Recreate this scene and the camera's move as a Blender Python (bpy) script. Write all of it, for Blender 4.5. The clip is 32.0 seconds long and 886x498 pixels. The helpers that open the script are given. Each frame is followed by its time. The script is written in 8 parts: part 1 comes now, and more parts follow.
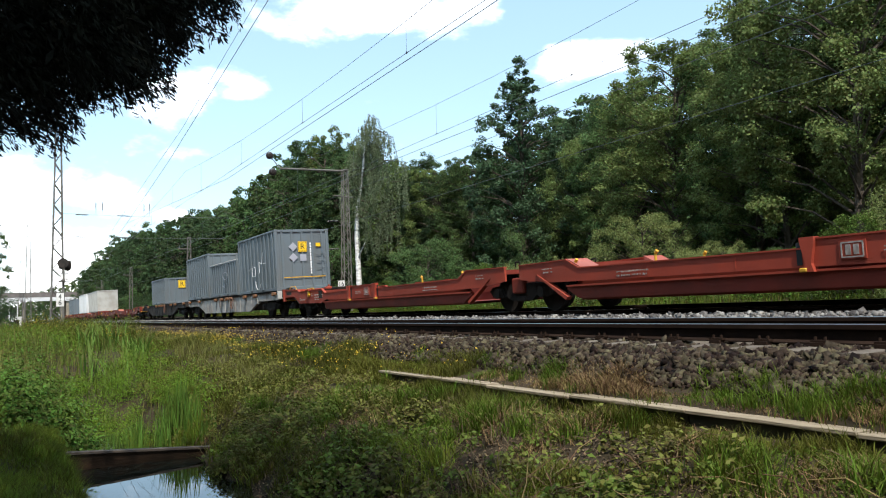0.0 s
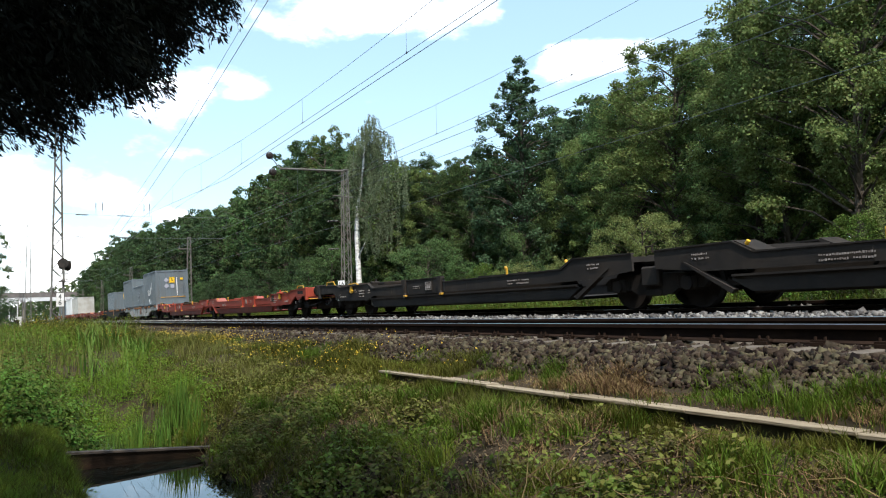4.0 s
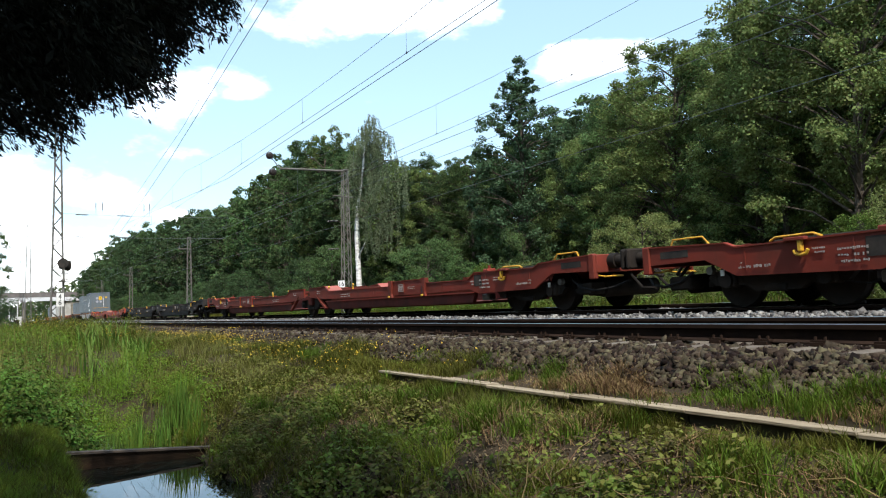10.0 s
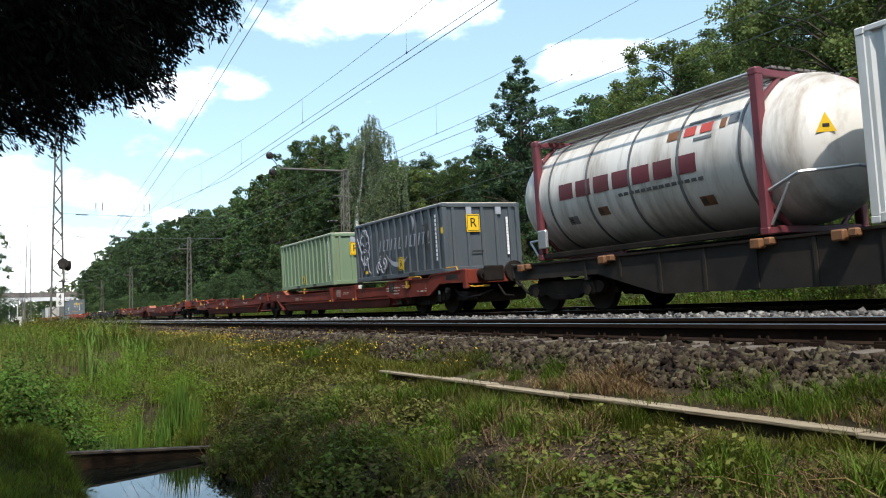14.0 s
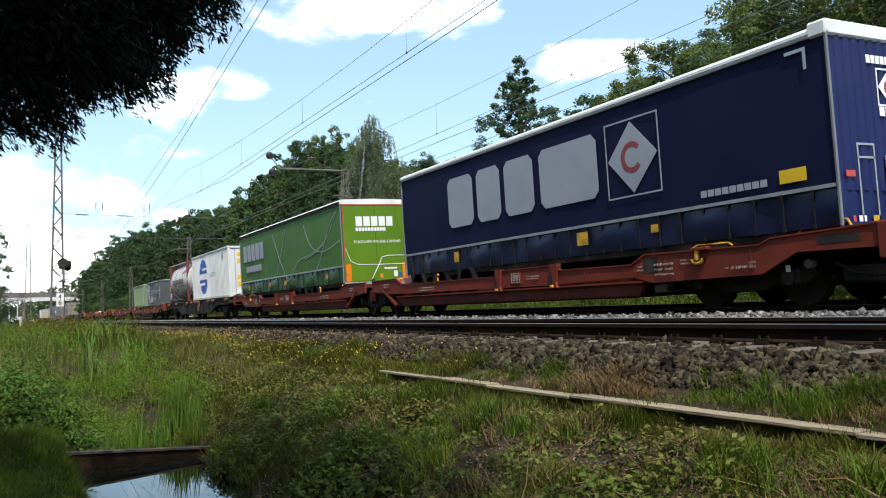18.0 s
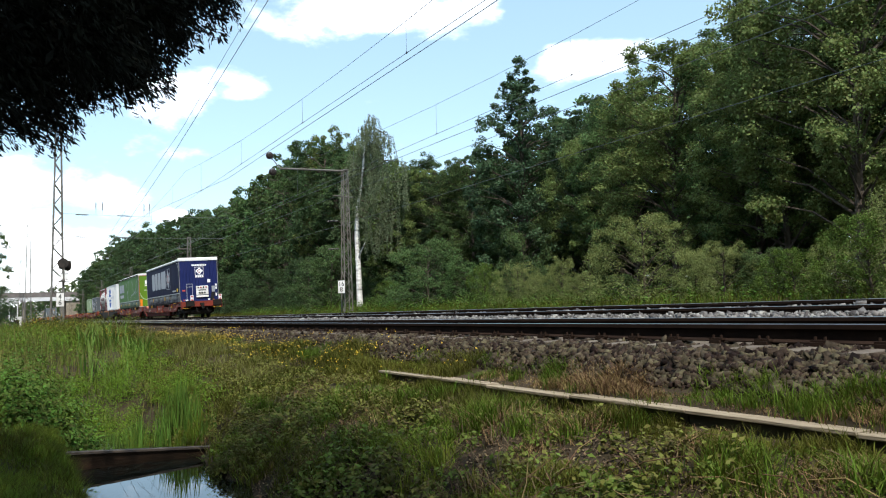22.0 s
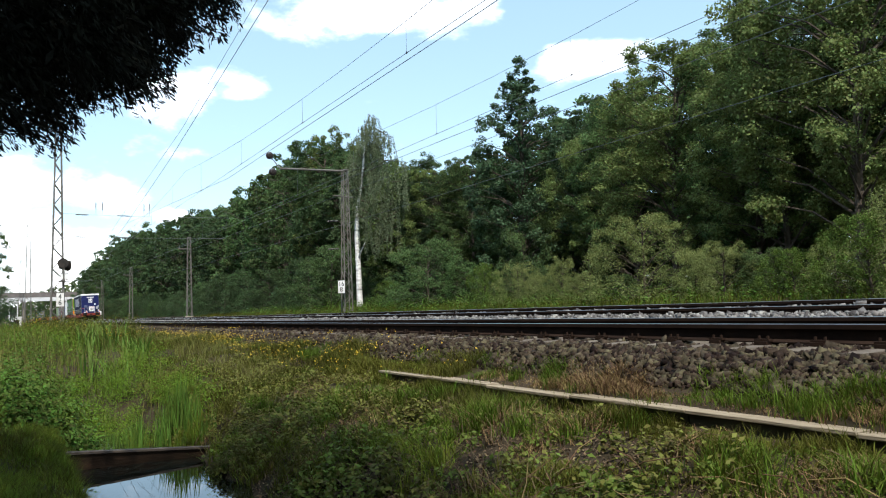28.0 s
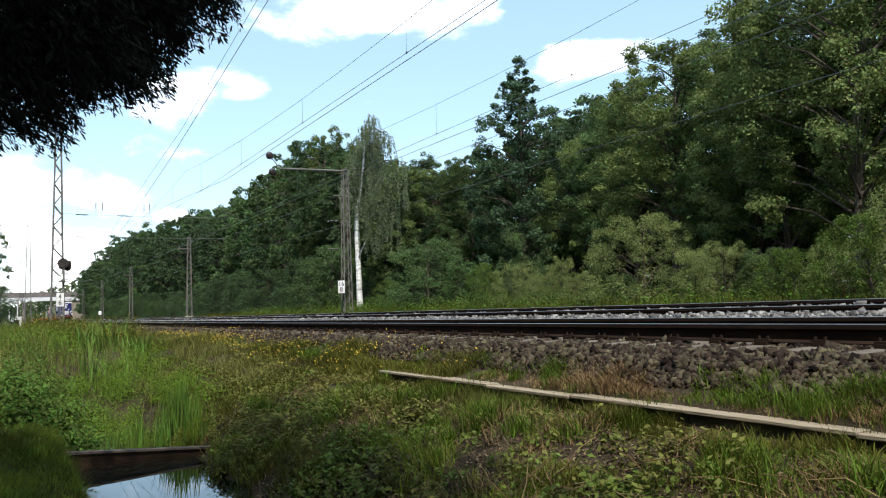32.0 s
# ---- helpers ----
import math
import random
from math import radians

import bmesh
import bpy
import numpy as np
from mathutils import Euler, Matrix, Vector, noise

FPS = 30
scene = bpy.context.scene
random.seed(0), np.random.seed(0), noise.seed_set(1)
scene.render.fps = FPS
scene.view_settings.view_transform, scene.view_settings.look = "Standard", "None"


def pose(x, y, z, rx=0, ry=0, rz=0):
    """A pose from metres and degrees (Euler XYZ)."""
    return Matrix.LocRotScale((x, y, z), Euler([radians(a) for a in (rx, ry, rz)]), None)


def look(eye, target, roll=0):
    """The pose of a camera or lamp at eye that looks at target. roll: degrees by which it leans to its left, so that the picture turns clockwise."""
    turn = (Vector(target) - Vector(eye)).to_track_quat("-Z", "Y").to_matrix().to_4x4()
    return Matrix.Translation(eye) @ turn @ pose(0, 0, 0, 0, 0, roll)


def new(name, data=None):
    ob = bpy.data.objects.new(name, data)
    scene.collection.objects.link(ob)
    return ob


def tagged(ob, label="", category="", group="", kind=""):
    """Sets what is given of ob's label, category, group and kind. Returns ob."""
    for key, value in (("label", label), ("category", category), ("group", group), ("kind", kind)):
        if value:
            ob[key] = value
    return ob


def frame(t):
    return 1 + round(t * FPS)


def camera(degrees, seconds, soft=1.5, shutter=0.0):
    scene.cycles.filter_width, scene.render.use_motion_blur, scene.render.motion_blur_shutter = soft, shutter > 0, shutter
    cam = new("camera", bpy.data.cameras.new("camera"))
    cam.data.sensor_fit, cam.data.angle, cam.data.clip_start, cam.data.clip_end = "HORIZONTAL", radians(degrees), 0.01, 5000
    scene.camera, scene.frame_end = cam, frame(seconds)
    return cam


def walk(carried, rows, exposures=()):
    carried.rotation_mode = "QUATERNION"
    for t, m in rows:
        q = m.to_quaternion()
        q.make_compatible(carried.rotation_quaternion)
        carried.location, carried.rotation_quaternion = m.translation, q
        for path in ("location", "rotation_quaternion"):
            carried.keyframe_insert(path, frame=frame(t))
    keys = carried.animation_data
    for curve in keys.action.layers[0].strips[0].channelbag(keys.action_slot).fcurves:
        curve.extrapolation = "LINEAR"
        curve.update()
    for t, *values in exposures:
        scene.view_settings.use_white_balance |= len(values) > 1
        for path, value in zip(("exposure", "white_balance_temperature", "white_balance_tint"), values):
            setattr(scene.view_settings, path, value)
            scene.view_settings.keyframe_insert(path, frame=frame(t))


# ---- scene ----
# World: x runs along the track (the train leaves towards -x), y away from the camera across the tracks,
# z = 0 at the top of the rails of the first track.

# ---- camera ----
cam = camera(57.33, 32.0, soft=1.1)
EYE = (0.0, 0.0, 0.212)
YAW, PITCH = radians(61.626), radians(4.284)
AIM = (EYE[0] - math.sin(YAW) * math.cos(PITCH), EYE[1] + math.cos(YAW) * math.cos(PITCH), EYE[2] + math.sin(PITCH))
VIEW = look(EYE, AIM, -1.633)
walk(cam, [(0.0, VIEW), (32.0, VIEW)], exposures=[(0.0, 0.56), (8.0, 0.60), (12.0, 0.55), (14.0, 0.47), (17.0, 0.39), (19.0, 0.40), (21.0, 0.45), (25.0, 0.49), (32.0, 0.49)])

# ---- sky and sun ----
SUN_DIR = Vector((0.55, -0.20, 0.86)).normalized()
sun_data = bpy.data.lights.new("sun", "SUN")
sun_data.energy, sun_data.angle, sun_data.color = 3.9, radians(0.55), (1.0, 0.95, 0.87)
sun = new("sun", sun_data)
sun.matrix_world = look((0, 0, 60), tuple(Vector((0, 0, 60)) - SUN_DIR))

world = bpy.data.worlds.new("world")
scene.world = world
world.use_nodes = True


def build_sky():
    nt = world.node_tree
    nt.nodes.clear()
    N, L = nt.nodes.new, nt.links.new
    out, bg = N("ShaderNodeOutputWorld"), N("ShaderNodeBackground")
    sky = N("ShaderNodeTexSky")
    sky.sky_type, sky.sun_disc = "NISHITA", False
    sky.sun_elevation = math.asin(SUN_DIR.z)
    sky.sun_rotation = math.atan2(SUN_DIR.x, SUN_DIR.y)
    sky.air_density, sky.dust_density, sky.ozone_density = 1.0, 1.2, 1.6
    co = N("ShaderNodeTexCoord")
    # fair-weather cumulus: noise on the sky dome, stretched along the horizon, thicker low down
    stretch = N("ShaderNodeMapping")
    stretch.inputs["Scale"].default_value = (1.0, 1.0, 2.1)
    L(co.outputs["Generated"], stretch.inputs["Vector"])
    big = N("ShaderNodeTexNoise")
    big.inputs["Scale"].default_value, big.inputs["Detail"].default_value, big.inputs["Roughness"].default_value = 11.0, 10, 0.55
    L(stretch.outputs[0], big.inputs["Vector"])
    total = None
    # heaps of cloud: direction (towards), half width, weight
    for (x, y, z), size, wgt in CLOUDS:
        dot = N("ShaderNodeVectorMath")
        dot.operation = "DISTANCE"
        v = Vector((x, y, z * 2.1))
        dot.inputs[1].default_value = v
        L(stretch.outputs[0], dot.inputs[0])
        r = N("ShaderNodeMapRange")
        r.interpolation_type = "SMOOTHSTEP"
        r.inputs["From Min"].default_value, r.inputs["From Max"].default_value = size, size * 0.2
        r.inputs["To Min"].default_value, r.inputs["To Max"].default_value = 0.0, wgt + 0.16
        L(dot.outputs["Value"], r.inputs["Value"])
        if total is None:
            total = r.outputs[0]
        else:
            a = N("ShaderNodeMath")
            a.operation = "MAXIMUM"
            L(total, a.inputs[0]), L(r.outputs[0], a.inputs[1])
            total = a.outputs[0]
    add = N("ShaderNodeMath")
    ragged = N("ShaderNodeMath")
    ragged.operation = "MULTIPLY_ADD"
    ragged.inputs[1].default_value, ragged.inputs[2].default_value = 1.9, -0.62
    L(big.outputs["Fac"], ragged.inputs[0])
    L(ragged.outputs[0], add.inputs[0]), L(total, add.inputs[1])
    edge = N("ShaderNodeMapRange")
    edge.interpolation_type = "SMOOTHSTEP"
    edge.inputs["From Min"].default_value, edge.inputs["From Max"].default_value = 0.56, 1.20
    L(add.outputs[0], edge.inputs["Value"])
    mix = N("ShaderNodeMixRGB")
    mix.inputs["Color2"].default_value = (13.0, 13.2, 13.6, 1)
    # a thin bright summer haze in front of the blue
    haze = N("ShaderNodeMixRGB")
    haze.inputs["Fac"].default_value = 0.24
    haze.inputs["Color2"].default_value = (5.6, 8.4, 9.6, 1)
    L(sky.outputs[0], haze.inputs["Color1"])
    L(edge.outputs[0], mix.inputs["Fac"]), L(haze.outputs[0], mix.inputs["Color1"])
    L(mix.outputs[0], bg.inputs["Color"])
    bg.inputs["Strength"].default_value = 0.15
    L(bg.outputs[0], out.inputs[0])


CLOUDS = [((-0.881, 0.316, 0.363), 0.12, 0.42), ((-0.849, 0.389, 0.367), 0.13, 0.44), ((-0.821, 0.449, 0.365), 0.12, 0.42),
          ((-0.945, 0.187, 0.268), 0.085, 0.44), ((-0.957, 0.150, 0.251), 0.085, 0.42), ((-0.935, 0.230, 0.270), 0.07, 0.42),
          ((-0.756, 0.588, 0.288), 0.075, 0.42), ((-0.721, 0.628, 0.294), 0.065, 0.42), ((-0.694, 0.656, 0.297), 0.055, 0.40),
          ((-0.989, 0.025, 0.140), 0.17, 0.40), ((-0.997, 0.004, 0.064), 0.24, 0.46), 
          ((-0.976, 0.173, 0.118), 0.04, 0.34), ((-0.993, 0.107, 0.045), 0.15, 0.44), ((0.3, -0.5, 0.5), 0.4, 0.3), ((-0.2, -0.8, 0.4), 0.4, 0.3)]
build_sky()


# ---- materials ----
def mat(name, base, second=None, scale=3.0, rough=0.7, metal=0.0, bump=0.0, bump_scale=None, dirt=None, dirt_amount=0.35,
        dirt_scale=0.8, vary=0.0, trans=0.0, island=0.0, spec=0.5, stretch=(1, 1, 1)):
    """A surface with colour that varies at two scales, stains and fine relief, in object space (metres)."""
    m = bpy.data.materials.new(name)
    m.use_nodes = True
    nt = m.node_tree
    N, L = nt.nodes.new, nt.links.new
    b = nt.nodes["Principled BSDF"]
    b.inputs["Roughness"].default_value, b.inputs["Metallic"].default_value = rough, metal
    b.inputs["Specular IOR Level"].default_value = spec
    co = N("ShaderNodeTexCoord")
    mp = N("ShaderNodeMapping")
    mp.inputs["Scale"].default_value = stretch
    L(co.outputs["Object"], mp.inputs["Vector"])
    fine = N("ShaderNodeTexNoise")
    fine.inputs["Scale"].default_value, fine.inputs["Detail"].default_value = scale, 6
    L(mp.outputs[0], fine.inputs["Vector"])
    second = second or tuple(c * 0.75 for c in base)
    ramp = N("ShaderNodeMapRange")
    ramp.inputs["From Min"].default_value, ramp.inputs["From Max"].default_value = 0.35, 0.65
    L(fine.outputs["Fac"], ramp.inputs["Value"])
    mix = N("ShaderNodeMixRGB")
    mix.inputs["Color1"].default_value, mix.inputs["Color2"].default_value = (*base, 1), (*second, 1)
    L(ramp.outputs[0], mix.inputs["Fac"])
    col = mix.outputs[0]
    if dirt:
        big = N("ShaderNodeTexNoise")
        big.inputs["Scale"].default_value, big.inputs["Detail"].default_value, big.inputs["Roughness"].default_value = dirt_scale, 8, 0.65
        L(mp.outputs[0], big.inputs["Vector"])
        r2 = N("ShaderNodeMapRange")
        r2.inputs["From Min"].default_value, r2.inputs["From Max"].default_value = 0.45, 0.72
        r2.inputs["To Max"].default_value = dirt_amount
        L(big.outputs["Fac"], r2.inputs["Value"])
        mx = N("ShaderNodeMixRGB")
        mx.inputs["Color2"].default_value = (*dirt, 1)
        L(r2.outputs[0], mx.inputs["Fac"]), L(col, mx.inputs["Color1"])
        col = mx.outputs[0]
    for amount, socket in ((vary, "obj"), (island, "isl")):
        if not amount:
            continue
        src = N("ShaderNodeObjectInfo").outputs["Random"] if socket == "obj" else N("ShaderNodeNewGeometry").outputs["Random Per Island"]
        r3 = N("ShaderNodeMapRange")
        r3.inputs["To Min"].default_value, r3.inputs["To Max"].default_value = 1 - amount, 1 + amount
        L(src, r3.inputs["Value"])
        hs = N("ShaderNodeHueSaturation")
        L(r3.outputs[0], hs.inputs["Value"]), L(col, hs.inputs["Color"])
        hue = N("ShaderNodeMapRange")
        hue.inputs["To Min"].default_value, hue.inputs["To Max"].default_value = 0.5 - amount * 0.06, 0.5 + amount * 0.06
        L(src, hue.inputs["Value"]), L(hue.outputs[0], hs.inputs["Hue"])
        col = hs.outputs[0]
    L(col, b.inputs["Base Color"])
    if bump:
        bn = N("ShaderNodeTexNoise")
        bn.inputs["Scale"].default_value, bn.inputs["Detail"].default_value = bump_scale or scale * 4, 5
        L(mp.outputs[0], bn.inputs["Vector"])
        bp = N("ShaderNodeBump")
        bp.inputs["Strength"].default_value, bp.inputs["Distance"].default_value = bump, 0.02
        L(bn.outputs["Fac"], bp.inputs["Height"]), L(bp.outputs[0], b.inputs["Normal"])
    if trans:
        t = N("ShaderNodeBsdfTranslucent")
        ms = N("ShaderNodeMixShader")
        ms.inputs[0].default_value = trans
        L(col, t.inputs["Color"])
        L(b.outputs[0], ms.inputs[1]), L(t.outputs[0], ms.inputs[2])
        L(ms.outputs[0], nt.nodes["Material Output"].inputs["Surface"])
    return m


LEAF = mat("leaf", (0.086, 0.134, 0.043), (0.060, 0.098, 0.031), 0.5, 0.7, island=0.5, trans=0.38, vary=0.22, spec=0.25)
LEAF_OAK = mat("leaf_oak", (0.165, 0.204, 0.062), (0.114, 0.148, 0.044), 0.5, 0.7, island=0.5, trans=0.40, vary=0.22, spec=0.25)
LEAF_DARK = mat("leaf_dark", (0.060, 0.098, 0.037), (0.042, 0.072, 0.026), 0.5, 0.7, island=0.45, trans=0.35, vary=0.15, spec=0.25)
LEAF_WILLOW = mat("leaf_willow", (0.215, 0.250, 0.085), (0.155, 0.190, 0.060), 0.5, 0.75, island=0.4, trans=0.3, spec=0.2)
LEAF_BIRCH = mat("leaf_birch", (0.190, 0.225, 0.125), (0.135, 0.165, 0.085), 0.5, 0.6, island=0.4, trans=0.4, spec=0.3)
LEAF_LIGHT = mat("leaf_light", (0.130, 0.170, 0.030), (0.090, 0.125, 0.020), 0.6, 0.75, island=0.4, trans=0.3, spec=0.2)
LEAF_BLUE = mat("leaf_blue_green", (0.066, 0.112, 0.052), (0.046, 0.084, 0.038), 0.5, 0.75, island=0.45, trans=0.34, spec=0.25)
# the haze before the distant hill is put into this pale leaf colour
LEAF_HILL = mat("leaf_hazy", (0.235, 0.275, 0.120), (0.180, 0.220, 0.090), 0.5, 0.8, island=0.3, trans=0.35, spec=0.1)
LEAF_FRESH = mat("leaf_fresh", (0.100, 0.150, 0.028), (0.070, 0.115, 0.019), 0.6, 0.75, island=0.4, trans=0.3, spec=0.2)
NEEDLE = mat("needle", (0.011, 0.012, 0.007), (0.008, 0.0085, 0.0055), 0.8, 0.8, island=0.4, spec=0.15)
BARK = mat("bark", (0.085, 0.065, 0.045), (0.045, 0.035, 0.025), 6, 0.9, bump=0.6, stretch=(1, 1, 0.25))
BARK_BIRCH = mat("bark_birch", (0.78, 0.76, 0.72), (0.62, 0.60, 0.56), 3, 0.6, dirt=(0.04, 0.035, 0.03), dirt_amount=0.9, dirt_scale=2.6, stretch=(1, 1, 2.6))
GRASS = mat("grass_blade", (0.112, 0.110, 0.017), (0.072, 0.074, 0.011), 0.35, 0.75, island=0.5, trans=0.35, spec=0.15)
GRASS_LUSH = mat("grass_lush", (0.100, 0.145, 0.016), (0.070, 0.110, 0.010), 0.35, 0.75, island=0.45, trans=0.35, spec=0.15)
GRASS_DRY = mat("grass_dry", (0.235, 0.155, 0.078), (0.140, 0.086, 0.042), 0.5, 0.85, island=0.5, trans=0.2, spec=0.15)
HERB = mat("herb_leaf", (0.152, 0.148, 0.032), (0.096, 0.098, 0.020), 0.8, 0.7, island=0.5, trans=0.3, spec=0.2)
REED = mat("reed_blade", (0.125, 0.205, 0.034), (0.085, 0.150, 0.022), 0.6, 0.65, island=0.35, trans=0.3, spec=0.2)
YELLOW_FLOWER = mat("yellow_petal", (0.75, 0.52, 0.03), (0.62, 0.40, 0.02), 4, 0.6, island=0.2)
SOIL = mat("soil", (0.046, 0.036, 0.022), (0.026, 0.021, 0.013), 1.3, 1.0, bump=0.9, bump_scale=14, dirt=(0.070, 0.052, 0.038), dirt_amount=0.7, dirt_scale=2.2, spec=0.05)
BALLAST_BROWN = mat("ballast_brown", (0.066, 0.049, 0.034), (0.020, 0.0155, 0.0115), 9, 0.95, island=0.8, dirt=(0.092, 0.070, 0.050), dirt_amount=0.5, dirt_scale=3.0, bump=0.5, bump_scale=40, spec=0.1)
BALLAST_GREY = mat("ballast_grey", (0.22, 0.208, 0.196), (0.085, 0.080, 0.075), 5, 0.85, bump=0.4, bump_scale=30, island=0.7, spec=0.2)
RAIL_RUST = mat("rail_rust", (0.026, 0.016, 0.0115), (0.017, 0.011, 0.0085), 6, 0.95, bump=0.2, dirt=(0.05, 0.031, 0.021), spec=0.05)
RAIL_HEAD = mat("rail_head", (0.55, 0.54, 0.53), (0.45, 0.44, 0.43), 4, 0.28, metal=1.0, stretch=(0.2, 8, 8))
CONCRETE_OLD = mat("concrete_old", (0.30, 0.265, 0.20), (0.22, 0.19, 0.145), 3, 0.92, bump=0.35, dirt=(0.085, 0.072, 0.05), dirt_amount=0.7, dirt_scale=1.6, vary=0.1)
STEEL_MAST = mat("mast_steel", (0.17, 0.165, 0.145), (0.115, 0.108, 0.095), 3, 0.75, metal=0.2, dirt=(0.13, 0.08, 0.05), dirt_amount=0.5)
WIRE = mat("wire", (0.17, 0.18, 0.19), (0.12, 0.13, 0.14), 2, 0.5, metal=0.6)
INSULATOR = mat("insulator", (0.030, 0.022, 0.020), (0.020, 0.015, 0.014), 3, 0.3)
RED_PAINT = mat("wagon_red", (0.205, 0.034, 0.021), (0.155, 0.028, 0.018), 1.6, 0.6, bump=0.05, dirt=(0.085, 0.030, 0.020), dirt_amount=0.75, dirt_scale=0.9, spec=0.15)
# darker copy of the wagon red: shade below the overhang is in the colour
RED_SHADED = mat("wagon_red_shaded", (0.115, 0.028, 0.021), (0.085, 0.022, 0.017), 1.6, 0.8, dirt=(0.045, 0.024, 0.018), dirt_amount=0.7, spec=0.1)
DARK_PAINT = mat("wagon_dark", (0.034, 0.030, 0.027), (0.025, 0.022, 0.020), 1.6, 0.7, dirt=(0.062, 0.048, 0.037), dirt_amount=0.6, dirt_scale=1.2, spec=0.1)
UNDER = mat("underframe_black", (0.014, 0.0125, 0.0115), (0.022, 0.0178, 0.0145), 4, 0.8, bump=0.1, dirt=(0.060, 0.044, 0.033), dirt_amount=0.55, spec=0.08)
WHEEL = mat("wheel_steel", (0.030, 0.024, 0.020), (0.020, 0.016, 0.0135), 5, 0.8, spec=0.12)
RUBBER = mat("rubber", (0.016, 0.016, 0.016), (0.022, 0.021, 0.021), 6, 0.85, spec=0.15)
YELLOW = mat("yellow_paint", (0.66, 0.37, 0.028), (0.52, 0.28, 0.028), 5, 0.55, dirt=(0.16, 0.09, 0.04), dirt_amount=0.6, dirt_scale=4, spec=0.3)
WHITE = mat("white_paint", (0.78, 0.77, 0.74), (0.68, 0.67, 0.64), 3, 0.55, dirt=(0.45, 0.42, 0.36), dirt_amount=0.35)
MARK = mat("faded_marking", (0.38, 0.34, 0.31), (0.20, 0.165, 0.145), 9, 0.8, spec=0.2)
BLACK = mat("black_paint", (0.012, 0.012, 0.012), (0.02, 0.02, 0.02), 6, 0.6)
LITTER = mat("dead_stem", (0.17, 0.118, 0.072), (0.09, 0.062, 0.042), 3, 0.9, island=0.5, spec=0.1)
PINK_RED = mat("red_marking", (0.50, 0.07, 0.05), (0.42, 0.06, 0.05), 6, 0.6)


# ---- mesh helpers ----
class Shape:
    """Collects vertices and faces of one mesh."""

    def __init__(self):
        self.v, self.f = [], []

    def add(self, verts, faces):
        n = len(self.v)
        self.v += [tuple(p) for p in verts]
        self.f += [tuple(i + n for i in q) for q in faces]
        return self

    def box(self, x0, x1, y0, y1, z0, z1, bevel=0.0):
        if bevel:
            b = bevel
            pts = [(y0 + b, z0), (y1 - b, z0), (y1, z0 + b), (y1, z1 - b), (y1 - b, z1), (y0 + b, z1), (y0, z1 - b), (y0, z0 + b)]
            n = len(pts)
            v = [(x0 + b, (y0 + y1) / 2 + (y - (y0 + y1) / 2) * (1 - 2 * b / (y1 - y0)), (z0 + z1) / 2 + (z - (z0 + z1) / 2) * (1 - 2 * b / (z1 - z0))) for y, z in pts]
            v = [(x0, p[1], p[2]) for p in v] + [(x0 + b, y, z) for y, z in pts] + [(x1 - b, y, z) for y, z in pts] + [(x1, p[1], p[2]) for p in v]
            f = [tuple(range(n))[::-1], tuple(range(3 * n, 4 * n))]
            for k in range(3):
                f += [(k * n + i, k * n + (i + 1) % n, (k + 1) * n + (i + 1) % n, (k + 1) * n + i) for i in range(n)]
            return self.add(v, f)
        v = [(x, y, z) for x in (x0, x1) for y in (y0, y1) for z in (z0, z1)]
        return self.add(v, [(0, 1, 3, 2), (4, 6, 7, 5), (0, 4, 5, 1), (2, 3, 7, 6), (0, 2, 6, 4), (1, 5, 7, 3)])

    def prism(self, outline, y0, y1):
        """A plate: outline of (x, z) points, from y0 to y1."""
        n = len(outline)
        v = [(x, y0, z) for x, z in outline] + [(x, y1, z) for x, z in outline]
        f = [tuple(range(n)), tuple(range(2 * n - 1, n - 1, -1))]
        f += [(i, i + n, (i + 1) % n + n, (i + 1) % n) for i in range(n)]
        return self.add(v, f)

    def tube(self, p, q, r, r2=None, n=10, caps=True):
        p, q = Vector(p), Vector(q)
        r2 = r if r2 is None else r2
        d = (q - p).normalized()
        a = d.cross(Vector((0, 0, 1)) if abs(d.z) < 0.9 else Vector((1, 0, 0))).normalized()
        b = d.cross(a)
        ring = [(math.cos(2 * math.pi * i / n), math.sin(2 * math.pi * i / n)) for i in range(n)]
        v = [p + (a * c + b * s) * r for c, s in ring] + [q + (a * c + b * s) * r2 for c, s in ring]
        f = [(i, (i + 1) % n, (i + 1) % n + n, i + n) for i in range(n)]
        if caps:
            f += [tuple(range(n))[::-1], tuple(range(n, 2 * n))]
        return self.add(v, f)

    def path(self, pts, r, n=6):
        for p, q in zip(pts, pts[1:]):
            self.tube(p, q, r, n=n)
        return self

    def turned(self, profile, n=24, axis="x"):
        """A turned body: profile of (along, radius)."""
        v, f = [], []
        for a, r in profile:
            for i in range(n):
                c, s = math.cos(2 * math.pi * i / n) * r, math.sin(2 * math.pi * i / n) * r
                v.append((a, c, s) if axis == "x" else (c, a, s) if axis == "y" else (c, s, a))
        for k in range(len(profile) - 1):
            f += [(k * n + i, k * n + (i + 1) % n, (k + 1) * n + (i + 1) % n, (k + 1) * n + i) for i in range(n)]
        f += [tuple(range(n))[::-1], tuple(range((len(profile) - 1) * n, len(profile) * n))]
        return self.add(v, f)

    def moved(self, m):
        self.v = [tuple(m @ Vector(p)) for p in self.v]
        return self

    def mesh(self, name, material, smooth=False):
        me = bpy.data.meshes.new(name)
        me.from_pydata(self.v, [], self.f)
        bm = bmesh.new()
        bm.from_mesh(me)
        bmesh.ops.recalc_face_normals(bm, faces=bm.faces)
        bm.to_mesh(me)
        bm.free()
        if smooth:
            me.shade_smooth()
            me.set_sharp_from_angle(angle=radians(38))
        me.materials.append(material)
        return me


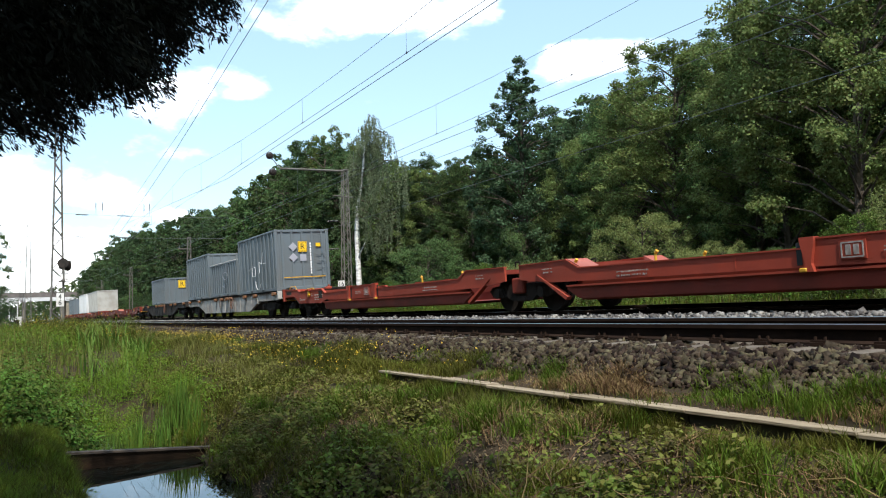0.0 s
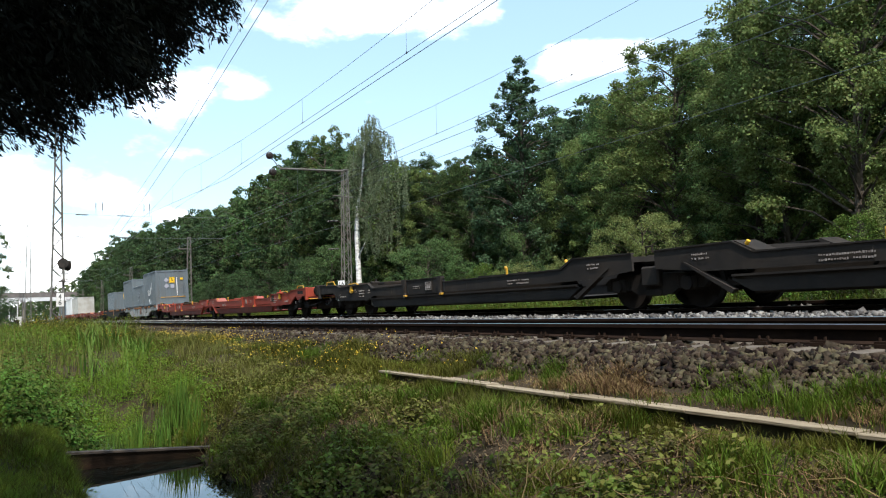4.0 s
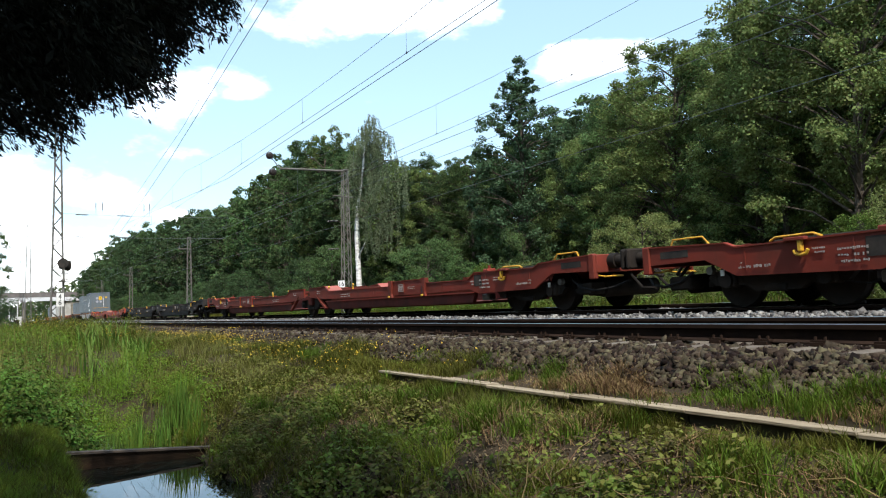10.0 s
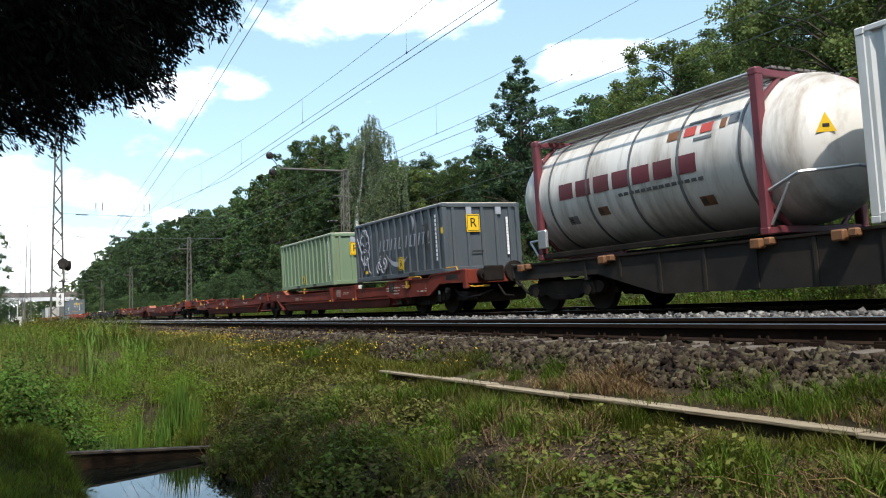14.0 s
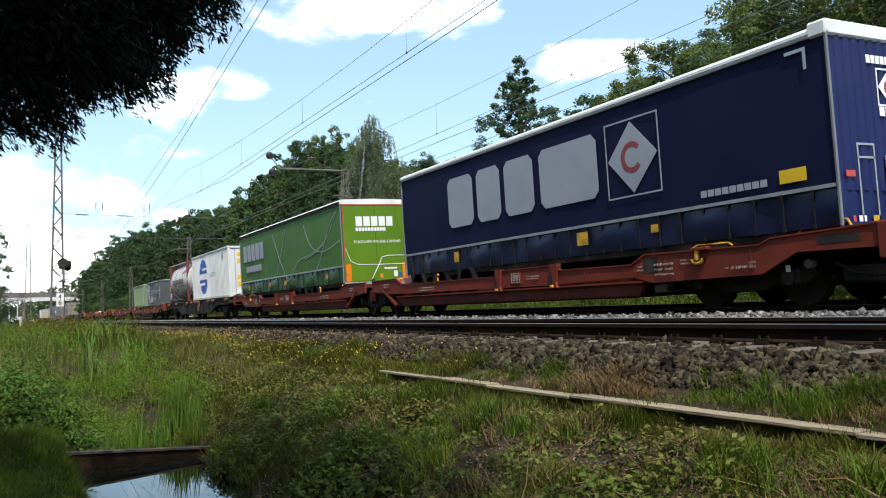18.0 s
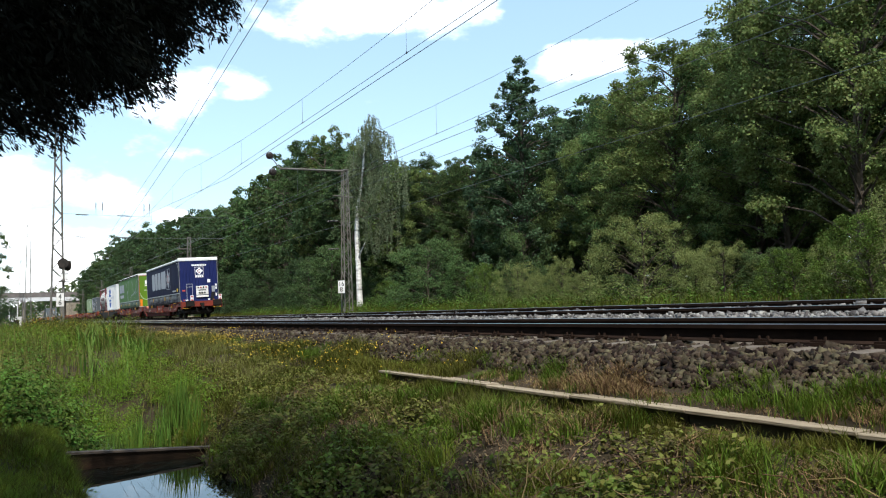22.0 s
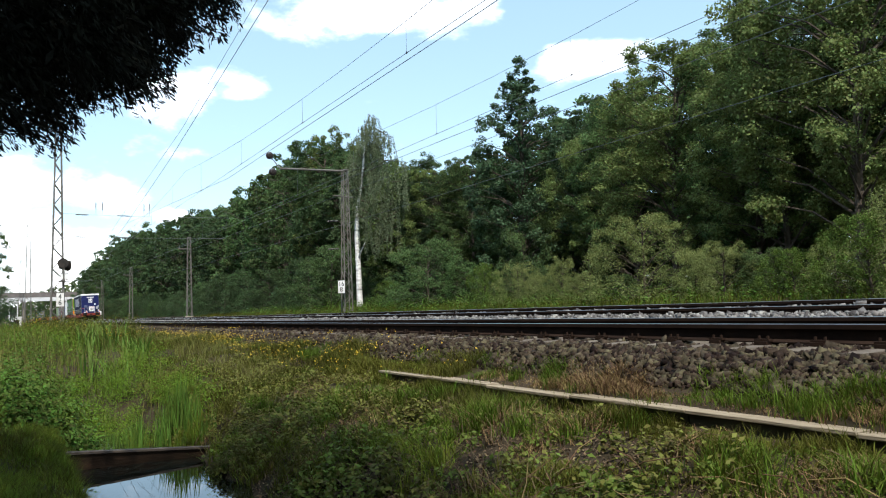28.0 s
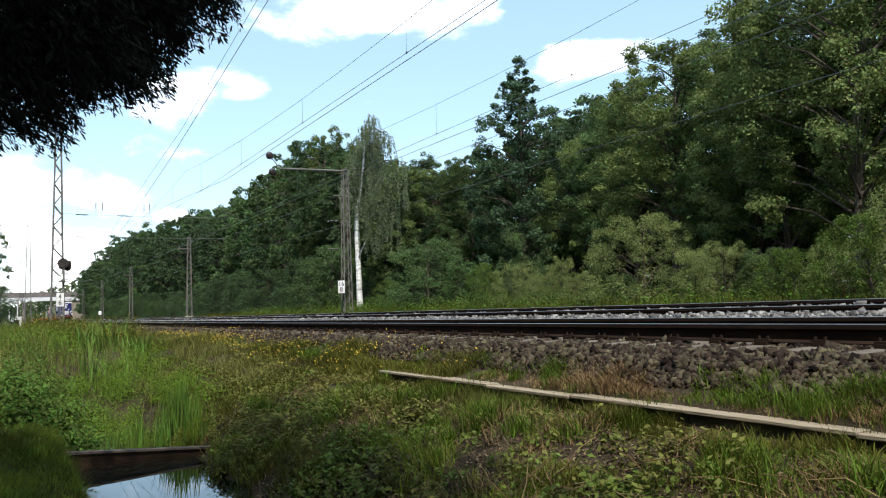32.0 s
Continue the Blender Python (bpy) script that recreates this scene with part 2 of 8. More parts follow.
def part(name, shape, material, parent, label="", smooth=False):
    ob = new(name, shape if isinstance(shape, bpy.types.Mesh) else shape.mesh(name, material, smooth))
    ob.parent = parent
    if label:
        ob["label"] = label
    return ob


def thing(name, label, category, group="", m=None):
    ob = tagged(new(name), label, category, group)
    if m is not None:
        ob.matrix_basis = m
    return ob


def solid(name, shape, material, label, category, group="", kind="", smooth=False):
    return tagged(new(name, shape.mesh(name, material, smooth)), label, category, group, kind)


def quick_mesh(name, verts, faces, material, smooth=False):
    """A mesh from arrays; faces all of one size."""
    me = bpy.data.meshes.new(name)
    verts, faces = np.asarray(verts, np.float32), np.asarray(faces, np.int32)
    k = faces.shape[1]
    me.vertices.add(len(verts))
    me.vertices.foreach_set("co", verts.ravel())
    me.loops.add(faces.size)
    me.loops.foreach_set("vertex_index", faces.ravel())
    me.polygons.add(len(faces))
    me.polygons.foreach_set("loop_start", np.arange(0, faces.size, k, dtype=np.int32))
    me.polygons.foreach_set("loop_total", np.full(len(faces), k, np.int32))
    me.update(calc_edges=True)
    if smooth:
        me.shade_smooth()
    me.materials.append(material)
    return me


# ---- ground ----
WATER_Z = -1.69
PROFILE = [(-400, -1.0), (-30, -1.05), (-4, -1.1), (0.22, -1.20), (0.56, -1.34), (0.80, -1.86), (1.30, -2.15), (2.05, -2.0), (2.35, -1.66),
           (3.1, -1.22), (4.2, -0.90), (4.84, -0.80), (4.92, -0.66), (5.25, -0.58), (5.60, -0.35), (5.85, -0.275), (6.3, -0.255), (8.2, -0.24),
           (8.7, -0.15), (9.1, -0.07), (9.5, -0.025), (10.0, -0.01), (10.5, -0.03), (11.0, -0.08), (13.2, -0.08), (13.9, -0.22), (14.6, 0.02), (16.0, 0.22), (18.0, 0.40), (30, 0.7), (60, 1.5), (400, 4.0)]
PY, PZ = np.array([p[0] for p in PROFILE]), np.array([p[1] for p in PROFILE])


def smooth01(x, a, b):
    t = np.clip((x - a) / (b - a), 0, 1)
    return t * t * (3 - 2 * t)


def ground_z(x, y):
    x, y = np.asarray(x, float), np.asarray(y, float)
    z = np.interp(y, PY, PZ)
    # beyond the little weir the ditch silts up and the verge rises to near rail level
    far = smooth01(-x, 13, 24)
    verge = np.interp(y, [-400, -12, -2, 1.0, 2.2, 4.2, 4.9, 5.4], [-0.6, -0.55, -0.5, -0.62, -0.70, -0.55, -0.50, -0.50])
    z = np.where(y < 5.4, z * (1 - far) + np.maximum(z, verge) * far, z)
    lumps = 0.05 * np.sin(x * 2.1 + 0.7 * y) * np.sin(y * 2.7 - 0.5 * x) + 0.03 * np.sin(x * 5.3 + y * 4.1)
    soft = np.where((y > 4.75) & (y < 13.4), 0.15, 1.0)
    return z + lumps * soft


def build_ground():
    xs = np.unique(np.concatenate([np.arange(-16, 3, 0.16), np.arange(-40, -16, 0.5), np.arange(-120, -40, 3.0), np.arange(3, 30, 2.0),
                                   -np.geomspace(120, 1500, 22), np.geomspace(30, 700, 12)]))
    ys = np.unique(np.concatenate([np.arange(-1.5, 6.2, 0.12), np.arange(6.2, 14.2, 0.3), np.arange(14.2, 30, 1.0), np.geomspace(30, 900, 16), -np.geomspace(1.5, 700, 16)]))
    X, Y = np.meshgrid(xs, ys, indexing="ij")
    v = np.stack([X, Y, ground_z(X, Y)], -1).reshape(-1, 3)
    n, m = len(xs), len(ys)
    i = (np.arange(n - 1)[:, None] * m + np.arange(m - 1)[None]).ravel()
    f = np.stack([i, i + m, i + m + 1, i + 1], -1)
    g = new("ground", quick_mesh("ground", v, f, SOIL, True))
    tagged(g, "uneven grassy ground with a ditch and a railway bank", "ground", kind="structure")


build_ground()

# ---- tracks ----
NEAR_Y, FAR_Y = 7.172, 11.444          # centre lines
FAR_Z, CANT = 0.108 + 0.045, 3.0       # the second track is canted: its far rail lies higher
RAIL_OUTLINE = [(-0.075, -0.172), (0.075, -0.172), (0.075, -0.160), (0.012, -0.140), (0.009, -0.060), (0.036, -0.042), (0.036, -0.006), (0.028, 0.0),
                (-0.028, 0.0), (-0.036, -0.006), (-0.036, -0.042), (-0.009, -0.060), (-0.012, -0.140), (-0.075, -0.160)]


def rail(parent, y, x0=-420.0, x1=90.0):
    s = Shape()
    n = len(RAIL_OUTLINE)
    v = [(x, y + a, z) for x in (x0, x1) for a, z in RAIL_OUTLINE]
    f = [(i, (i + 1) % n, (i + 1) % n + n, i + n) for i in range(n)] + [tuple(range(n))[::-1], tuple(range(n, 2 * n))]
    s.add(v, f)
    r = part("rail", s, RAIL_RUST, parent, "rusty steel rail with a worn bright head")
    head = Shape().add([(x, y + a, z) for x in (x0, x1) for a, z in ((-0.030, -0.002), (-0.026, 0.003), (0.026, 0.003), (0.030, -0.002))],
                       [(0, 1, 5, 4), (1, 2, 6, 5), (2, 3, 7, 6), (0, 4, 7, 3), (0, 3, 2, 1), (4, 5, 6, 7)])
    part("rail_head", head, RAIL_HEAD, r, "polished running surface")
    return r


def sleeper_mesh():
    s = Shape()
    # pre-stressed concrete sleeper, thicker under the rails
    w, out = 0.13, [(-1.30, -0.20), (-0.55, -0.185), (-0.3, -0.21), (0.3, -0.21), (0.55, -0.185), (1.30, -0.20)]
    v = []
    for y, z in out:
        v += [(-w, y, z - 0.19), (w, y, z - 0.19), (w * 0.78, y, z), (-w * 0.78, y, z)]
    f = [(0, 1, 2, 3), (20, 23, 22, 21)]
    for k in range(5):
        f += [(k * 4 + i, k * 4 + (i + 1) % 4, k * 4 + 4 + (i + 1) % 4, k * 4 + 4 + i) for i in range(4)]
    s.add(v, f)
    return s.mesh("sleeper", SLEEPER_GREY)


def clip_mesh():
    s = Shape()
    for d in (-1, 1):
        s.box(-0.07, 0.07, d * 0.078, d * 0.15, -0.19, -0.155)
        s.tube((-0.05, d * 0.10, -0.165), (-0.05, d * 0.10, -0.105), 0.014, n=6)
        s.tube((0.05, d * 0.10, -0.165), (0.05, d * 0.10, -0.105), 0.014, n=6)
        s.box(-0.085, 0.085, d * 0.07, d * 0.13, -0.155, -0.135)
    return s.mesh("rail_clip", RAIL_RUST)


SLEEPER_GREY = mat("sleeper_concrete", (0.175, 0.150, 0.122), (0.120, 0.100, 0.080), 7, 0.95, bump=0.5, dirt=(0.075, 0.058, 0.042), dirt_amount=0.7, dirt_scale=3.0, vary=0.15, spec=0.1)
SLEEPER, CLIP = sleeper_mesh(), clip_mesh()


def track(name, y, z, cant, label, first, count, step=0.6):
    t = thing(name, label, "railway track", "railway tracks", pose(0, y, z, cant))
    t["kind"] = "structure"
    for side in (-0.7535, 0.7535):
        rail(t, side)
    for i in range(count):
        x = first - step * i
        s = part("sleeper", SLEEPER, None, t)
        s.location = (x + random.uniform(-0.01, 0.01), random.uniform(-0.02, 0.02), 0)
        for side in (-0.7535, 0.7535) if i < 60 else ():
            c = part("rail_clip", CLIP, RAIL_RUST, s)
            c.location = (0, side, 0)
    return t


track("track_1", NEAR_Y, 0.0, 1.0, "straight railway track on concrete sleepers in brown ballast", -1.16, 110)
track("track_2", FAR_Y, FAR_Z, CANT, "canted railway track on concrete sleepers in light grey ballast", -1.5, 80)


def stones(name, x_range, y_range, count, size, material, label, dz=0.0, power=1.0, lift=None, clear=None):
    """Crushed stone: one mesh of many small sharp-edged broken blocks lying on the bed."""
    rng = np.random.default_rng(len(name) + count)
    base = np.array([(sx, sy, sz) for sx in (-1, 1) for sy in (-1, 1) for sz in (-1, 1)], float) * 0.72
    tri = np.array([(0, 1, 3), (0, 3, 2), (4, 6, 7), (4, 7, 5), (0, 4, 5), (0, 5, 1), (2, 3, 7), (2, 7, 6), (0, 2, 6), (0, 6, 4), (1, 5, 7), (1, 7, 3)])
    u = rng.random(count) ** power
    x = x_range[1] - (x_range[1] - x_range[0]) * u
    y = rng.uniform(*y_range, count)
    if clear is not None:
        keep = ~((np.abs((x - clear[0] + 0.3) % 0.6 - 0.3) < 0.13) & (y > clear[1]))
        x, y = x[keep], y[keep]
        count = len(x)
    z = (ground_z(x, y) if lift is None else lift(x, y)) + rng.uniform(-0.020, 0.026, count) + dz
    sc = size * rng.uniform(0.45, 1.7, (count, 1, 1)) * rng.uniform(0.40, 1.55, (count, 1, 3))
    a, b = rng.uniform(0, 6.28, count), rng.uniform(0, 6.28, count)
    # pull corners in unevenly, so that each block is a wedge or splinter
    p = base[None] * rng.uniform(0.62, 1.15, (count, 8, 1)) * sc
    p += rng.normal(0, 0.24, (count, 8, 3)) * sc
    ca, sa, cb, sb = np.cos(a)[:, None], np.sin(a)[:, None], np.cos(b)[:, None], np.sin(b)[:, None]
    px, py, pz = p[..., 0] * ca - p[..., 1] * sa, p[..., 0] * sa + p[..., 1] * ca, p[..., 2]
    py, pz = py * cb - pz * sb, py * sb + pz * cb
    v = np.stack([px + x[:, None], py + y[:, None], pz + z[:, None]], -1).reshape(-1, 3)
    f = (np.arange(count)[:, None, None] * 8 + tri[None]).reshape(-1, 3)
    return tagged(new(name, quick_mesh(name, v, f, material)), label, "ballast", kind="stuff")


def far_bed(x, y):
    return FAR_Z - 0.125 + (y - FAR_Y) * math.tan(radians(CANT)) + 0 * x


stones("ballast_stones", (-60, -1), (5.30, 6.35), 60000, 0.028, BALLAST_BROWN, "brown crushed-stone ballast shoulder", power=1.9, clear=(-1.16, 5.94))
stones("ballast_stones", (-60, -1), (6.35, 8.95), 5000, 0.04, BALLAST_BROWN, "brown crushed-stone ballast between the sleepers", power=1.7)
stones("ballast_stones", (-120, -2), (8.45, 10.75), 20000, 0.029, BALLAST_GREY, "light grey fresh crushed-stone ballast", power=1.6)
stones("ballast_stones", (-120, -2), (10.6, 12.9), 13000, 0.036, BALLAST_GREY, "light grey fresh ballast between the rails", power=1.6, lift=far_bed)


def bed_strip():
    s = Shape()
    s.add([(-420, 9.9, far_bed(0, 9.95) - 0.04), (90, 9.9, far_bed(0, 9.95) - 0.04), (90, 12.9, far_bed(0, 12.9) - 0.02), (-420, 12.9, far_bed(0, 12.9) - 0.02),
           (-420, 9.5, -0.5), (90, 9.5, -0.5), (90, 13.4, -0.5), (-420, 13.4, -0.5)],
          [(0, 1, 2, 3), (4, 5, 1, 0), (3, 2, 6, 7), (0, 3, 7, 4), (1, 5, 6, 2), (4, 7, 6, 5)])
    solid("ballast_bed", s, BALLAST_GREY, "raised bed of light grey ballast", "ballast", kind="structure")


bed_strip()


# ---- the train ----
TRAIN_Y, TRAIN_Z, TRAIN_LEAN = FAR_Y, FAR_Z, 2.2
AXLES = []             # (axle, place on its wagon, wheel radius)
MOVING = []            # (thing, place along the train)


def train_s(t):
    """Place along the track of the last trailer's rear at t seconds: the train gathers speed."""
    return -18.91 - 11.8745 * (t - 19) - 0.11668 * (t - 19) ** 2 - 0.035 * max(0.0, t - 25) ** 2


def train_pose(t, s):
    return pose(train_s(t) + s, TRAIN_Y, TRAIN_Z, TRAIN_LEAN)


WHEELSET_R = 0.44


def wheelset(parent, u, r=WHEELSET_R):
    ax = part("axle", Shape().tube((0, -1.0, 0), (0, 1.0, 0), 0.08, n=10), WHEEL, parent)
    ax.location = (u, 0, r)
    AXLES.append((ax, u, r))
    for side in (-0.76, 0.76):
        d = 1 if side > 0 else -1
        s = Shape().turned([(-0.065, r * 0.80), (-0.065, r), (0.05, r), (0.065, r + 0.03), (0.085, r + 0.02), (0.085, r * 0.8), (0.03, r * 0.7), (0.03, 0.16), (-0.02, 0.14), (-0.09, 0.12)], 28, "y")
        s.v = [(x, side + (-y * d if False else (y if d < 0 else -y)), z) for x, y, z in s.v]
        part("wheel", s, WHEEL, ax, smooth=True)
    return ax


def bogie(parent, u, base=1.8):
    b = Shape()
    for y in (-1.02, 1.02):
        o = [(-1.35, 0.50), (-1.2, 0.36), (-0.6, 0.36), (-0.42, 0.26), (0.42, 0.26), (0.6, 0.36), (1.2, 0.36), (1.35, 0.50), (1.2, 0.60), (0.5, 0.64), (-0.5, 0.64), (-1.2, 0.60)]
        b.prism([(u + x, z) for x, z in o], y - 0.06, y + 0.06)
        for k in (-base / 2, base / 2):
            b.box(u + k - 0.17, u + k + 0.17, y - 0.12, y + 0.10, 0.32, 0.58, 0.03)
            b.tube((u + k, y - 0.16, WHEELSET_R), (u + k, y - 0.10, WHEELSET_R), 0.12, n=12)
            for q in (-0.27, 0.27):
                for i in range(4):
                    b.tube((u + k + q, y, 0.40 + i * 0.05), (u + k + q, y, 0.425 + i * 0.05), 0.075, n=8)
        b.box(u - 0.2, u + 0.2, y - 0.09, y + 0.09, 0.24, 0.36, 0.02)
    b.box(u - 0.25, u + 0.25, -1.0, 1.0, 0.42, 0.66, 0.03)
    b.box(u - base / 2 - 0.62, u - base / 2 - 0.52, -0.9, 0.9, 0.35, 0.45)
    b.box(u + base / 2 + 0.52, u + base / 2 + 0.62, -0.9, 0.9, 0.35, 0.45)
    part("bogie_frame", b, UNDER, parent, "black cast bogie frame with coil springs")
    for k in (-base / 2, base / 2):
        wheelset(parent, u + k)


HALF = 17.95


def hoop(s, x, y0, w, h, r=0.022, along=True):
    """A grab rail: an inverted U."""
    a = (w, 0) if along else (0, w)
    p = [(x, y0, 0), (x + a[0] * 0.12, y0 + a[1] * 0.12, h), (x + a[0] * 0.88, y0 + a[1] * 0.88, h), (x + a[0], y0 + a[1], 0)]
    return [(q[0], q[1], q[2]) for q in p]


def marks(parent, u, z, w, h, rows=2, y=-1.318, material=None, seed=0, d=1):
    """Stencilled writing too small to read: rows of plain bars."""
    rng = random.Random(seed)
    s = Shape()
    step = h / rows
    for r in range(rows):
        x, z0 = u, z + r * step
        while x < u + w - 0.04:
            q = min(rng.uniform(0.012, 0.034), u + w - x)
            if rng.random() < 0.86:
                s.box(x, x + q, y - 0.003, y + 0.003, z0 + (step * 0.12 if rng.random() < 0.4 else 0), z0 + step * rng.uniform(0.34, 0.5))
            x += q + rng.uniform(0.010, 0.020)
    part("stencil_marks", s, material or MARK, parent, "rows of small faded stencilled marks")["kind"] = "stuff"


PANEL_GREY = mat("panel_grey", (0.040, 0.036, 0.032), (0.026, 0.024, 0.022), 5, 0.85, dirt=(0.09, 0.07, 0.055), dirt_amount=0.6, dirt_scale=3, spec=0.1)


def pocket_unit(w, d, paint, lower, seed):
    """One half of an articulated pocket wagon. d = 1: its outer end points along +x."""
    rng = random.Random(seed)

    def o(pts):
        return [(d * x, z) for x, z in pts]

    # side frames: deep trapezoid plates over the bogies, a slim upper chord along the pocket
    side = [(0.30, 0.72), (0.30, 1.03), (2.05, 1.05), (2.45, 0.86), (7.62, 0.83), (7.87, 0.96), (9.85, 0.96), (10.10, 0.84), (12.3, 0.82), (12.66, 0.98),
            (15.2, 0.95), (15.4, 1.03), (17.24, 1.09), (17.24, 0.78), (15.84, 0.80), (15.2, 0.51), (12.8, 0.48), (12.35, 0.60), (9.6, 0.56), (2.9, 0.60), (1.45, 0.62)]
    for y in (-1.30, 1.25):
        part("side_frame", Shape().prism(o(side), y, y + 0.05), paint, w)
    for y in (-1.32, 1.22):
        flange = Shape()
        for (xa, za), (xb, zb) in zip(side[1:13], side[2:13]):
            flange.prism(o([(xa, za), (xb, zb), (xb, zb + 0.025), (xa, za + 0.025)]), y, y + 0.10)
        part("top_flange", flange, paint, w)
    low = [(1.45, 0.60), (2.2, 0.24), (12.45, 0.24), (12.62, 0.50), (2.9, 0.50)]
    for y in (-1.25, 1.15):
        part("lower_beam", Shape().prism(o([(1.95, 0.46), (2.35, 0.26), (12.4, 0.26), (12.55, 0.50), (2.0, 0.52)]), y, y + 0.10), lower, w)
    for y in (-1.30, 1.15):
        lip = Shape()
        lip.prism(o([(2.0, 0.505), (12.55, 0.495), (12.55, 0.53), (2.0, 0.54)]), y, y + 0.15)
        brace = Shape()
        brace.prism(o([(0.95, 0.80), (1.02, 0.80), (2.05, 0.30), (1.98, 0.24)]), y - 0.02, y + 0.10)
        part("edge_strip", lip, paint, w)
        part("bogie_brace", brace, paint, w)
    # wall in the lower colour, so the gap above the beam reads as shaded
    for y in (-1.14, 1.11):
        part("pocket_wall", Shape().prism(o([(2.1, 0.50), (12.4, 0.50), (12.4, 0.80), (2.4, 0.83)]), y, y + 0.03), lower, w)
    floor_s = Shape().box(min(d * 2.3, d * 12.3), max(d * 2.3, d * 12.3), -1.15, 1.15, 0.22, 0.28)
    floor_s.box(min(d * 0.3, d * 2.3), max(d * 0.3, d * 2.3), -1.25, 1.25, 0.88, 0.98)
    floor_s.box(min(d * 12.5, d * 17.1), max(d * 12.5, d * 17.1), -1.25, 1.25, 0.86, 0.94)
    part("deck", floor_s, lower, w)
    # grab posts of the pocket
    for u in (7.77, 9.95):
        for y in (-1.36, 1.24):
            p = Shape()
            p.prism(o([(u - 0.12, 1.0), (u + 0.12, 1.0), (u + 0.12, 0.94), (u + 0.05, 0.62), (u + 0.09, 0.50), (u - 0.09, 0.50), (u - 0.05, 0.62), (u - 0.12, 0.94)]), y, y + 0.12)
            part("lift_pocket_post", p, paint, w)
        part("post_recess", Shape().prism(o([(u - 0.22, 0.93), (u - 0.13, 0.93), (u - 0.13, 0.60), (u - 0.22, 0.60)]), -1.305, -1.30), BLACK, w)
    for y in (-1.30, 0.75):
        ramp = Shape()
        ramp.add([(d * 2.1, y, 1.075), (d * 2.1, y + 0.5, 1.075), (d * 2.5, y + 0.5, 0.90), (d * 2.5, y, 0.90), (d * 2.1, y, 1.0), (d * 2.1, y + 0.5, 1.0), (d * 2.5, y + 0.5, 0.85), (d * 2.5, y, 0.85)],
                 [(0, 1, 2, 3), (4, 7, 6, 5), (0, 4, 5, 1), (2, 6, 7, 3), (0, 3, 7, 4), (1, 5, 6, 2)])
        part("guide_ramp", ramp, RAMP if paint is not DARK_PAINT else paint, w)
    # headstock, buffers, coupling
    h = Shape().box(min(d * 17.13, d * 17.31), max(d * 17.13, d * 17.31), -1.28, 1.28, 0.74, 1.10, 0.015)
    h.box(min(d * 17.11, d * 17.29), max(d * 17.11, d * 17.29), -1.33, -1.22, 0.62, 1.12, 0.02)
    h.box(min(d * 17.11, d * 17.29), max(d * 17.11, d * 17.29), 1.22, 1.33, 0.62, 1.12, 0.02)
    part("headstock", h, paint, w)
    for y in (-0.875, 0.875):
        x1 = d * HALF
        bf = Shape().tube((d * 17.15, y, 0.96), (d * 17.5, y, 0.96), 0.15, n=16).tube((d * 17.45, y, 0.96), (d * 17.85, y, 0.96), 0.11, n=14)
        buf = part("buffer", bf, UNDER, w, smooth=True)
        plate = Shape().box(min(d * 17.85, x1), max(d * 17.85, x1), y - 0.28, y + 0.28, 0.76, 1.15, 0.03)
        part("buffer_head", plate, UNDER, buf, "worn black rectangular buffer plate")
    cp = Shape().box(min(d * 17.1, d * 17.5), max(d * 17.1, d * 17.5), -0.12, 0.12, 0.82, 0.98, 0.02)
    cp.path([(d * 17.45, 0.06, 0.88), (d * 17.7, 0.06, 0.62), (d * 17.75, -0.06, 0.6), (d * 17.5, -0.06, 0.86)], 0.03)
    cp.path([(d * 17.15, 0.3, 0.75), (d * 17.5, 0.34, 0.42), (d * 17.85, 0.36, 0.36)], 0.028)
    cp.path([(d * 17.15, -0.35, 0.75), (d * 17.55, -0.36, 0.40), (d * 17.9, -0.34, 0.38)], 0.028)
    part("screw_coupling", cp, UNDER, w, "black screw coupling with hanging brake hoses")
    for y in (-1.2, 0.75):
        rl = Shape()
        rl.path([(d * 17.15, y, 0.70), (d * 17.45, y, 0.66), (d * 17.45, y + 0.45, 0.66), (d * 17.15, y + 0.45, 0.70)], 0.018)
        part("shunter_handle", rl, YELLOW, w, "yellow shunter's handle")
    tank = Shape().tube((d * 16.75, -0.7, 0.42), (d * 16.75, 0.7, 0.42), 0.17, n=16)
    tank.box(min(d * 16.4, d * 16.9), max(d * 16.4, d * 16.9), -1.1, -0.75, 0.32, 0.56, 0.03)
    part("air_tank", tank, UNDER, w, smooth=True)
    # trailer hitch and yellow hoops on the end platform
    hoops = [Shape(), Shape()]
    hoops[0].path([(d * 15.75, -1.2, 1.0), (d * 15.95, -1.2, 1.20), (d * 16.62, -1.2, 1.20), (d * 16.72, -1.2, 1.02), (d * 15.75, -1.2, 1.0)], 0.016)
    hoops[1].path([(d * 13.7, -1.2, 1.0), (d * 13.85, -1.2, 1.06), (d * 14.5, -1.2, 1.05), (d * 14.6, -1.2, 1.0)], 0.02)
    for u, y in ((4.6, -1.25), (2.3, -1.25), (3.4, 1.2)):
        part("locating_pin", Shape().tube((d * u, y, 0.85), (d * u, y, 1.0), 0.026, n=8).tube((d * u, y, 1.0), (d * (u + 0.05), y, 1.05), 0.034, n=8), YELLOW, w, "yellow locating pin")
    for y in (-1.385, 1.305):
        hk = Shape()
        hk.box(min(d * 13.92, d * 14.00), max(d * 13.92, d * 14.00), y, y + 0.07, 0.80, 0.99, 0.015)
        hk.path([(d * 13.84, y + 0.035, 0.83), (d * 13.87, y + 0.035, 0.775), (d * 13.96, y + 0.035, 0.755), (d * 14.05, y + 0.035, 0.775), (d * 14.08, y + 0.035, 0.83)], 0.026, 8)
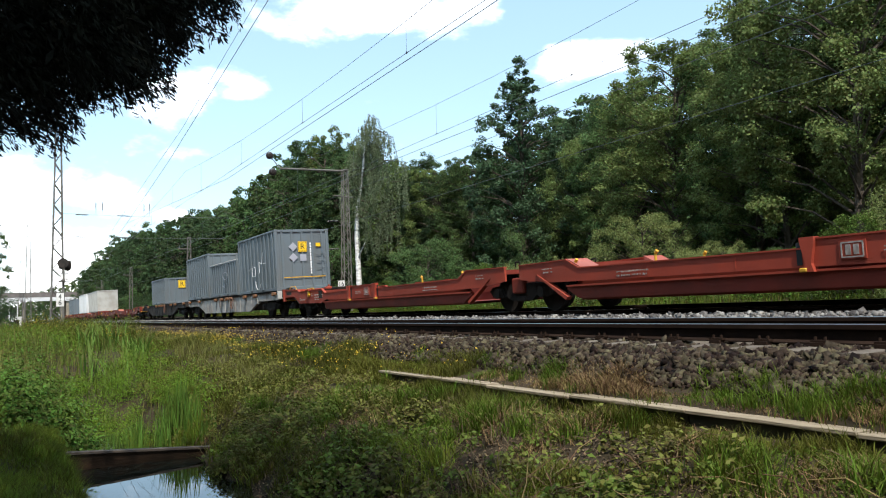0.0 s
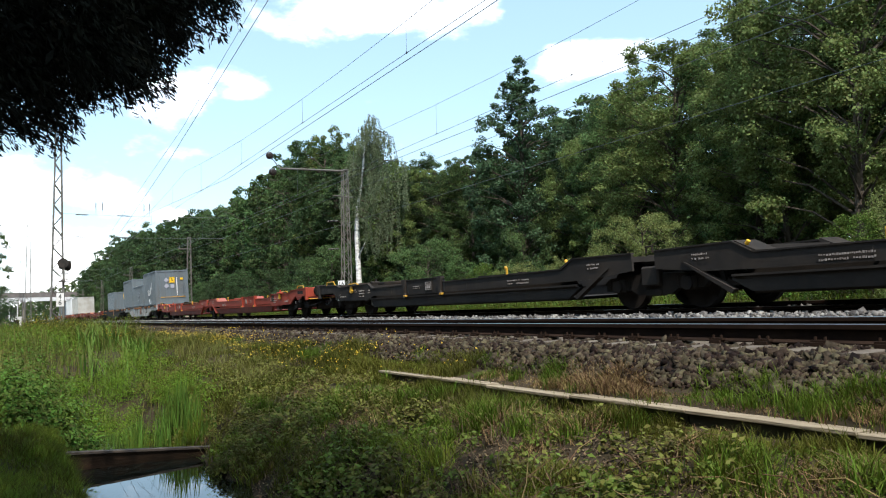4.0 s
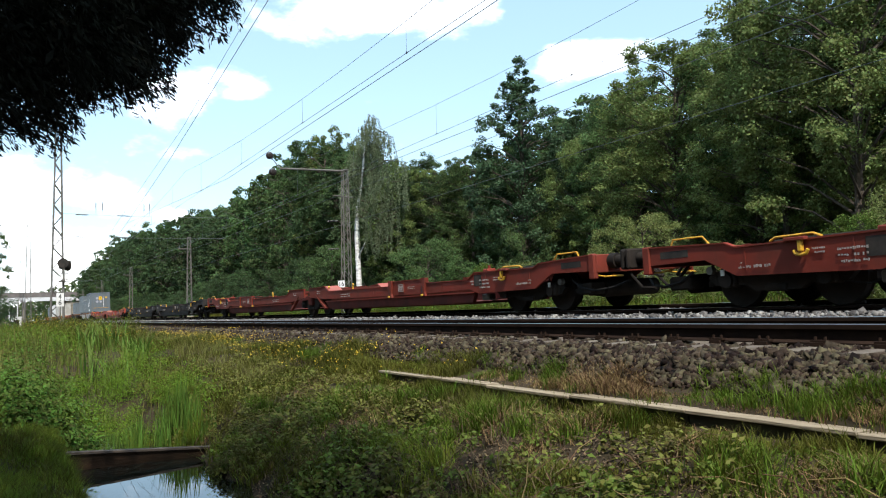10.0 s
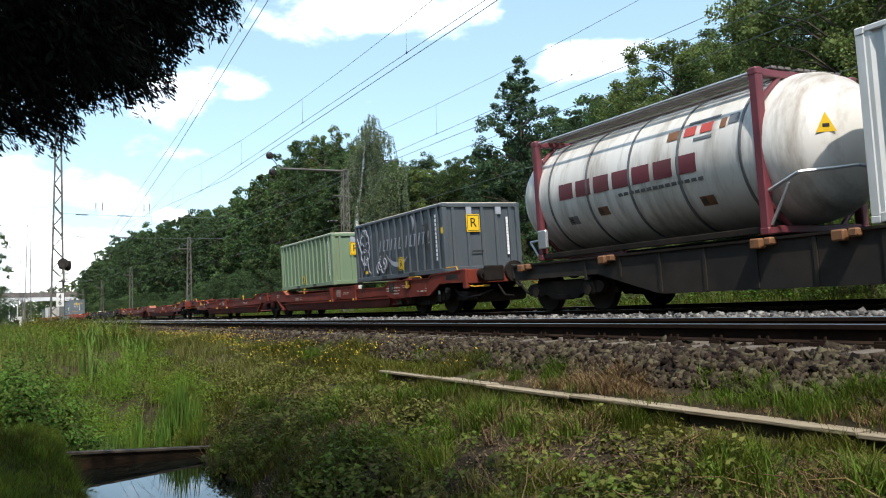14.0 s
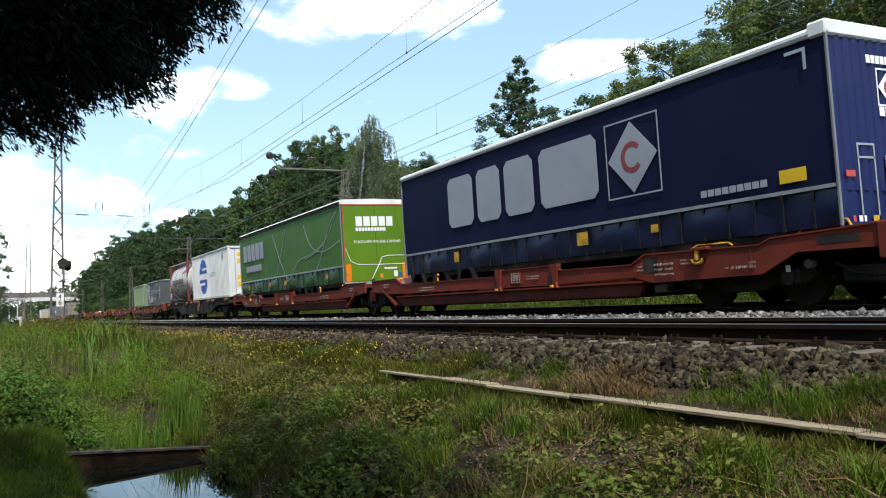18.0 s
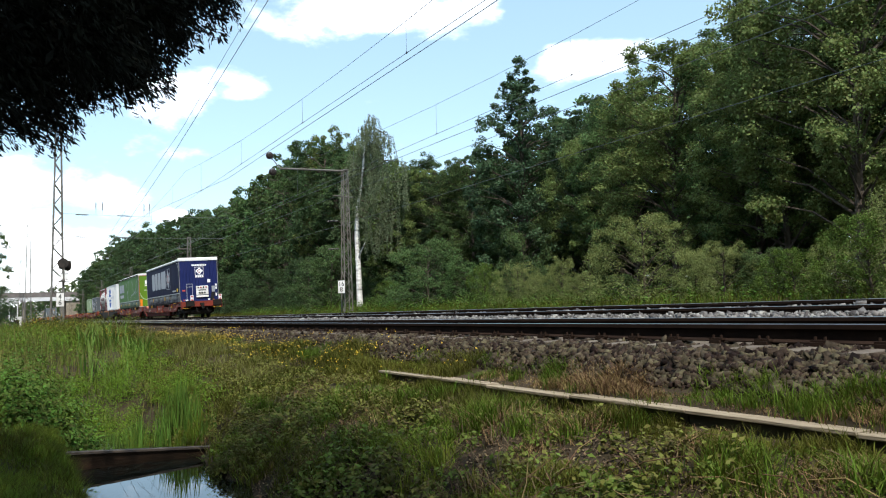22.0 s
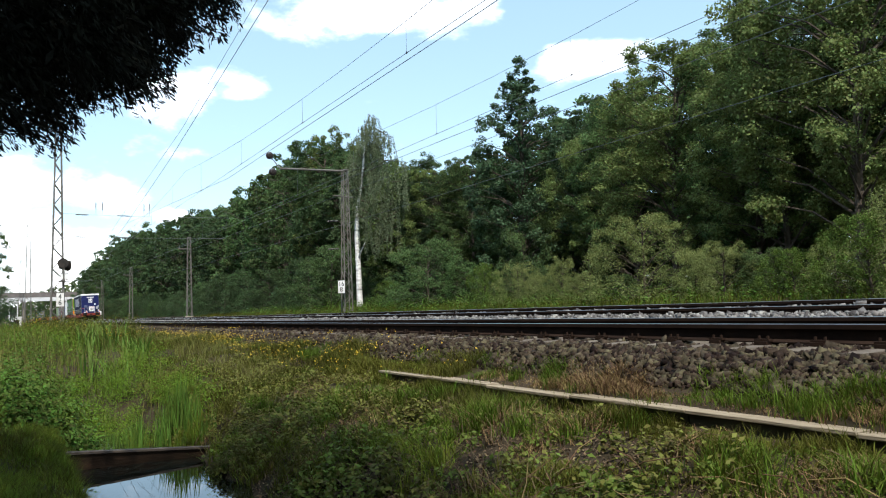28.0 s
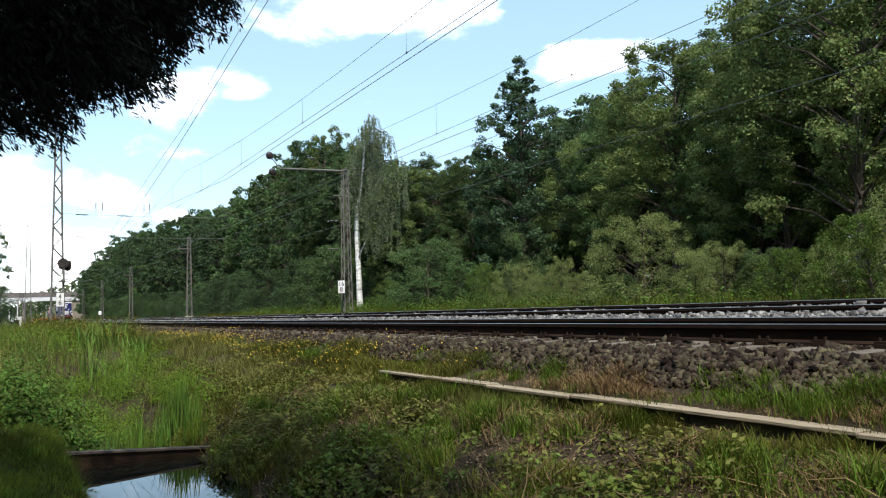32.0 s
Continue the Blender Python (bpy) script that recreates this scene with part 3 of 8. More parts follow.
        part("securing_hook", hk, YELLOW, w, "worn yellow anchor-shaped securing hook")
        part("hook_bracket", Shape().box(min(d * 13.86, d * 14.22), max(d * 13.86, d * 14.22), y - 0.01, y + 0.09, 0.965, 1.02, 0.01), paint, w)
    # recessed access panel, weld seams, brake gear and cables
    panel = Shape().box(min(d * 12.62, d * 12.98), max(d * 12.62, d * 12.98), -1.306, -1.298, 0.66, 0.93)
    part("access_panel", panel, PANEL_GREY, w, "dusty dark grey recessed panel")
    part("data_panel", Shape().box(min(d * 16.2, d * 16.85), max(d * 16.2, d * 16.85), -1.304, -1.298, 0.88, 1.0), PANEL_GREY, w, "dusty dark grey recessed panel")
    for u in (13.15, 15.0, 10.9, 6.4, 4.4):
        part("weld_seam", Shape().box(min(d * u, d * (u + 0.025)), max(d * u, d * (u + 0.025)), -1.308, -1.30, 0.58 if u > 12 else 0.62, 0.93 if u > 12 else 0.80), paint, w)
    hose = Shape()
    hose.path([(d * 16.3, -1.1, 0.62), (d * 16.6, -1.12, 0.46), (d * 17.0, -1.1, 0.40), (d * 17.4, -1.0, 0.44), (d * 17.7, -0.8, 0.56)], 0.022)
    part("brake_hose", hose, RUBBER, w)
    hose = Shape()
    hose.path([(d * 12.7, -1.05, 0.45), (d * 13.1, -1.08, 0.30), (d * 13.5, -1.05, 0.34)], 0.015)
    part("brake_hose", hose, RUBBER, w)
    gear = Shape().box(min(d * 12.62, d * 12.95), max(d * 12.62, d * 12.95), -1.1, -0.9, 0.30, 0.46, 0.02)
    part("brake_valve", gear, STEEL_MAST, w, "dusty grey brake valve")
    gear = Shape()
    gear.tube((d * 15.9, -1.15, 0.62), (d * 15.9, -1.05, 0.62), 0.07, n=10)
    part("brake_valve", gear, STEEL_MAST, w, "dusty grey brake valve")
    rng_tags = Shape().box(min(d * 15.55, d * 15.62), max(d * 15.55, d * 15.62), -1.20, -1.18, 0.52, 0.62)
    part("inspection_tag", rng_tags, WHITE, w, "small white inspection tag")
    # yellow catches at the foot of the pocket posts
    for u in (7.77, 9.95):
        part("post_catch", Shape().box(min(d * (u - 0.14), d * (u - 0.02)), max(d * (u - 0.14), d * (u - 0.02)), -1.385, -1.30, 0.50, 0.56, 0.012), YELLOW, w, "small worn yellow catch")
    dev_cap = Shape().box(min(d * 12.72, d * 12.95), max(d * 12.72, d * 12.95), -1.1, -0.85, 0.98, 1.07, 0.02).tube((d * 12.8, -0.95, 1.05), (d * 12.8, -0.95, 1.15), 0.035, n=8)
    part("hitch_lever", dev_cap, paint, w)
    dev = Shape().box(min(d * 13.3, d * 14.9), max(d * 13.3, d * 14.9), -0.45, 0.45, 0.94, 1.06, 0.03)
    dev.box(min(d * 13.8, d * 14.5), max(d * 13.8, d * 14.5), -1.25, 1.25, 0.96, 1.01, 0.015)
    part("hitch_plate", dev, UNDER, w)
    # faint stencils
    for u, z, ww, hh, rr in ((12.9, 0.60, 0.5, 0.26, 3), (13.55, 0.76, 0.25, 0.12, 2), (14.5, 0.62, 0.6, 0.10, 1), (15.0, 0.62, 0.14, 0.14, 2), (12.45, 0.70, 0.2, 0.14, 2),
                             (1.2, 0.82, 0.4, 0.14, 2), (3.6, 0.64, 0.9, 0.14, 2), (8.9, 0.72, 0.5, 0.10, 2)):
        a = u if d > 0 else -u - ww
        marks(w, a, z, ww, hh, rr, seed=seed + int(u * 10), material=MARK)
    sign = Shape().box(min(d * 8.25, d * 8.65), max(d * 8.25, d * 8.65), -1.322, -1.300, 0.64, 0.90)
    plate = part("number_plate", sign, paint, w)
    fr = Shape()
    a, b = min(d * 8.28, d * 8.62), max(d * 8.28, d * 8.62)
    for x0, x1, z0, z1 in ((a, b, 0.66, 0.68), (a, b, 0.86, 0.88), (a, a + 0.02, 0.66, 0.88), (b - 0.02, b, 0.66, 0.88), (a + 0.07, a + 0.15, 0.70, 0.84), (a + 0.19, a + 0.27, 0.70, 0.84)):
        fr.box(x0, x1, -1.328, -1.320, z0, z1)
    part("plate_emblem", fr, MARK, plate, "faded white outlined emblem")
    return hoops


def pocket_wagon(centre, paint, lower, label, seed, hoops=(True, True)):
    w = thing("pocket_wagon", label, "freight wagon", "train wagons")
    for d, show in ((-1, hoops[0]), (1, hoops[1])):
        hp = pocket_unit(w, d, paint, lower, seed + d)
        if show:
            for h in hp:
                part("safety_hoop", h, YELLOW, w, "yellow tubular hoop")
    for u in (-14.65, 0.0, 14.65):
        bogie(w, u)
    part("articulation_joint", Shape().box(-0.35, 0.35, -0.5, 0.5, 0.66, 0.92, 0.04), UNDER, w)
    for y in (-1.18, 1.02):
        part("side_bearer", Shape().box(-0.22, 0.22, y, y + 0.16, 0.42, 0.78, 0.03), lower, w)
        j = Shape()
        j.path([(-0.08, y + 0.05, 1.02), (-0.08, y + 0.05, 1.14), (0.08, y + 0.05, 1.14), (0.08, y + 0.05, 1.02)], 0.02)
        part("guard_hoop", j, UNDER, w)
    MOVING.append((w, centre))
    return w


# brighter copy of the wagon red: the sun on this wagon is in the colour
RED_SUNLIT = mat("wagon_red_sunlit", (0.34, 0.055, 0.030), (0.28, 0.046, 0.026), 1.4, 0.6, spec=0.2, dirt=(0.17, 0.05, 0.035), dirt_amount=0.5)
RAMP = mat("ramp_red", (0.36, 0.085, 0.06), (0.30, 0.07, 0.05), 3, 0.6, dirt=(0.30, 0.16, 0.12), dirt_amount=0.5)
LAST = pocket_wagon(-16.6, RED_PAINT, RED_SHADED, "weathered red articulated pocket wagon carrying curtain-sided trailers", 11)
pocket_wagon(-72.35, RED_PAINT, RED_SHADED, "weathered red articulated pocket wagon carrying open-top containers", 22)
pocket_wagon(-108.3, RED_PAINT, RED_SHADED, "empty weathered red articulated pocket wagon", 33)
pocket_wagon(-144.1, DARK_PAINT, DARK_PAINT, "empty near-black articulated pocket wagon with yellow fittings", 44)
pocket_wagon(-180.05, RED_SUNLIT, RED_PAINT, "empty sunlit red articulated pocket wagon", 55)


def container_wagon(s0, s1, label, paint):
    c, h = (s0 + s1) / 2, (s1 - s0) / 2
    w = thing("container_wagon", label, "freight wagon", "train wagons")
    b = h - 0.6
    f = Shape()
    for y in (-1.22, 1.10):
        f.prism([(-b, 0.72), (-b, 1.02), (b, 1.02), (b, 0.72), (b - 2.9, 0.72), (b - 4.6, 0.28), (-b + 4.6, 0.28), (-b + 2.9, 0.72)], y, y + 0.12)
        for k in range(-6, 7):
            f.box(k * 1.05 - 0.03, k * 1.05 + 0.03, y - 0.02, y + 0.12, 0.62 if abs(k) > 4 else 0.30, 1.0)
    part("side_frame", f, paint, w)
    part("deck", Shape().box(-b, b, -1.1, 1.1, 0.90, 0.99), paint, w)
    part("top_rail", Shape().box(-b, b, -1.26, -1.08, 1.02, 1.06).box(-b, b, 1.08, 1.26, 1.02, 1.06), UNDER, w)
    for d in (-1, 1):
        part("headstock", Shape().box(min(d * b, d * (b + 0.12)), max(d * b, d * (b + 0.12)), -1.25, 1.25, 0.75, 1.1, 0.02), paint, w)
        for y in (-0.875, 0.875):
            bf = Shape().tube((d * b, y, 0.96), (d * (b + 0.5), y, 0.96), 0.12, n=14)
            buf = part("buffer", bf, UNDER, w, smooth=True)
            part("buffer_head", Shape().tube((d * (b + 0.5), y, 0.96), (d * h, y, 0.96), 0.25, n=20), UNDER, buf)
        bogie(w, d * (h - 2.2))
    # container spigots and hand brake wheel
    for x in (-b + 0.4, -b + 3.2, -2.0, -0.6, 0.6, 1.4, 4.2, b - 3.4, b - 0.4):
        part("container_spigot", Shape().box(x - 0.10, x + 0.10, -1.36, -1.2, 0.90, 1.06, 0.02).box(x + 0.16, x + 0.3, -1.36, -1.2, 0.94, 1.06, 0.02), YELLOW_RUST, w, "rusty orange folding container spigot")
    wheel = Shape()
    n = 20
    ring = [(1.9 + 0.27 * math.cos(2 * math.pi * i / n), -1.34, 0.72 + 0.27 * math.sin(2 * math.pi * i / n)) for i in range(n + 1)]
    wheel.path(ring, 0.022)
    for i in range(0, n, 7):
        wheel.tube((1.9, -1.34, 0.72), ring[i], 0.016, n=6)
    part("brake_wheel", wheel, RUST, w, "rusty hand-brake wheel")
    MOVING.append((w, c))
    return w


YELLOW_RUST = mat("orange_rust", (0.24, 0.105, 0.040), (0.15, 0.066, 0.028), 6, 0.7, dirt=(0.10, 0.05, 0.03), dirt_amount=0.6, dirt_scale=4)
RUST = mat("rust", (0.16, 0.08, 0.05), (0.11, 0.05, 0.03), 6, 0.8)
container_wagon(-53.6, -34.7, "black container wagon with rusty orange spigots", DARK_PAINT)


# ---- loads ----
NAVY = mat("navy_curtain", (0.0078, 0.0098, 0.041), (0.0064, 0.0082, 0.034), 0.9, 0.7, spec=0.12, bump=0.08, bump_scale=3, dirt=(0.011, 0.013, 0.036), dirt_amount=0.5)
NAVY_STEEL = mat("blue_bulkhead", (0.008, 0.015, 0.092), (0.006, 0.012, 0.075), 1.2, 0.5, spec=0.3, dirt=(0.025, 0.03, 0.10), dirt_amount=0.4)
NAVY_SKIRT = mat("blue_skirt", (0.0085, 0.012, 0.050), (0.007, 0.009, 0.036), 2, 0.34, bump=0.3, bump_scale=4)
ROOF_WHITE = mat("roof_white", (0.80, 0.80, 0.78), (0.70, 0.70, 0.68), 2, 0.5, dirt=(0.50, 0.48, 0.42), dirt_amount=0.4)
TRIM_GREY = mat("aluminium_trim", (0.50, 0.51, 0.52), (0.42, 0.43, 0.44), 3, 0.4, metal=0.6)
TRIM_DULL = mat("dull_trim", (0.20, 0.21, 0.22), (0.15, 0.16, 0.17), 3, 0.6, dirt=(0.10, 0.09, 0.08), dirt_amount=0.5, spec=0.3)
PRINT_GREY = mat("grey_print", (0.34, 0.35, 0.39), (0.30, 0.31, 0.35), 1, 0.5)
PRINT_WHITE = mat("white_print", (0.80, 0.80, 0.80), (0.74, 0.74, 0.74), 1, 0.5)
PRINT_RED = mat("red_print", (0.26, 0.045, 0.045), (0.22, 0.04, 0.04), 1, 0.5)
GREEN_CURTAIN = mat("green_curtain", (0.078, 0.180, 0.036), (0.066, 0.156, 0.031), 0.9, 0.62, spec=0.25, bump=0.08, bump_scale=3, dirt=(0.045, 0.10, 0.04), dirt_amount=0.5)
GREEN_DOOR = mat("green_door", (0.105, 0.215, 0.010), (0.09, 0.19, 0.009), 1, 0.5, spec=0.3, dirt=(0.11, 0.16, 0.02), dirt_amount=0.4)
GREEN_SKIRT = mat("green_skirt", (0.025, 0.10, 0.03), (0.02, 0.07, 0.02), 2, 0.4, bump=0.3, bump_scale=4)
ORANGE = mat("orange_reflector", (0.75, 0.22, 0.01), (0.65, 0.18, 0.01), 3, 0.35)
GREY_STEEL = mat("grey_container", (0.078, 0.093, 0.105), (0.064, 0.077, 0.087), 0.8, 0.5, bump=0.05, dirt=(0.105, 0.098, 0.085), dirt_amount=0.5, dirt_scale=1.4, stretch=(1, 1, 0.35))
GREY_BLUE = mat("blue_grey_container", (0.125, 0.155, 0.172), (0.105, 0.13, 0.145), 0.8, 0.5, dirt=(0.13, 0.12, 0.10), dirt_amount=0.5, stretch=(1, 1, 0.35))
PALE_GREEN = mat("pale_green_container", (0.19, 0.265, 0.160), (0.155, 0.225, 0.135), 0.8, 0.55, dirt=(0.20, 0.19, 0.11), dirt_amount=0.55, dirt_scale=1.3, stretch=(1, 1, 0.3))
WHITE_STEEL = mat("white_container", (0.66, 0.67, 0.66), (0.58, 0.59, 0.58), 0.8, 0.5, dirt=(0.42, 0.40, 0.35), dirt_amount=0.5, stretch=(1, 1, 0.3))
BLUE_PRINT = mat("blue_print", (0.015, 0.075, 0.33), (0.013, 0.065, 0.29), 1.5, 0.45, dirt=(0.10, 0.15, 0.30), dirt_amount=0.3)
BEIGE = mat("beige_container", (0.43, 0.42, 0.38), (0.36, 0.35, 0.31), 0.8, 0.6, dirt=(0.25, 0.22, 0.17), dirt_amount=0.5)
TANK_WHITE = mat("tank_shell", (0.72, 0.69, 0.64), (0.60, 0.56, 0.50), 0.9, 0.42, dirt=(0.20, 0.145, 0.10), dirt_amount=0.95, dirt_scale=1.5, stretch=(1.6, 0.5, 0.3))
WALKWAY = mat("walkway_steel", (0.17, 0.15, 0.135), (0.11, 0.095, 0.085), 4, 0.7, dirt=(0.08, 0.055, 0.04))
MAROON = mat("maroon_frame", (0.16, 0.030, 0.040), (0.12, 0.024, 0.030), 2, 0.5, dirt=(0.10, 0.05, 0.04), dirt_amount=0.5)
BAND = mat("tank_band", (0.20, 0.20, 0.20), (0.13, 0.13, 0.13), 3, 0.45, metal=0.4)
TARP = mat("dirty_cover", (0.52, 0.47, 0.40), (0.40, 0.34, 0.27), 2, 0.8, dirt=(0.28, 0.20, 0.13), dirt_amount=0.7)
SIGN_YELLOW = mat("sign_yellow", (0.80, 0.50, 0.01), (0.74, 0.45, 0.01), 2, 0.5)


def load(name, label, s, category="container", group="train loads"):
    c = thing(name, label, category, group)
    MOVING.append((c, s))
    return c


def text_mesh(words, size, material, name="lettering"):
    cu = bpy.data.curves.new(name, "FONT")
    cu.body, cu.size, cu.extrude = words, size, 0.002
    cu.align_x, cu.align_y = "CENTER", "CENTER"
    ob = bpy.data.objects.new(name, cu)
    scene.collection.objects.link(ob)
    me = bpy.data.meshes.new_from_object(ob.evaluated_get(bpy.context.evaluated_depsgraph_get()))
    bpy.data.objects.remove(ob)
    me.materials.clear()
    me.materials.append(material)
    return me


def on_side(ob, x, z, y):
    """Upright on a wall that faces the camera's side (-y)."""
    ob.matrix_basis = Matrix.Translation((x, y, z)) @ Euler((radians(90), 0, 0)).to_matrix().to_4x4()


def on_end(ob, y, z, x):
    """Upright on a wall that faces +x."""
    ob.matrix_basis = Matrix.Translation((x, y, z)) @ Euler((radians(90), 0, radians(90))).to_matrix().to_4x4()


def word_shapes(n, w, h, stroke, seed):
    """A line of writing as a row of n plain bars on a sheet, centred."""
    s = Shape()
    pitch = w / n
    for i in range(n):
        s.box(-w / 2 + i * pitch + pitch * 0.09, -w / 2 + (i + 1) * pitch - pitch * 0.09, -h / 2, h / 2, 0, 0.006)
    return s


def word_parts(n, w, h, material, parent, put):
    """A wordmark as n plain blocks, each a part; put() places a sheet."""
    pitch = w / n
    for i in range(n):
        a = -w / 2 + i * pitch + pitch * 0.09
        put(part("wordmark_block", Shape().box(a, a + pitch * 0.82, -h / 2, h / 2, 0, 0.006), material, parent))


def sheet_bar(w, h):
    return Shape().box(-w / 2, w / 2, -h / 2, h / 2, 0, 0.006)


def code_part(shape, material, parent):
    """A code too small to pick apart: its bars stay joined."""
    ob = part("code_mark", shape, material, parent)
    ob["kind"] = "stuff"
    return ob


def r_plate(parent, place, size=0.5):
    p = part("warning_plate", sheet_bar(size, size * 1.12), SIGN_YELLOW, parent, "yellow plate with a black letter")
    place(p)
    q = new("plate_letter", text_mesh("R", size * 0.85, BLACK))
    q.parent, q.location = p, (0, 0, 0.010)
    f = Shape()
    a, b = size * 0.44, size * 0.5
    f.box(-a, a, b - 0.015, b, 0.004, 0.009).box(-a, a, -b, -b + 0.015, 0.004, 0.009).box(-a, -a + 0.015, -b, b, 0.004, 0.009).box(a - 0.015, a, -b, b, 0.004, 0.009)
    part("plate_border", f, BLACK, p)


def wavy_wall(x0, x1, z0, z1, y, depth, nx=70, nz=10, seed=0, skin=0.02):
    """A taut fabric wall with shallow folds between its poles, as a thin closed sheet."""
    rng = np.random.default_rng(seed)
    ph = rng.uniform(0, 6.28, 8)
    v, f = [], []
    for side in (0, 1):
        for i in range(nx + 1):
            for k in range(nz + 1):
                x, z = x0 + (x1 - x0) * i / nx, z0 + (z1 - z0) * k / nz
                b = math.sin(math.pi * k / nz) * (0.5 + 0.5 * math.sin(x * 2.6 + ph[0])) + 0.3 * math.sin(x * 7 + z * 1.5 + ph[1]) * (1 - k / nz)
                v.append((x, y - depth * b + (skin if side else 0), z))
    m = (nx + 1) * (nz + 1)
    for i in range(nx):
        for k in range(nz):
            a = i * (nz + 1) + k
            f.append((a, a + nz + 1, a + nz + 2, a + 1))
            f.append((a + m, a + 1 + m, a + nz + 2 + m, a + nz + 1 + m))
    for i in range(nx):
        a, b = i * (nz + 1), i * (nz + 1) + nz
        f += [(a, a + m, a + nz + 1 + m, a + nz + 1), (b, b + nz + 1, b + nz + 1 + m, b + m)]
    for k in range(nz):
        a, b = k, nx * (nz + 1) + k
        f += [(a, a + 1, a + 1 + m, a + m), (b, b + m, b + 1 + m, b + 1)]
    return Shape().add(v, f)


TYRE = Shape().turned([(-0.15, 0.32), (-0.16, 0.44), (-0.12, 0.51), (0.12, 0.51), (0.16, 0.44), (0.15, 0.32)], 28, "y").mesh("tyre", RUBBER, True)
RIM = Shape().turned([(-0.15, 0.31), (-0.09, 0.28), (-0.05, 0.17), (-0.13, 0.15), (-0.15, 0.08), (0.1, 0.08), (0.14, 0.31)], 24, "y").mesh("rim", TRIM_GREY, True)
STRAP = Shape().box(-0.011, 0.011, -0.012, 0.0, -0.52, 0.02).box(-0.02, 0.02, -0.03, 0.0, -0.06, 0.05).box(-0.024, 0.024, -0.02, 0.0, -0.52, -0.46).mesh("strap", RUBBER)


def trailer(label, s0, s1, curtain, skirt, end_mat, wheels, straps, seed, rail, rail_top):
    c, L = (s0 + s1) / 2, (s1 - s0) / 2
    t = load("semi_trailer", label, c, "trailer")
    W = 1.275
    zb, zs, zt = 1.12, 1.68, 3.86
    part("curtain", wavy_wall(-L + 0.06, L - 0.06, zs, zt, -W + 0.03, 0.022, seed=seed), curtain, t, smooth=True)
    part("curtain", wavy_wall(-L + 0.06, L - 0.06, zs, zt, W - 0.05, 0.0, nx=8, nz=2, seed=seed), curtain, t)
    part("curtain_skirt", wavy_wall(-L + 0.06, L - 0.06, zb, zs + 0.01, -W + 0.055, 0.045, nx=130, nz=7, seed=seed + 5), skirt, t, smooth=True)
    part("curtain_skirt", wavy_wall(-L + 0.06, L - 0.06, zb, zs, W - 0.07, 0.0, nx=8, nz=2, seed=seed), skirt, t)
    band = Shape().box(-L + 0.06, L - 0.06, -W + 0.004, -W + 0.02, zs - 0.02, zs + 0.035)
    part("reflective_stripe", band, TRIM_GREY, t, "pale reflective stripe along the hem")
    roof = Shape()
    pts = [(-W - 0.01, zt - 0.04), (-W - 0.01, zt + 0.06), (-W + 0.07, zt + 0.12), (0, zt + 0.15), (W - 0.07, zt + 0.12), (W + 0.01, zt + 0.06), (W + 0.01, zt - 0.04)]
    n = len(pts)
    rv = [(x, y, z) for x in (-L, L) for y, z in pts]
    roof.add(rv, [(i, i + 1, i + 1 + n, i + n) for i in range(n - 1)] + [(n - 1, 0, n, 2 * n - 1), tuple(range(n))[::-1], tuple(range(n, 2 * n))])
    part("roof", roof, ROOF_WHITE, t, "white translucent roof with rounded edges")
    part("roof_rail", Shape().box(-L + 0.01, L - 0.03, -W - 0.016, -W - 0.006, zt - 0.04, zt + rail_top), rail, t, "dark rail below the roof edge")
    for x in (-L, L - 0.045):
        for y in (-W - 0.004, W - 0.041):
            part("corner_post", Shape().box(x, x + 0.045, y, y + 0.045, zb - 0.02, zt, 0.01), TRIM_DULL, t)
    part("end_wall", Shape().box(-L + 0.01, -L + 0.05, -W + 0.07, W - 0.07, zb, zt), end_mat, t)
    wall = Shape().box(L - 0.06, L - 0.035, -W + 0.07, W - 0.07, zb, zt)
    part("end_wall", wall, end_mat, t)
    ch = Shape().box(-L + 0.2, L - 0.2, -1.2, 1.2, 1.0, 1.13)
    for y in (-0.5, 0.42):
        ch.box(-L + 0.6, L - 0.6, y, y + 0.08, 0.72, 1.02)
    part("chassis", ch, UNDER, t)
    for wx in wheels:
        part("axle", Shape().tube((wx, -1.0, 0.82), (wx, 1.0, 0.82), 0.07, n=10), UNDER, t)
        for y in (-1.06, 1.06):
            ty = part("tyre", TYRE, RUBBER, t)
            ty.location = (wx, y, 0.82)
            if y > 0:
                ty.rotation_euler = (0, 0, math.pi)
            part("rim", RIM, TRIM_GREY, ty, "grey steel rim")
    for k in range(straps):
        x = -L + 0.45 + (2 * L - 0.9) * k / (straps - 1)
        s = part("strap", STRAP, RUBBER, t)
        s.location = (x, -W + 0.035, zs - 0.05)
    return t, L, W


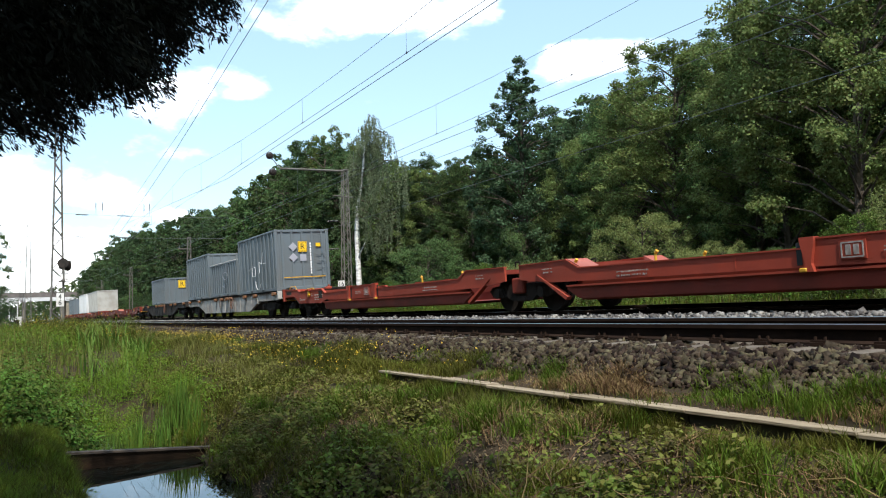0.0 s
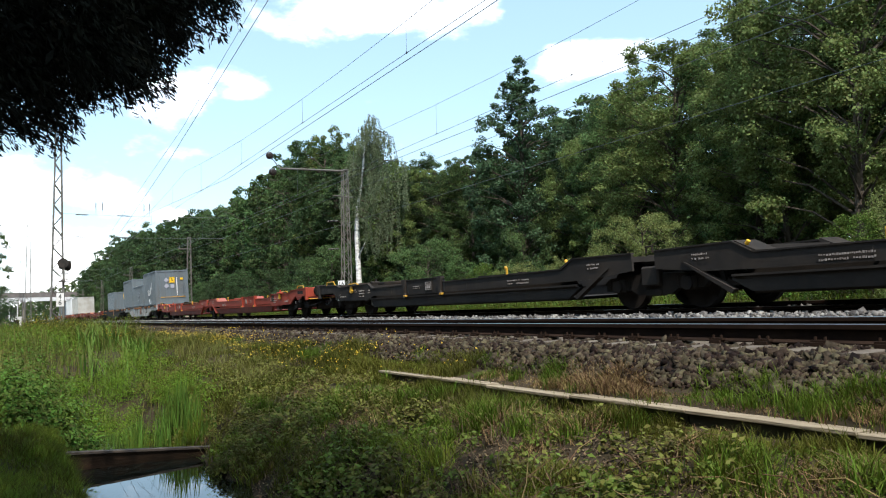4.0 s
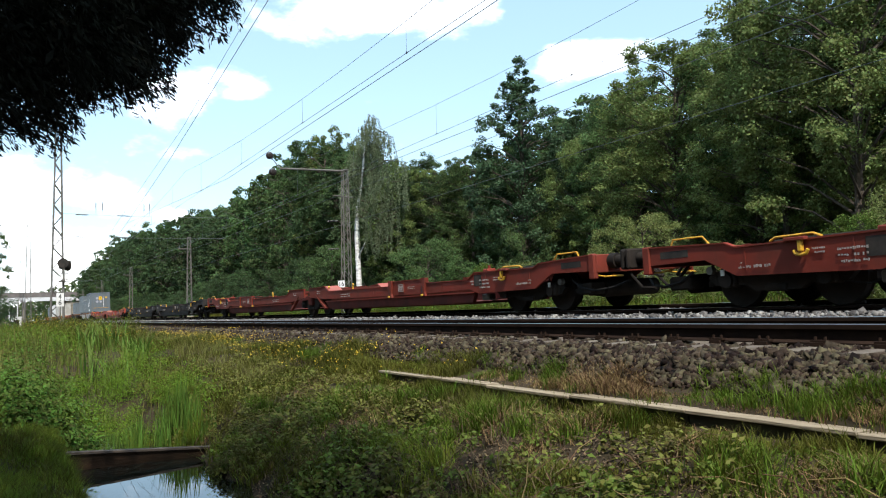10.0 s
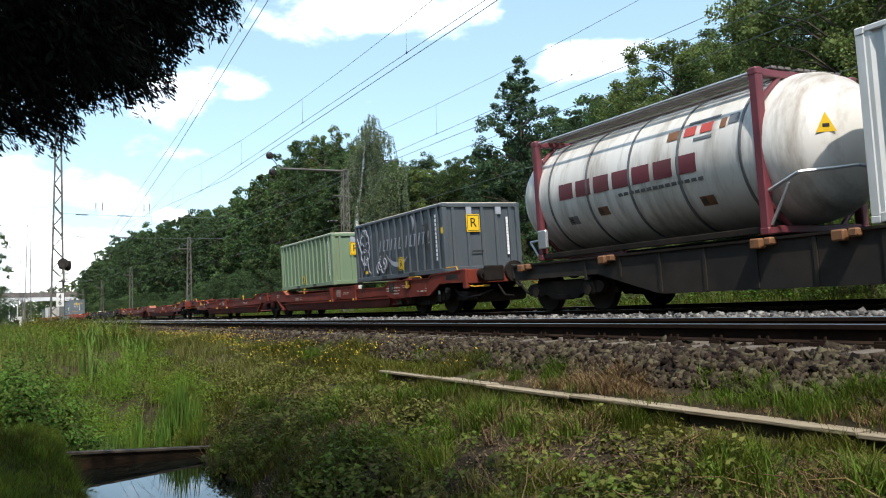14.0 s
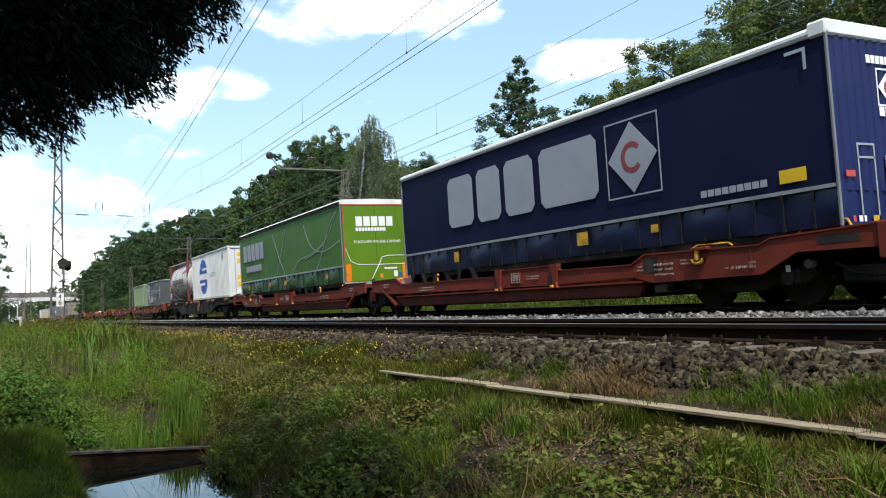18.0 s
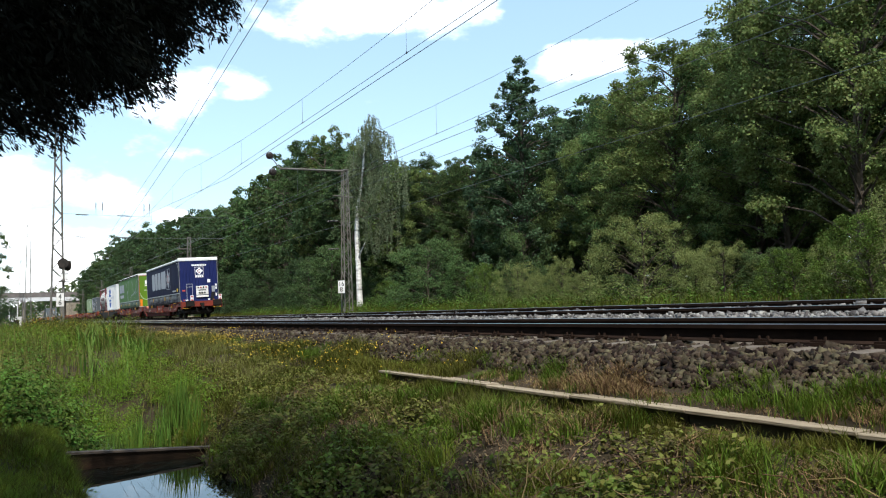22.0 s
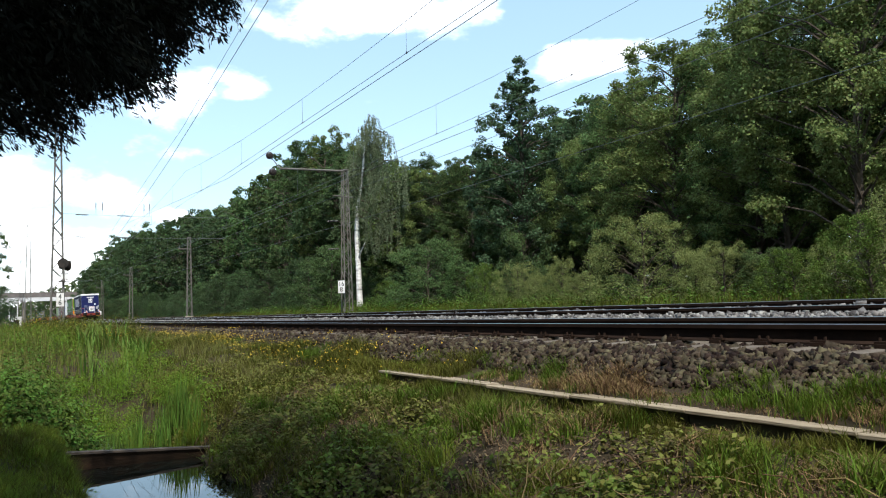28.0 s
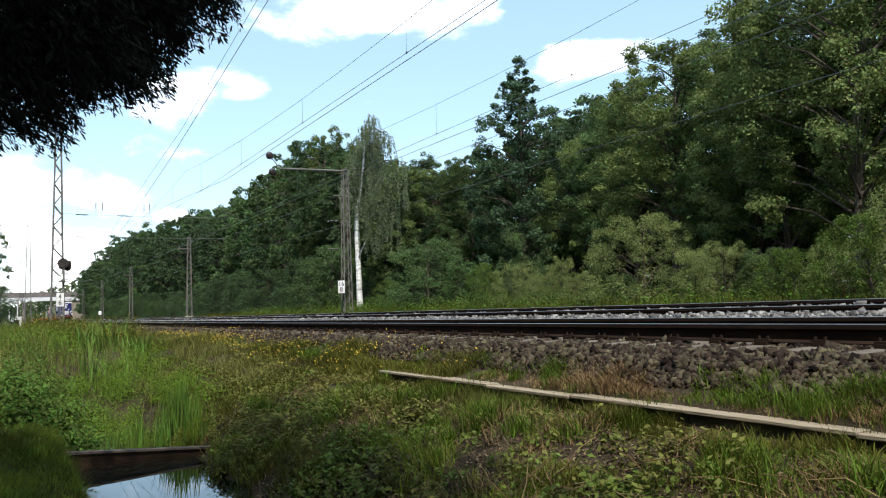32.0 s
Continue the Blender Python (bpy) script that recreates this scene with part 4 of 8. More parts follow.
def trailer_navy():
    t, L, W = trailer("navy curtain-sided semi-trailer with white roof and diamond emblem", -13.9, 0.0, NAVY, NAVY_SKIRT, NAVY_STEEL,
                      (-3.6, -4.95, -6.3), 26, 3, TRIM_DULL, 0.015)
    # emblem and wordmark on the curtain
    y = -W - 0.001
    ring = Shape()
    for a, b, c2, d2 in ((-0.72, 0.72, -0.72, -0.69), (-0.72, 0.72, 0.69, 0.72), (-0.72, -0.69, -0.69, 0.69), (0.69, 0.72, -0.69, 0.69)):
        ring.box(a, b, c2, d2, 0, 0.005)
    on_side(part("emblem_frame", ring, PRINT_GREY, t), L - 4.1, 2.80, y)
    dia = Shape().add([(-0.66, 0, 0), (0, -0.66, 0), (0.66, 0, 0), (0, 0.66, 0), (-0.66, 0, 0.006), (0, -0.66, 0.006), (0.66, 0, 0.006), (0, 0.66, 0.006)],
                      [(0, 1, 2, 3), (4, 7, 6, 5), (0, 4, 5, 1), (1, 5, 6, 2), (2, 6, 7, 3), (3, 7, 4, 0)])
    on_side(part("emblem_diamond", dia, PRINT_GREY, t), L - 4.1, 2.80, y)

    def arc(r0, r1, a0, a1):
        s, n = Shape(), 18
        v = [(r * math.cos(a0 + (a1 - a0) * i / n), r * math.sin(a0 + (a1 - a0) * i / n), z) for z in (0.004, 0.010) for r in (r0, r1) for i in range(n + 1)]
        m = n + 1
        f = [(i, i + 1, m + i + 1, m + i) for i in range(n)] + [(2 * m + i, 3 * m + i, 3 * m + i + 1, 2 * m + i + 1) for i in range(n)]
        f += [(i, 2 * m + i, 2 * m + i + 1, i + 1) for i in range(n)] + [(m + i, m + i + 1, 3 * m + i + 1, 3 * m + i) for i in range(n)]
        return s.add(v, f)

    on_side(part("emblem_arc", arc(0.19, 0.29, 0.7, 5.6), PRINT_RED, t), L - 4.1, 2.80, y)
    # the wordmark as four heavy plain blocks
    for a, b, h in ((-4.3, -3.05, 1.26), (-2.85, -1.8, 1.26), (-1.6, -0.45, 1.26), (-0.2, 1.72, 1.26)):
        q = 0.14
        o = [(a + q, 0), (b - q, 0), (b, q), (b, h - q), (b - q, h), (a + q, h), (a, h - q), (a, q)]
        s = Shape().add([(x, z, e) for e in (0.0, 0.006) for x, z in o], [tuple(range(8))[::-1], tuple(range(8, 16))] + [(i, (i + 1) % 8, (i + 1) % 8 + 8, i + 8) for i in range(8)])
        on_side(part("wordmark_block", s, PRINT_GREY, t), 0.14, 2.19, y)
    on_side(code_part(word_shapes(9, 1.35, 0.11, 0.02, 4), PRINT_GREY, t), 5.10, 1.88, y)
    on_side(part("yellow_plate", sheet_bar(0.46, 0.20), SIGN_YELLOW, t, "yellow certificate plate"), 6.22, 1.92, y)
    for x, w in ((-3.9, 0.22), (1.25, 0.34), (3.3, 0.18)):
        on_side(part("side_marker", sheet_bar(w, 0.26 if w > 0.2 else 0.14), YELLOW, t, "yellow lifting mark"), x, 1.44, -W - 0.004)
    cnr = Shape().box(-0.35, 0, -0.05, 0, 0, 0.005).box(-0.05, 0, -0.32, -0.05, 0, 0.005)
    on_side(part("contour_mark", cnr, TRIM_GREY, t), 6.6, 3.72, y)
    # bulkhead that faces back: folds, emblem, connection panel, document box, hatch
    part("roof_cap", Shape().box(L - 0.30, L + 0.015, -W - 0.018, W + 0.018, 3.80, 4.03, 0.03), ROOF_WHITE, t, "dull white cap over the bulkhead")
    X = L - 0.034
    for k in range(12):
        yy = -1.08 + k * 0.19
        f = Shape().prism([(yy, 0), (yy + 0.03, 0.025), (yy + 0.09, 0.025), (yy + 0.12, 0)], 1.6, 3.84)
        f.v = [(X + p[2], p[0], p[1]) for p in f.v]
        part("bulkhead_fold", f, NAVY_STEEL, t)
    X += 0.028
    on_end(code_part(word_shapes(9, 0.98, 0.12, 0.03, 8), PRINT_WHITE, t), 0.05, 3.52, X)
    f2 = Shape()
    for a, b, c2, d2 in ((-0.28, 0.28, -0.28, -0.255), (-0.28, 0.28, 0.255, 0.28), (-0.28, -0.255, -0.255, 0.255), (0.255, 0.28, -0.255, 0.255)):
        f2.box(a, b, c2, d2, 0, 0.005)
    on_end(part("emblem_frame", f2, PRINT_WHITE, t), 0.05, 3.12, X)
    d3 = Shape().add([(p[0] * 0.38, p[1] * 0.38, p[2]) for p in dia.v], dia.f)
    on_end(part("emblem_diamond", d3, PRINT_WHITE, t), 0.05, 3.12, X)
    on_end(part("emblem_arc", arc(0.07, 0.115, 0.7, 5.6), PRINT_RED, t), 0.05, 3.12, X)
    word_parts(4, 0.56, 0.14, PRINT_WHITE, t, lambda o: on_end(o, 0.05, 2.76, X))
    on_end(part("document_label", sheet_bar(0.20, 0.22), PRINT_WHITE, t), 0.66, 2.44, X)
    h = Shape()
    for a, b, c2, d2 in ((-0.2, 0.2, -0.62, -0.59), (-0.2, 0.2, 0.59, 0.62), (-0.2, -0.17, -0.59, 0.59), (0.17, 0.2, -0.59, 0.59), (-0.2, 0.2, 0.40, 0.43)):
        h.box(a, b, c2, d2, 0, 0.006)
    on_end(part("hatch_outline", h, TRIM_GREY, t), -0.62, 1.66, X)
    on_end(part("red_sign", sheet_bar(0.2, 0.09), PINK_RED, t), -1.0, 1.84, X)
    p = part("connector_panel", Shape().box(-0.40, 0.40, -0.30, 0.30, 0, 0.05, 0.015), WHITE, t, "white panel of brake and light sockets")
    on_end(p, 0.20, 1.82, X)
    for k, (a, b) in enumerate(((-0.27, 0.22), (-0.1, 0.22), (0.08, 0.22), (0.25, 0.22))):
        part("air_coupling", Shape().tube((a, b, 0.04), (a, b - 0.03, 0.11), 0.045, n=10), PINK_RED if k % 2 else UNDER, p)
    part("panel_slot", Shape().box(-0.25, 0.25, -0.02, 0.05, 0.045, 0.054), BLACK, p)
    for a in (-0.18, -0.02, 0.14):
        part("light_socket", Shape().tube((a, -0.16, 0.04), (a, -0.16, 0.09), 0.06, n=12), BLACK, p)
    on_end(part("white_ledge", Shape().box(-0.40, 0.40, -0.06, 0.06, 0, 0.05, 0.01), WHITE, t), 0.20, 1.42, X)
    on_end(part("document_box", Shape().box(-0.11, 0.11, -0.20, 0.20, 0, 0.07, 0.02), TRIM_GREY, t, "grey document box"), 0.93, 1.88, X)
    fl = part("mud_flap", Shape().add([(-0.16, -0.30, 0), (0.1, -0.22, 0), (0.18, 0.30, 0), (-0.02, 0.25, 0), (-0.16, -0.30, 0.05), (0.1, -0.22, 0.05), (0.18, 0.30, 0.05), (-0.02, 0.25, 0.05)],
                                      [(0, 3, 2, 1), (4, 5, 6, 7), (0, 1, 5, 4), (1, 2, 6, 5), (2, 3, 7, 6), (3, 0, 4, 7)]), RUBBER, t)
    on_end(fl, 0.84, 1.44, X)
    for yy, m in ((-1.0, PINK_RED), (-0.82, PRINT_WHITE), (-0.5, YELLOW), (0.62, PRINT_WHITE), (0.9, ORANGE)):
        on_end(part("marker_lamp", sheet_bar(0.16 if m is not PINK_RED else 0.06, 0.09), m, t), yy, 1.20, X)
    part("bumper_beam", Shape().box(L - 0.05, L + 0.02, -1.2, 1.2, 1.10, 1.16, 0.01), NAVY_STEEL, t)
    for y2, z2 in ((1.12, 1.50), (1.12, 1.95), (1.12, 2.15)):
        on_end(part("document_label", sheet_bar(0.10, 0.14 if z2 > 1.6 else 0.2), PRINT_WHITE, t), y2, z2, X)


trailer_navy()


def trailer_green():
    t, L, W = trailer("green curtain-sided semi-trailer with thin white line pattern", -32.4, -18.78, GREEN_CURTAIN, GREEN_SKIRT, GREEN_DOOR,
                      (3.68, 2.23, 0.80), 24, 9, UNDER, 0.06)
    y = -W - 0.004

    def ribbon(pts, w=0.024):
        v = []
        for i, (x, z) in enumerate(pts):
            (xa, za), (xb, zb) = pts[max(0, i - 1)], pts[min(len(pts) - 1, i + 1)]
            d = math.hypot(xb - xa, zb - za) or 1
            nx, nz = -(zb - za) / d * w / 2, (xb - xa) / d * w / 2
            v += [(x + nx, y, z + nz), (x - nx, y, z - nz), (x + nx, y + 0.006, z + nz), (x - nx, y + 0.006, z - nz)]
        f = [(0, 1, 3, 2), (len(v) - 4, len(v) - 2, len(v) - 1, len(v) - 3)]
        for i in range(len(pts) - 1):
            a = i * 4
            f += [(a, a + 4, a + 5, a + 1), (a + 2, a + 3, a + 7, a + 6), (a, a + 2, a + 6, a + 4), (a + 1, a + 5, a + 7, a + 3)]
        return Shape().add(v, f)

    def curve(p, n=22):
        out = []
        for i in range(n + 1):
            u = i / n
            b = [(1 - u) ** 3, 3 * u * (1 - u) ** 2, 3 * u * u * (1 - u), u ** 3]
            out.append((sum(k * q[0] for k, q in zip(b, p)), sum(k * q[1] for k, q in zip(b, p))))
        return out

    for p in (((6.4, 3.6), (5.2, 3.2), (4.9, 1.9), (3.6, 1.45)), ((6.45, 3.6), (6.0, 3.4), (5.7, 2.4), (2.9, 2.2)), ((2.9, 3.5), (3.6, 2.1), (4.9, 2.2), (6.7, 2.6)),
              ((0.6, 1.45), (1.4, 1.6), (1.6, 2.2), (2.6, 2.25)), ((-1.2, 3.5), (-0.6, 2.6), (0.0, 2.0), (0.6, 1.45)), ((0.6, 3.6), (0.1, 2.9), (-0.5, 2.2), (-1.1, 1.45)),
              ((2.6, 2.25), (3.4, 2.3), (4.2, 2.4), (4.8, 2.6))):
        part("white_line", ribbon(curve(p)), PRINT_GREY, t)
    word_parts(5, 3.5, 0.75, PRINT_GREY, t, lambda o: on_side(o, -4.4, 3.0, y))
    word_parts(10, 2.6, 0.28, PRINT_GREY, t, lambda o: on_side(o, -4.4, 2.25, y))
    for x, w in ((-5.3, 0.22), (-1.9, 0.22), (0.3, 0.36), (5.2, 0.22)):
        on_side(part("side_marker", sheet_bar(w, 0.16), YELLOW, t, "yellow lifting mark"), x, 1.40, -W - 0.002)
    # rear doors
    X = L - 0.033
    for yy in (-1.19, 0.01):
        d = part("door", Shape().box(X, X + 0.03, yy, yy + 1.18, 1.14, 3.82, 0.008), GREEN_DOOR, t, "bright green rear door")
        for z in (1.35, 2.4, 3.5):
            part("door_hinge", Shape().box(X + 0.028, X + 0.04, yy + (0.0 if yy < 0 else 1.12), yy + (0.06 if yy < 0 else 1.18), z, z + 0.07), GREEN_DOOR, d)
    X += 0.032
    word_parts(5, 1.45, 0.34, PRINT_WHITE, t, lambda o: on_end(o, -0.02, 3.22, X))
    word_parts(10, 1.15, 0.12, PRINT_WHITE, t, lambda o: on_end(o, -0.17, 2.94, X))
    slogan = new("slogan", text_mesh("TOGETHER WE ARE STRONG", 0.135, PRINT_WHITE))
    slogan.parent = t
    on_end(slogan, 0.06, 2.50, X)
    ln = Shape()
    pts = [(-1.15, 2.30), (-0.98, 1.85), (-0.7, 1.72), (0.15, 1.70), (1.17, 1.70)]
    pts2 = [(-0.25, 1.16), (0.05, 1.65), (0.2, 1.95), (0.4, 2.0), (1.17, 2.0)]
    for q in (pts, pts2):
        for (a, b), (c2, d2) in zip(q, q[1:]):
            ln.tube((X + 0.003, a, b), (X + 0.003, c2, d2), 0.013, n=5)
    part("white_line", ln, PRINT_WHITE, t)
    for yy in (-1.06, 1.06):
        on_end(part("end_marker", sheet_bar(0.18, 0.60), ORANGE, t, "orange reflective end marking"), yy, 1.44, X)
    edge = Shape().box(X, X + 0.012, -1.2, 1.2, 3.78, 3.81).box(X, X + 0.012, -1.2, -1.17, 1.14, 3.81).box(X, X + 0.012, 1.17, 1.2, 1.14, 3.81)
    part("contour_mark", edge, PINK_RED, t, "red contour tape")
    on_end(part("hazard_label", sheet_bar(0.14, 0.2), PRINT_WHITE, t), 0.70, 1.36, X)
    on_end(part("hazard_label", sheet_bar(0.14, 0.14), BLUE_PRINT, t), 0.88, 1.32, X)
    on_end(part("side_marker", sheet_bar(0.10, 0.14), ORANGE, t), 0.16, 1.30, X)
    on_end(code_part(word_shapes(6, 0.5, 0.06, 0.015, 7), PRINT_WHITE, t), 0.52, 1.56, X)
    part("bumper_beam", Shape().box(L - 0.06, L + 0.03, -1.22, 1.22, 1.02, 1.12, 0.012), TRIM_GREY, t)


trailer_green()


def iso_frame(c, L, W, z0, z1, material, cover=None):
    """Corner posts, castings and rails of a container."""
    for x in (-L, L - 0.14):
        for y in (-W, W - 0.14):
            part("corner_post", Shape().box(x, x + 0.14, y, y + 0.14, z0 + 0.1, z1 - 0.1, 0.015), material, c)
            for z in (z0, z1 - 0.11):
                part("corner_casting", Shape().box(x - 0.006, x + 0.146, y - 0.006, y + 0.146, z, z + 0.115, 0.018), material, c)
    for y in (-W, W - 0.07):
        part("bottom_rail", Shape().box(-L + 0.14, L - 0.14, y, y + 0.07, z0 + 0.02, z0 + 0.15, 0.01), material, c)
        part("top_rail", Shape().box(-L + 0.14, L - 0.14, y, y + 0.07, z1 - 0.08, z1, 0.012), material, c)
    for x in (-L, L - 0.07):
        part("end_rail", Shape().box(x, x + 0.07, -W + 0.14, W - 0.14, z1 - 0.12, z1 - 0.01, 0.012), material, c)
        part("end_rail", Shape().box(x, x + 0.07, -W + 0.14, W - 0.14, z0 + 0.02, z0 + 0.16, 0.012), material, c)
    if cover:
        part("cover", Shape().box(-L + 0.05, L - 0.05, -W + 0.03, W - 0.03, z1 - 0.04, z1 + 0.02, 0.015), cover, c, "dirty pale top cover")


def ribbed_container(label, s0, s1, z0, z1, material, ribs=13, cover=None, ladder=False):
    L, W = (s1 - s0) / 2, 1.22
    c = load("open_top_container", label, (s0 + s1) / 2)
    iso_frame(c, L, W, z0, z1, material, cover)
    for y in (-W + 0.05, W - 0.08):
        part("side_wall", Shape().box(-L + 0.1, L - 0.1, y, y + 0.03, z0 + 0.1, z1 - 0.05), material, c)
    for x in (-L + 0.05, L - 0.08):
        part("end_wall", Shape().box(x, x + 0.03, -W + 0.1, W - 0.1, z0 + 0.1, z1 - 0.05), material, c)
    part("floor", Shape().box(-L + 0.1, L - 0.1, -W + 0.08, W - 0.08, z0 + 0.05, z0 + 0.13), material, c)
    rib = Shape().box(-0.045, 0.045, -0.055, 0.0, z0 + 0.14, z1 - 0.07, 0.012).mesh("rib", material)
    for k in range(ribs):
        x = -L + 0.14 + (2 * L - 0.28) * (k + 0.5) / ribs
        for y in (-W + 0.055, W - 0.055):
            r = part("rib", rib, material, c)
            r.location = (x, y, 0)
            if y > 0:
                r.rotation_euler = (0, 0, math.pi)
    for k in range(5):
        r = part("rib", rib, material, c)
        r.location, r.rotation_euler = (L - 0.055, -0.9 + 0.45 * k, 0), (0, 0, radians(90))
    for x in (-1.05, 0.85):
        part("fork_pocket", Shape().box(x, x + 0.36, -W - 0.002, -W + 0.05, z0 + 0.03, z0 + 0.13), BLACK, c)
    return c, L, W


def scrawl(parent, strokes, y, material, name="spray_drawing"):
    s = Shape()
    for pts in strokes:
        for (xa, za), (xb, zb) in zip(pts, pts[1:]):
            s.tube((xa, y, za), (xb, y, zb), 0.014, n=4)
    part(name, s, material, parent, "white sprayed line drawing")


def loop(cx, cz, rx, rz, n=18, a0=0.0, a1=6.28, wob=0.0, seed=0):
    rng = random.Random(seed)
    return [(cx + rx * (1 + rng.uniform(-wob, wob)) * math.cos(a0 + (a1 - a0) * i / n), cz + rz * (1 + rng.uniform(-wob, wob)) * math.sin(a0 + (a1 - a0) * i / n)) for i in range(n + 1)]


def crescent(cx, cz, r, a0, a1, w):
    s, n = Shape(), 16
    v = []
    for z in (0.0, 0.006):
        for k in (0, 1):
            for i in range(n + 1):
                u = i / n
                rr = r - k * w * math.sin(math.pi * u)
                a = a0 + (a1 - a0) * u
                v.append((cx + rr * math.cos(a), cz + rr * math.sin(a), z))
    m = n + 1
    f = [(i, i + 1, m + i + 1, m + i) for i in range(n)] + [(2 * m + i, 3 * m + i, 3 * m + i + 1, 2 * m + i + 1) for i in range(n)]
    f += [(i, 2 * m + i, 2 * m + i + 1, i + 1) for i in range(n)] + [(m + i, m + i + 1, 3 * m + i + 1, 3 * m + i) for i in range(n)]
    return s.add(v, f)


def grey_with_drawing():
    c, L, W = ribbed_container("dark grey open-top container with white emblem and sprayed drawing", -62.4, -56.27, 1.06, 2.93, GREY_STEEL, 13, TARP)
    y = -W - 0.006
    # wordmark: leaning bars, a tail below and a leaf above
    for k in range(12):
        x = -1.1 + k * 0.275 + (0.2 if k > 5 else 0)
        s = Shape().add([(-0.03, -0.17, 0), (0.03, -0.17, 0), (0.13, 0.17, 0), (0.07, 0.17, 0), (-0.03, -0.17, 0.006), (0.03, -0.17, 0.006), (0.13, 0.17, 0.006), (0.07, 0.17, 0.006)],
                        [(0, 3, 2, 1), (4, 5, 6, 7), (0, 1, 5, 4), (1, 2, 6, 5), (2, 3, 7, 6), (3, 0, 4, 7)])
        if k % 3:
            s.box(0.0, 0.13, -0.17 if k % 2 else 0.13, -0.13 if k % 2 else 0.17, 0, 0.006)
        on_side(part("wordmark_block", s, PRINT_GREY, c), x, 2.10, y)
    on_side(part("emblem_swash", crescent(0, 0, 0.95, 3.7, 5.5, 0.14), PRINT_GREY, c), 0.15, 2.35, y)
    on_side(part("emblem_leaf", crescent(0, 0, 0.22, -1.2, 1.6, 0.13), PRINT_GREY, c), 1.15, 2.58, y)
    strokes = [loop(-2.25 + 0.22 * math.cos(a), 2.15 + 0.42 * math.sin(a), 0.16, 0.17, 8, a - 1.7, a + 1.7) for a in [k * 0.63 for k in range(10)]]
    strokes += [[(-2.3, 1.9), (-2.4, 1.45), (-2.55, 1.3)], [(-2.1, 1.85), (-2.0, 1.4), (-1.85, 1.3)], [(-2.45, 2.3), (-2.3, 2.2)], [(-2.1, 2.3), (-2.2, 2.2)], loop(-2.25, 2.05, 0.1, 0.06, 8),
                [(-2.85, 2.5), (-2.6, 2.1), (-2.5, 2.0)], [(-1.7, 2.5), (-1.95, 2.1)]]
    strokes += [loop(-1.25 + 0.12 * k, 1.45 + 0.1 * (k % 3), 0.15, 0.17, 9, k, k + 4.5) for k in range(5)]
    scrawl(c, strokes, y - 0.004, PRINT_GREY)
    r_plate(c, lambda p: on_side(p, 0.42, 1.48, y - 0.02), 0.34)
    r_plate(c, lambda p: on_end(p, -0.30, 2.38, L + 0.004), 0.42)
    on_side(part("warning_label", sheet_bar(0.12, 0.16), SIGN_YELLOW, c), L - 0.07, 2.2, -W - 0.008)
    on_side(part("warning_label", sheet_bar(0.2, 0.1), SIGN_YELLOW, c), -2.2, 1.36, y)
    for k in range(11):
        on_side(part("code_mark", sheet_bar(0.07, 0.085), PRINT_WHITE, c), L - 0.42, 2.62 - k * 0.115, y)
        on_end(part("code_mark", sheet_bar(0.07, 0.085), PRINT_WHITE, c), 0.78, 2.50 - k * 0.095, L + 0.004)
    for yy in (-0.42, 0.52):
        on_end(part("paper_label", sheet_bar(0.17, 0.20), PRINT_GREY, c), yy, 2.72, L + 0.004)
    on_end(part("end_strip", sheet_bar(0.34, 0.04), BLACK, c), -0.2, 1.62, L + 0.004)
    bar = Shape().path([(1.9, -W - 0.02, 2.45), (2.15, -W - 0.02, 2.45), (2.15, -W - 0.02, 1.75)], 0.02)
    part("locking_bar", bar, BLACK, c)


grey_with_drawing()


def green_container():
    c, L, W = ribbed_container("pale green open-top container with rust streaks", -70.65, -64.58, 1.08, 2.93, PALE_GREEN, 13, TARP)
    r_plate(c, lambda p: on_side(p, -0.1, 1.40, -W - 0.03), 0.26)
    r_plate(c, lambda p: on_end(p, -0.33, 2.36, L + 0.004), 0.42)
    on_end(part("paper_label", sheet_bar(0.17, 0.20), PRINT_GREY, c), -0.42, 2.68, L + 0.004)
    for k in range(11):
        on_side(part("code_mark", sheet_bar(0.06, 0.085), PRINT_WHITE, c), L - 0.36, 2.62 - k * 0.115, -W - 0.008)


green_container()


def corrugated(x0, x1, y, z0, z1, pitch=0.28, depth=0.045):
    """A trapezoid-folded steel wall, closed, facing -y."""
    pts, x = [], x0
    while x < x1 - pitch:
        pts += [(x, 0), (x + pitch * 0.3, 0), (x + pitch * 0.45, depth), (x + pitch * 0.85, depth)]
        x += pitch
    pts += [(x, 0), (x1, 0)]
    n = len(pts)
    v = [(a, y + b, z) for z in (z0, z1) for a, b in pts] + [(a, y + depth + 0.02, z) for z in (z0, z1) for a, b in pts]
    f = []
    for i in range(n - 1):
        f += [(i, i + 1, n + i + 1, n + i), (2 * n + i, 3 * n + i, 3 * n + i + 1, 2 * n + i + 1), (i, 2 * n + i, 2 * n + i + 1, i + 1), (n + i, n + i + 1, 3 * n + i + 1, 3 * n + i)]
    f += [(0, n, 3 * n, 2 * n), (n - 1, 3 * n - 1, 4 * n - 1, 2 * n - 1)]
    return Shape().add(v, f)


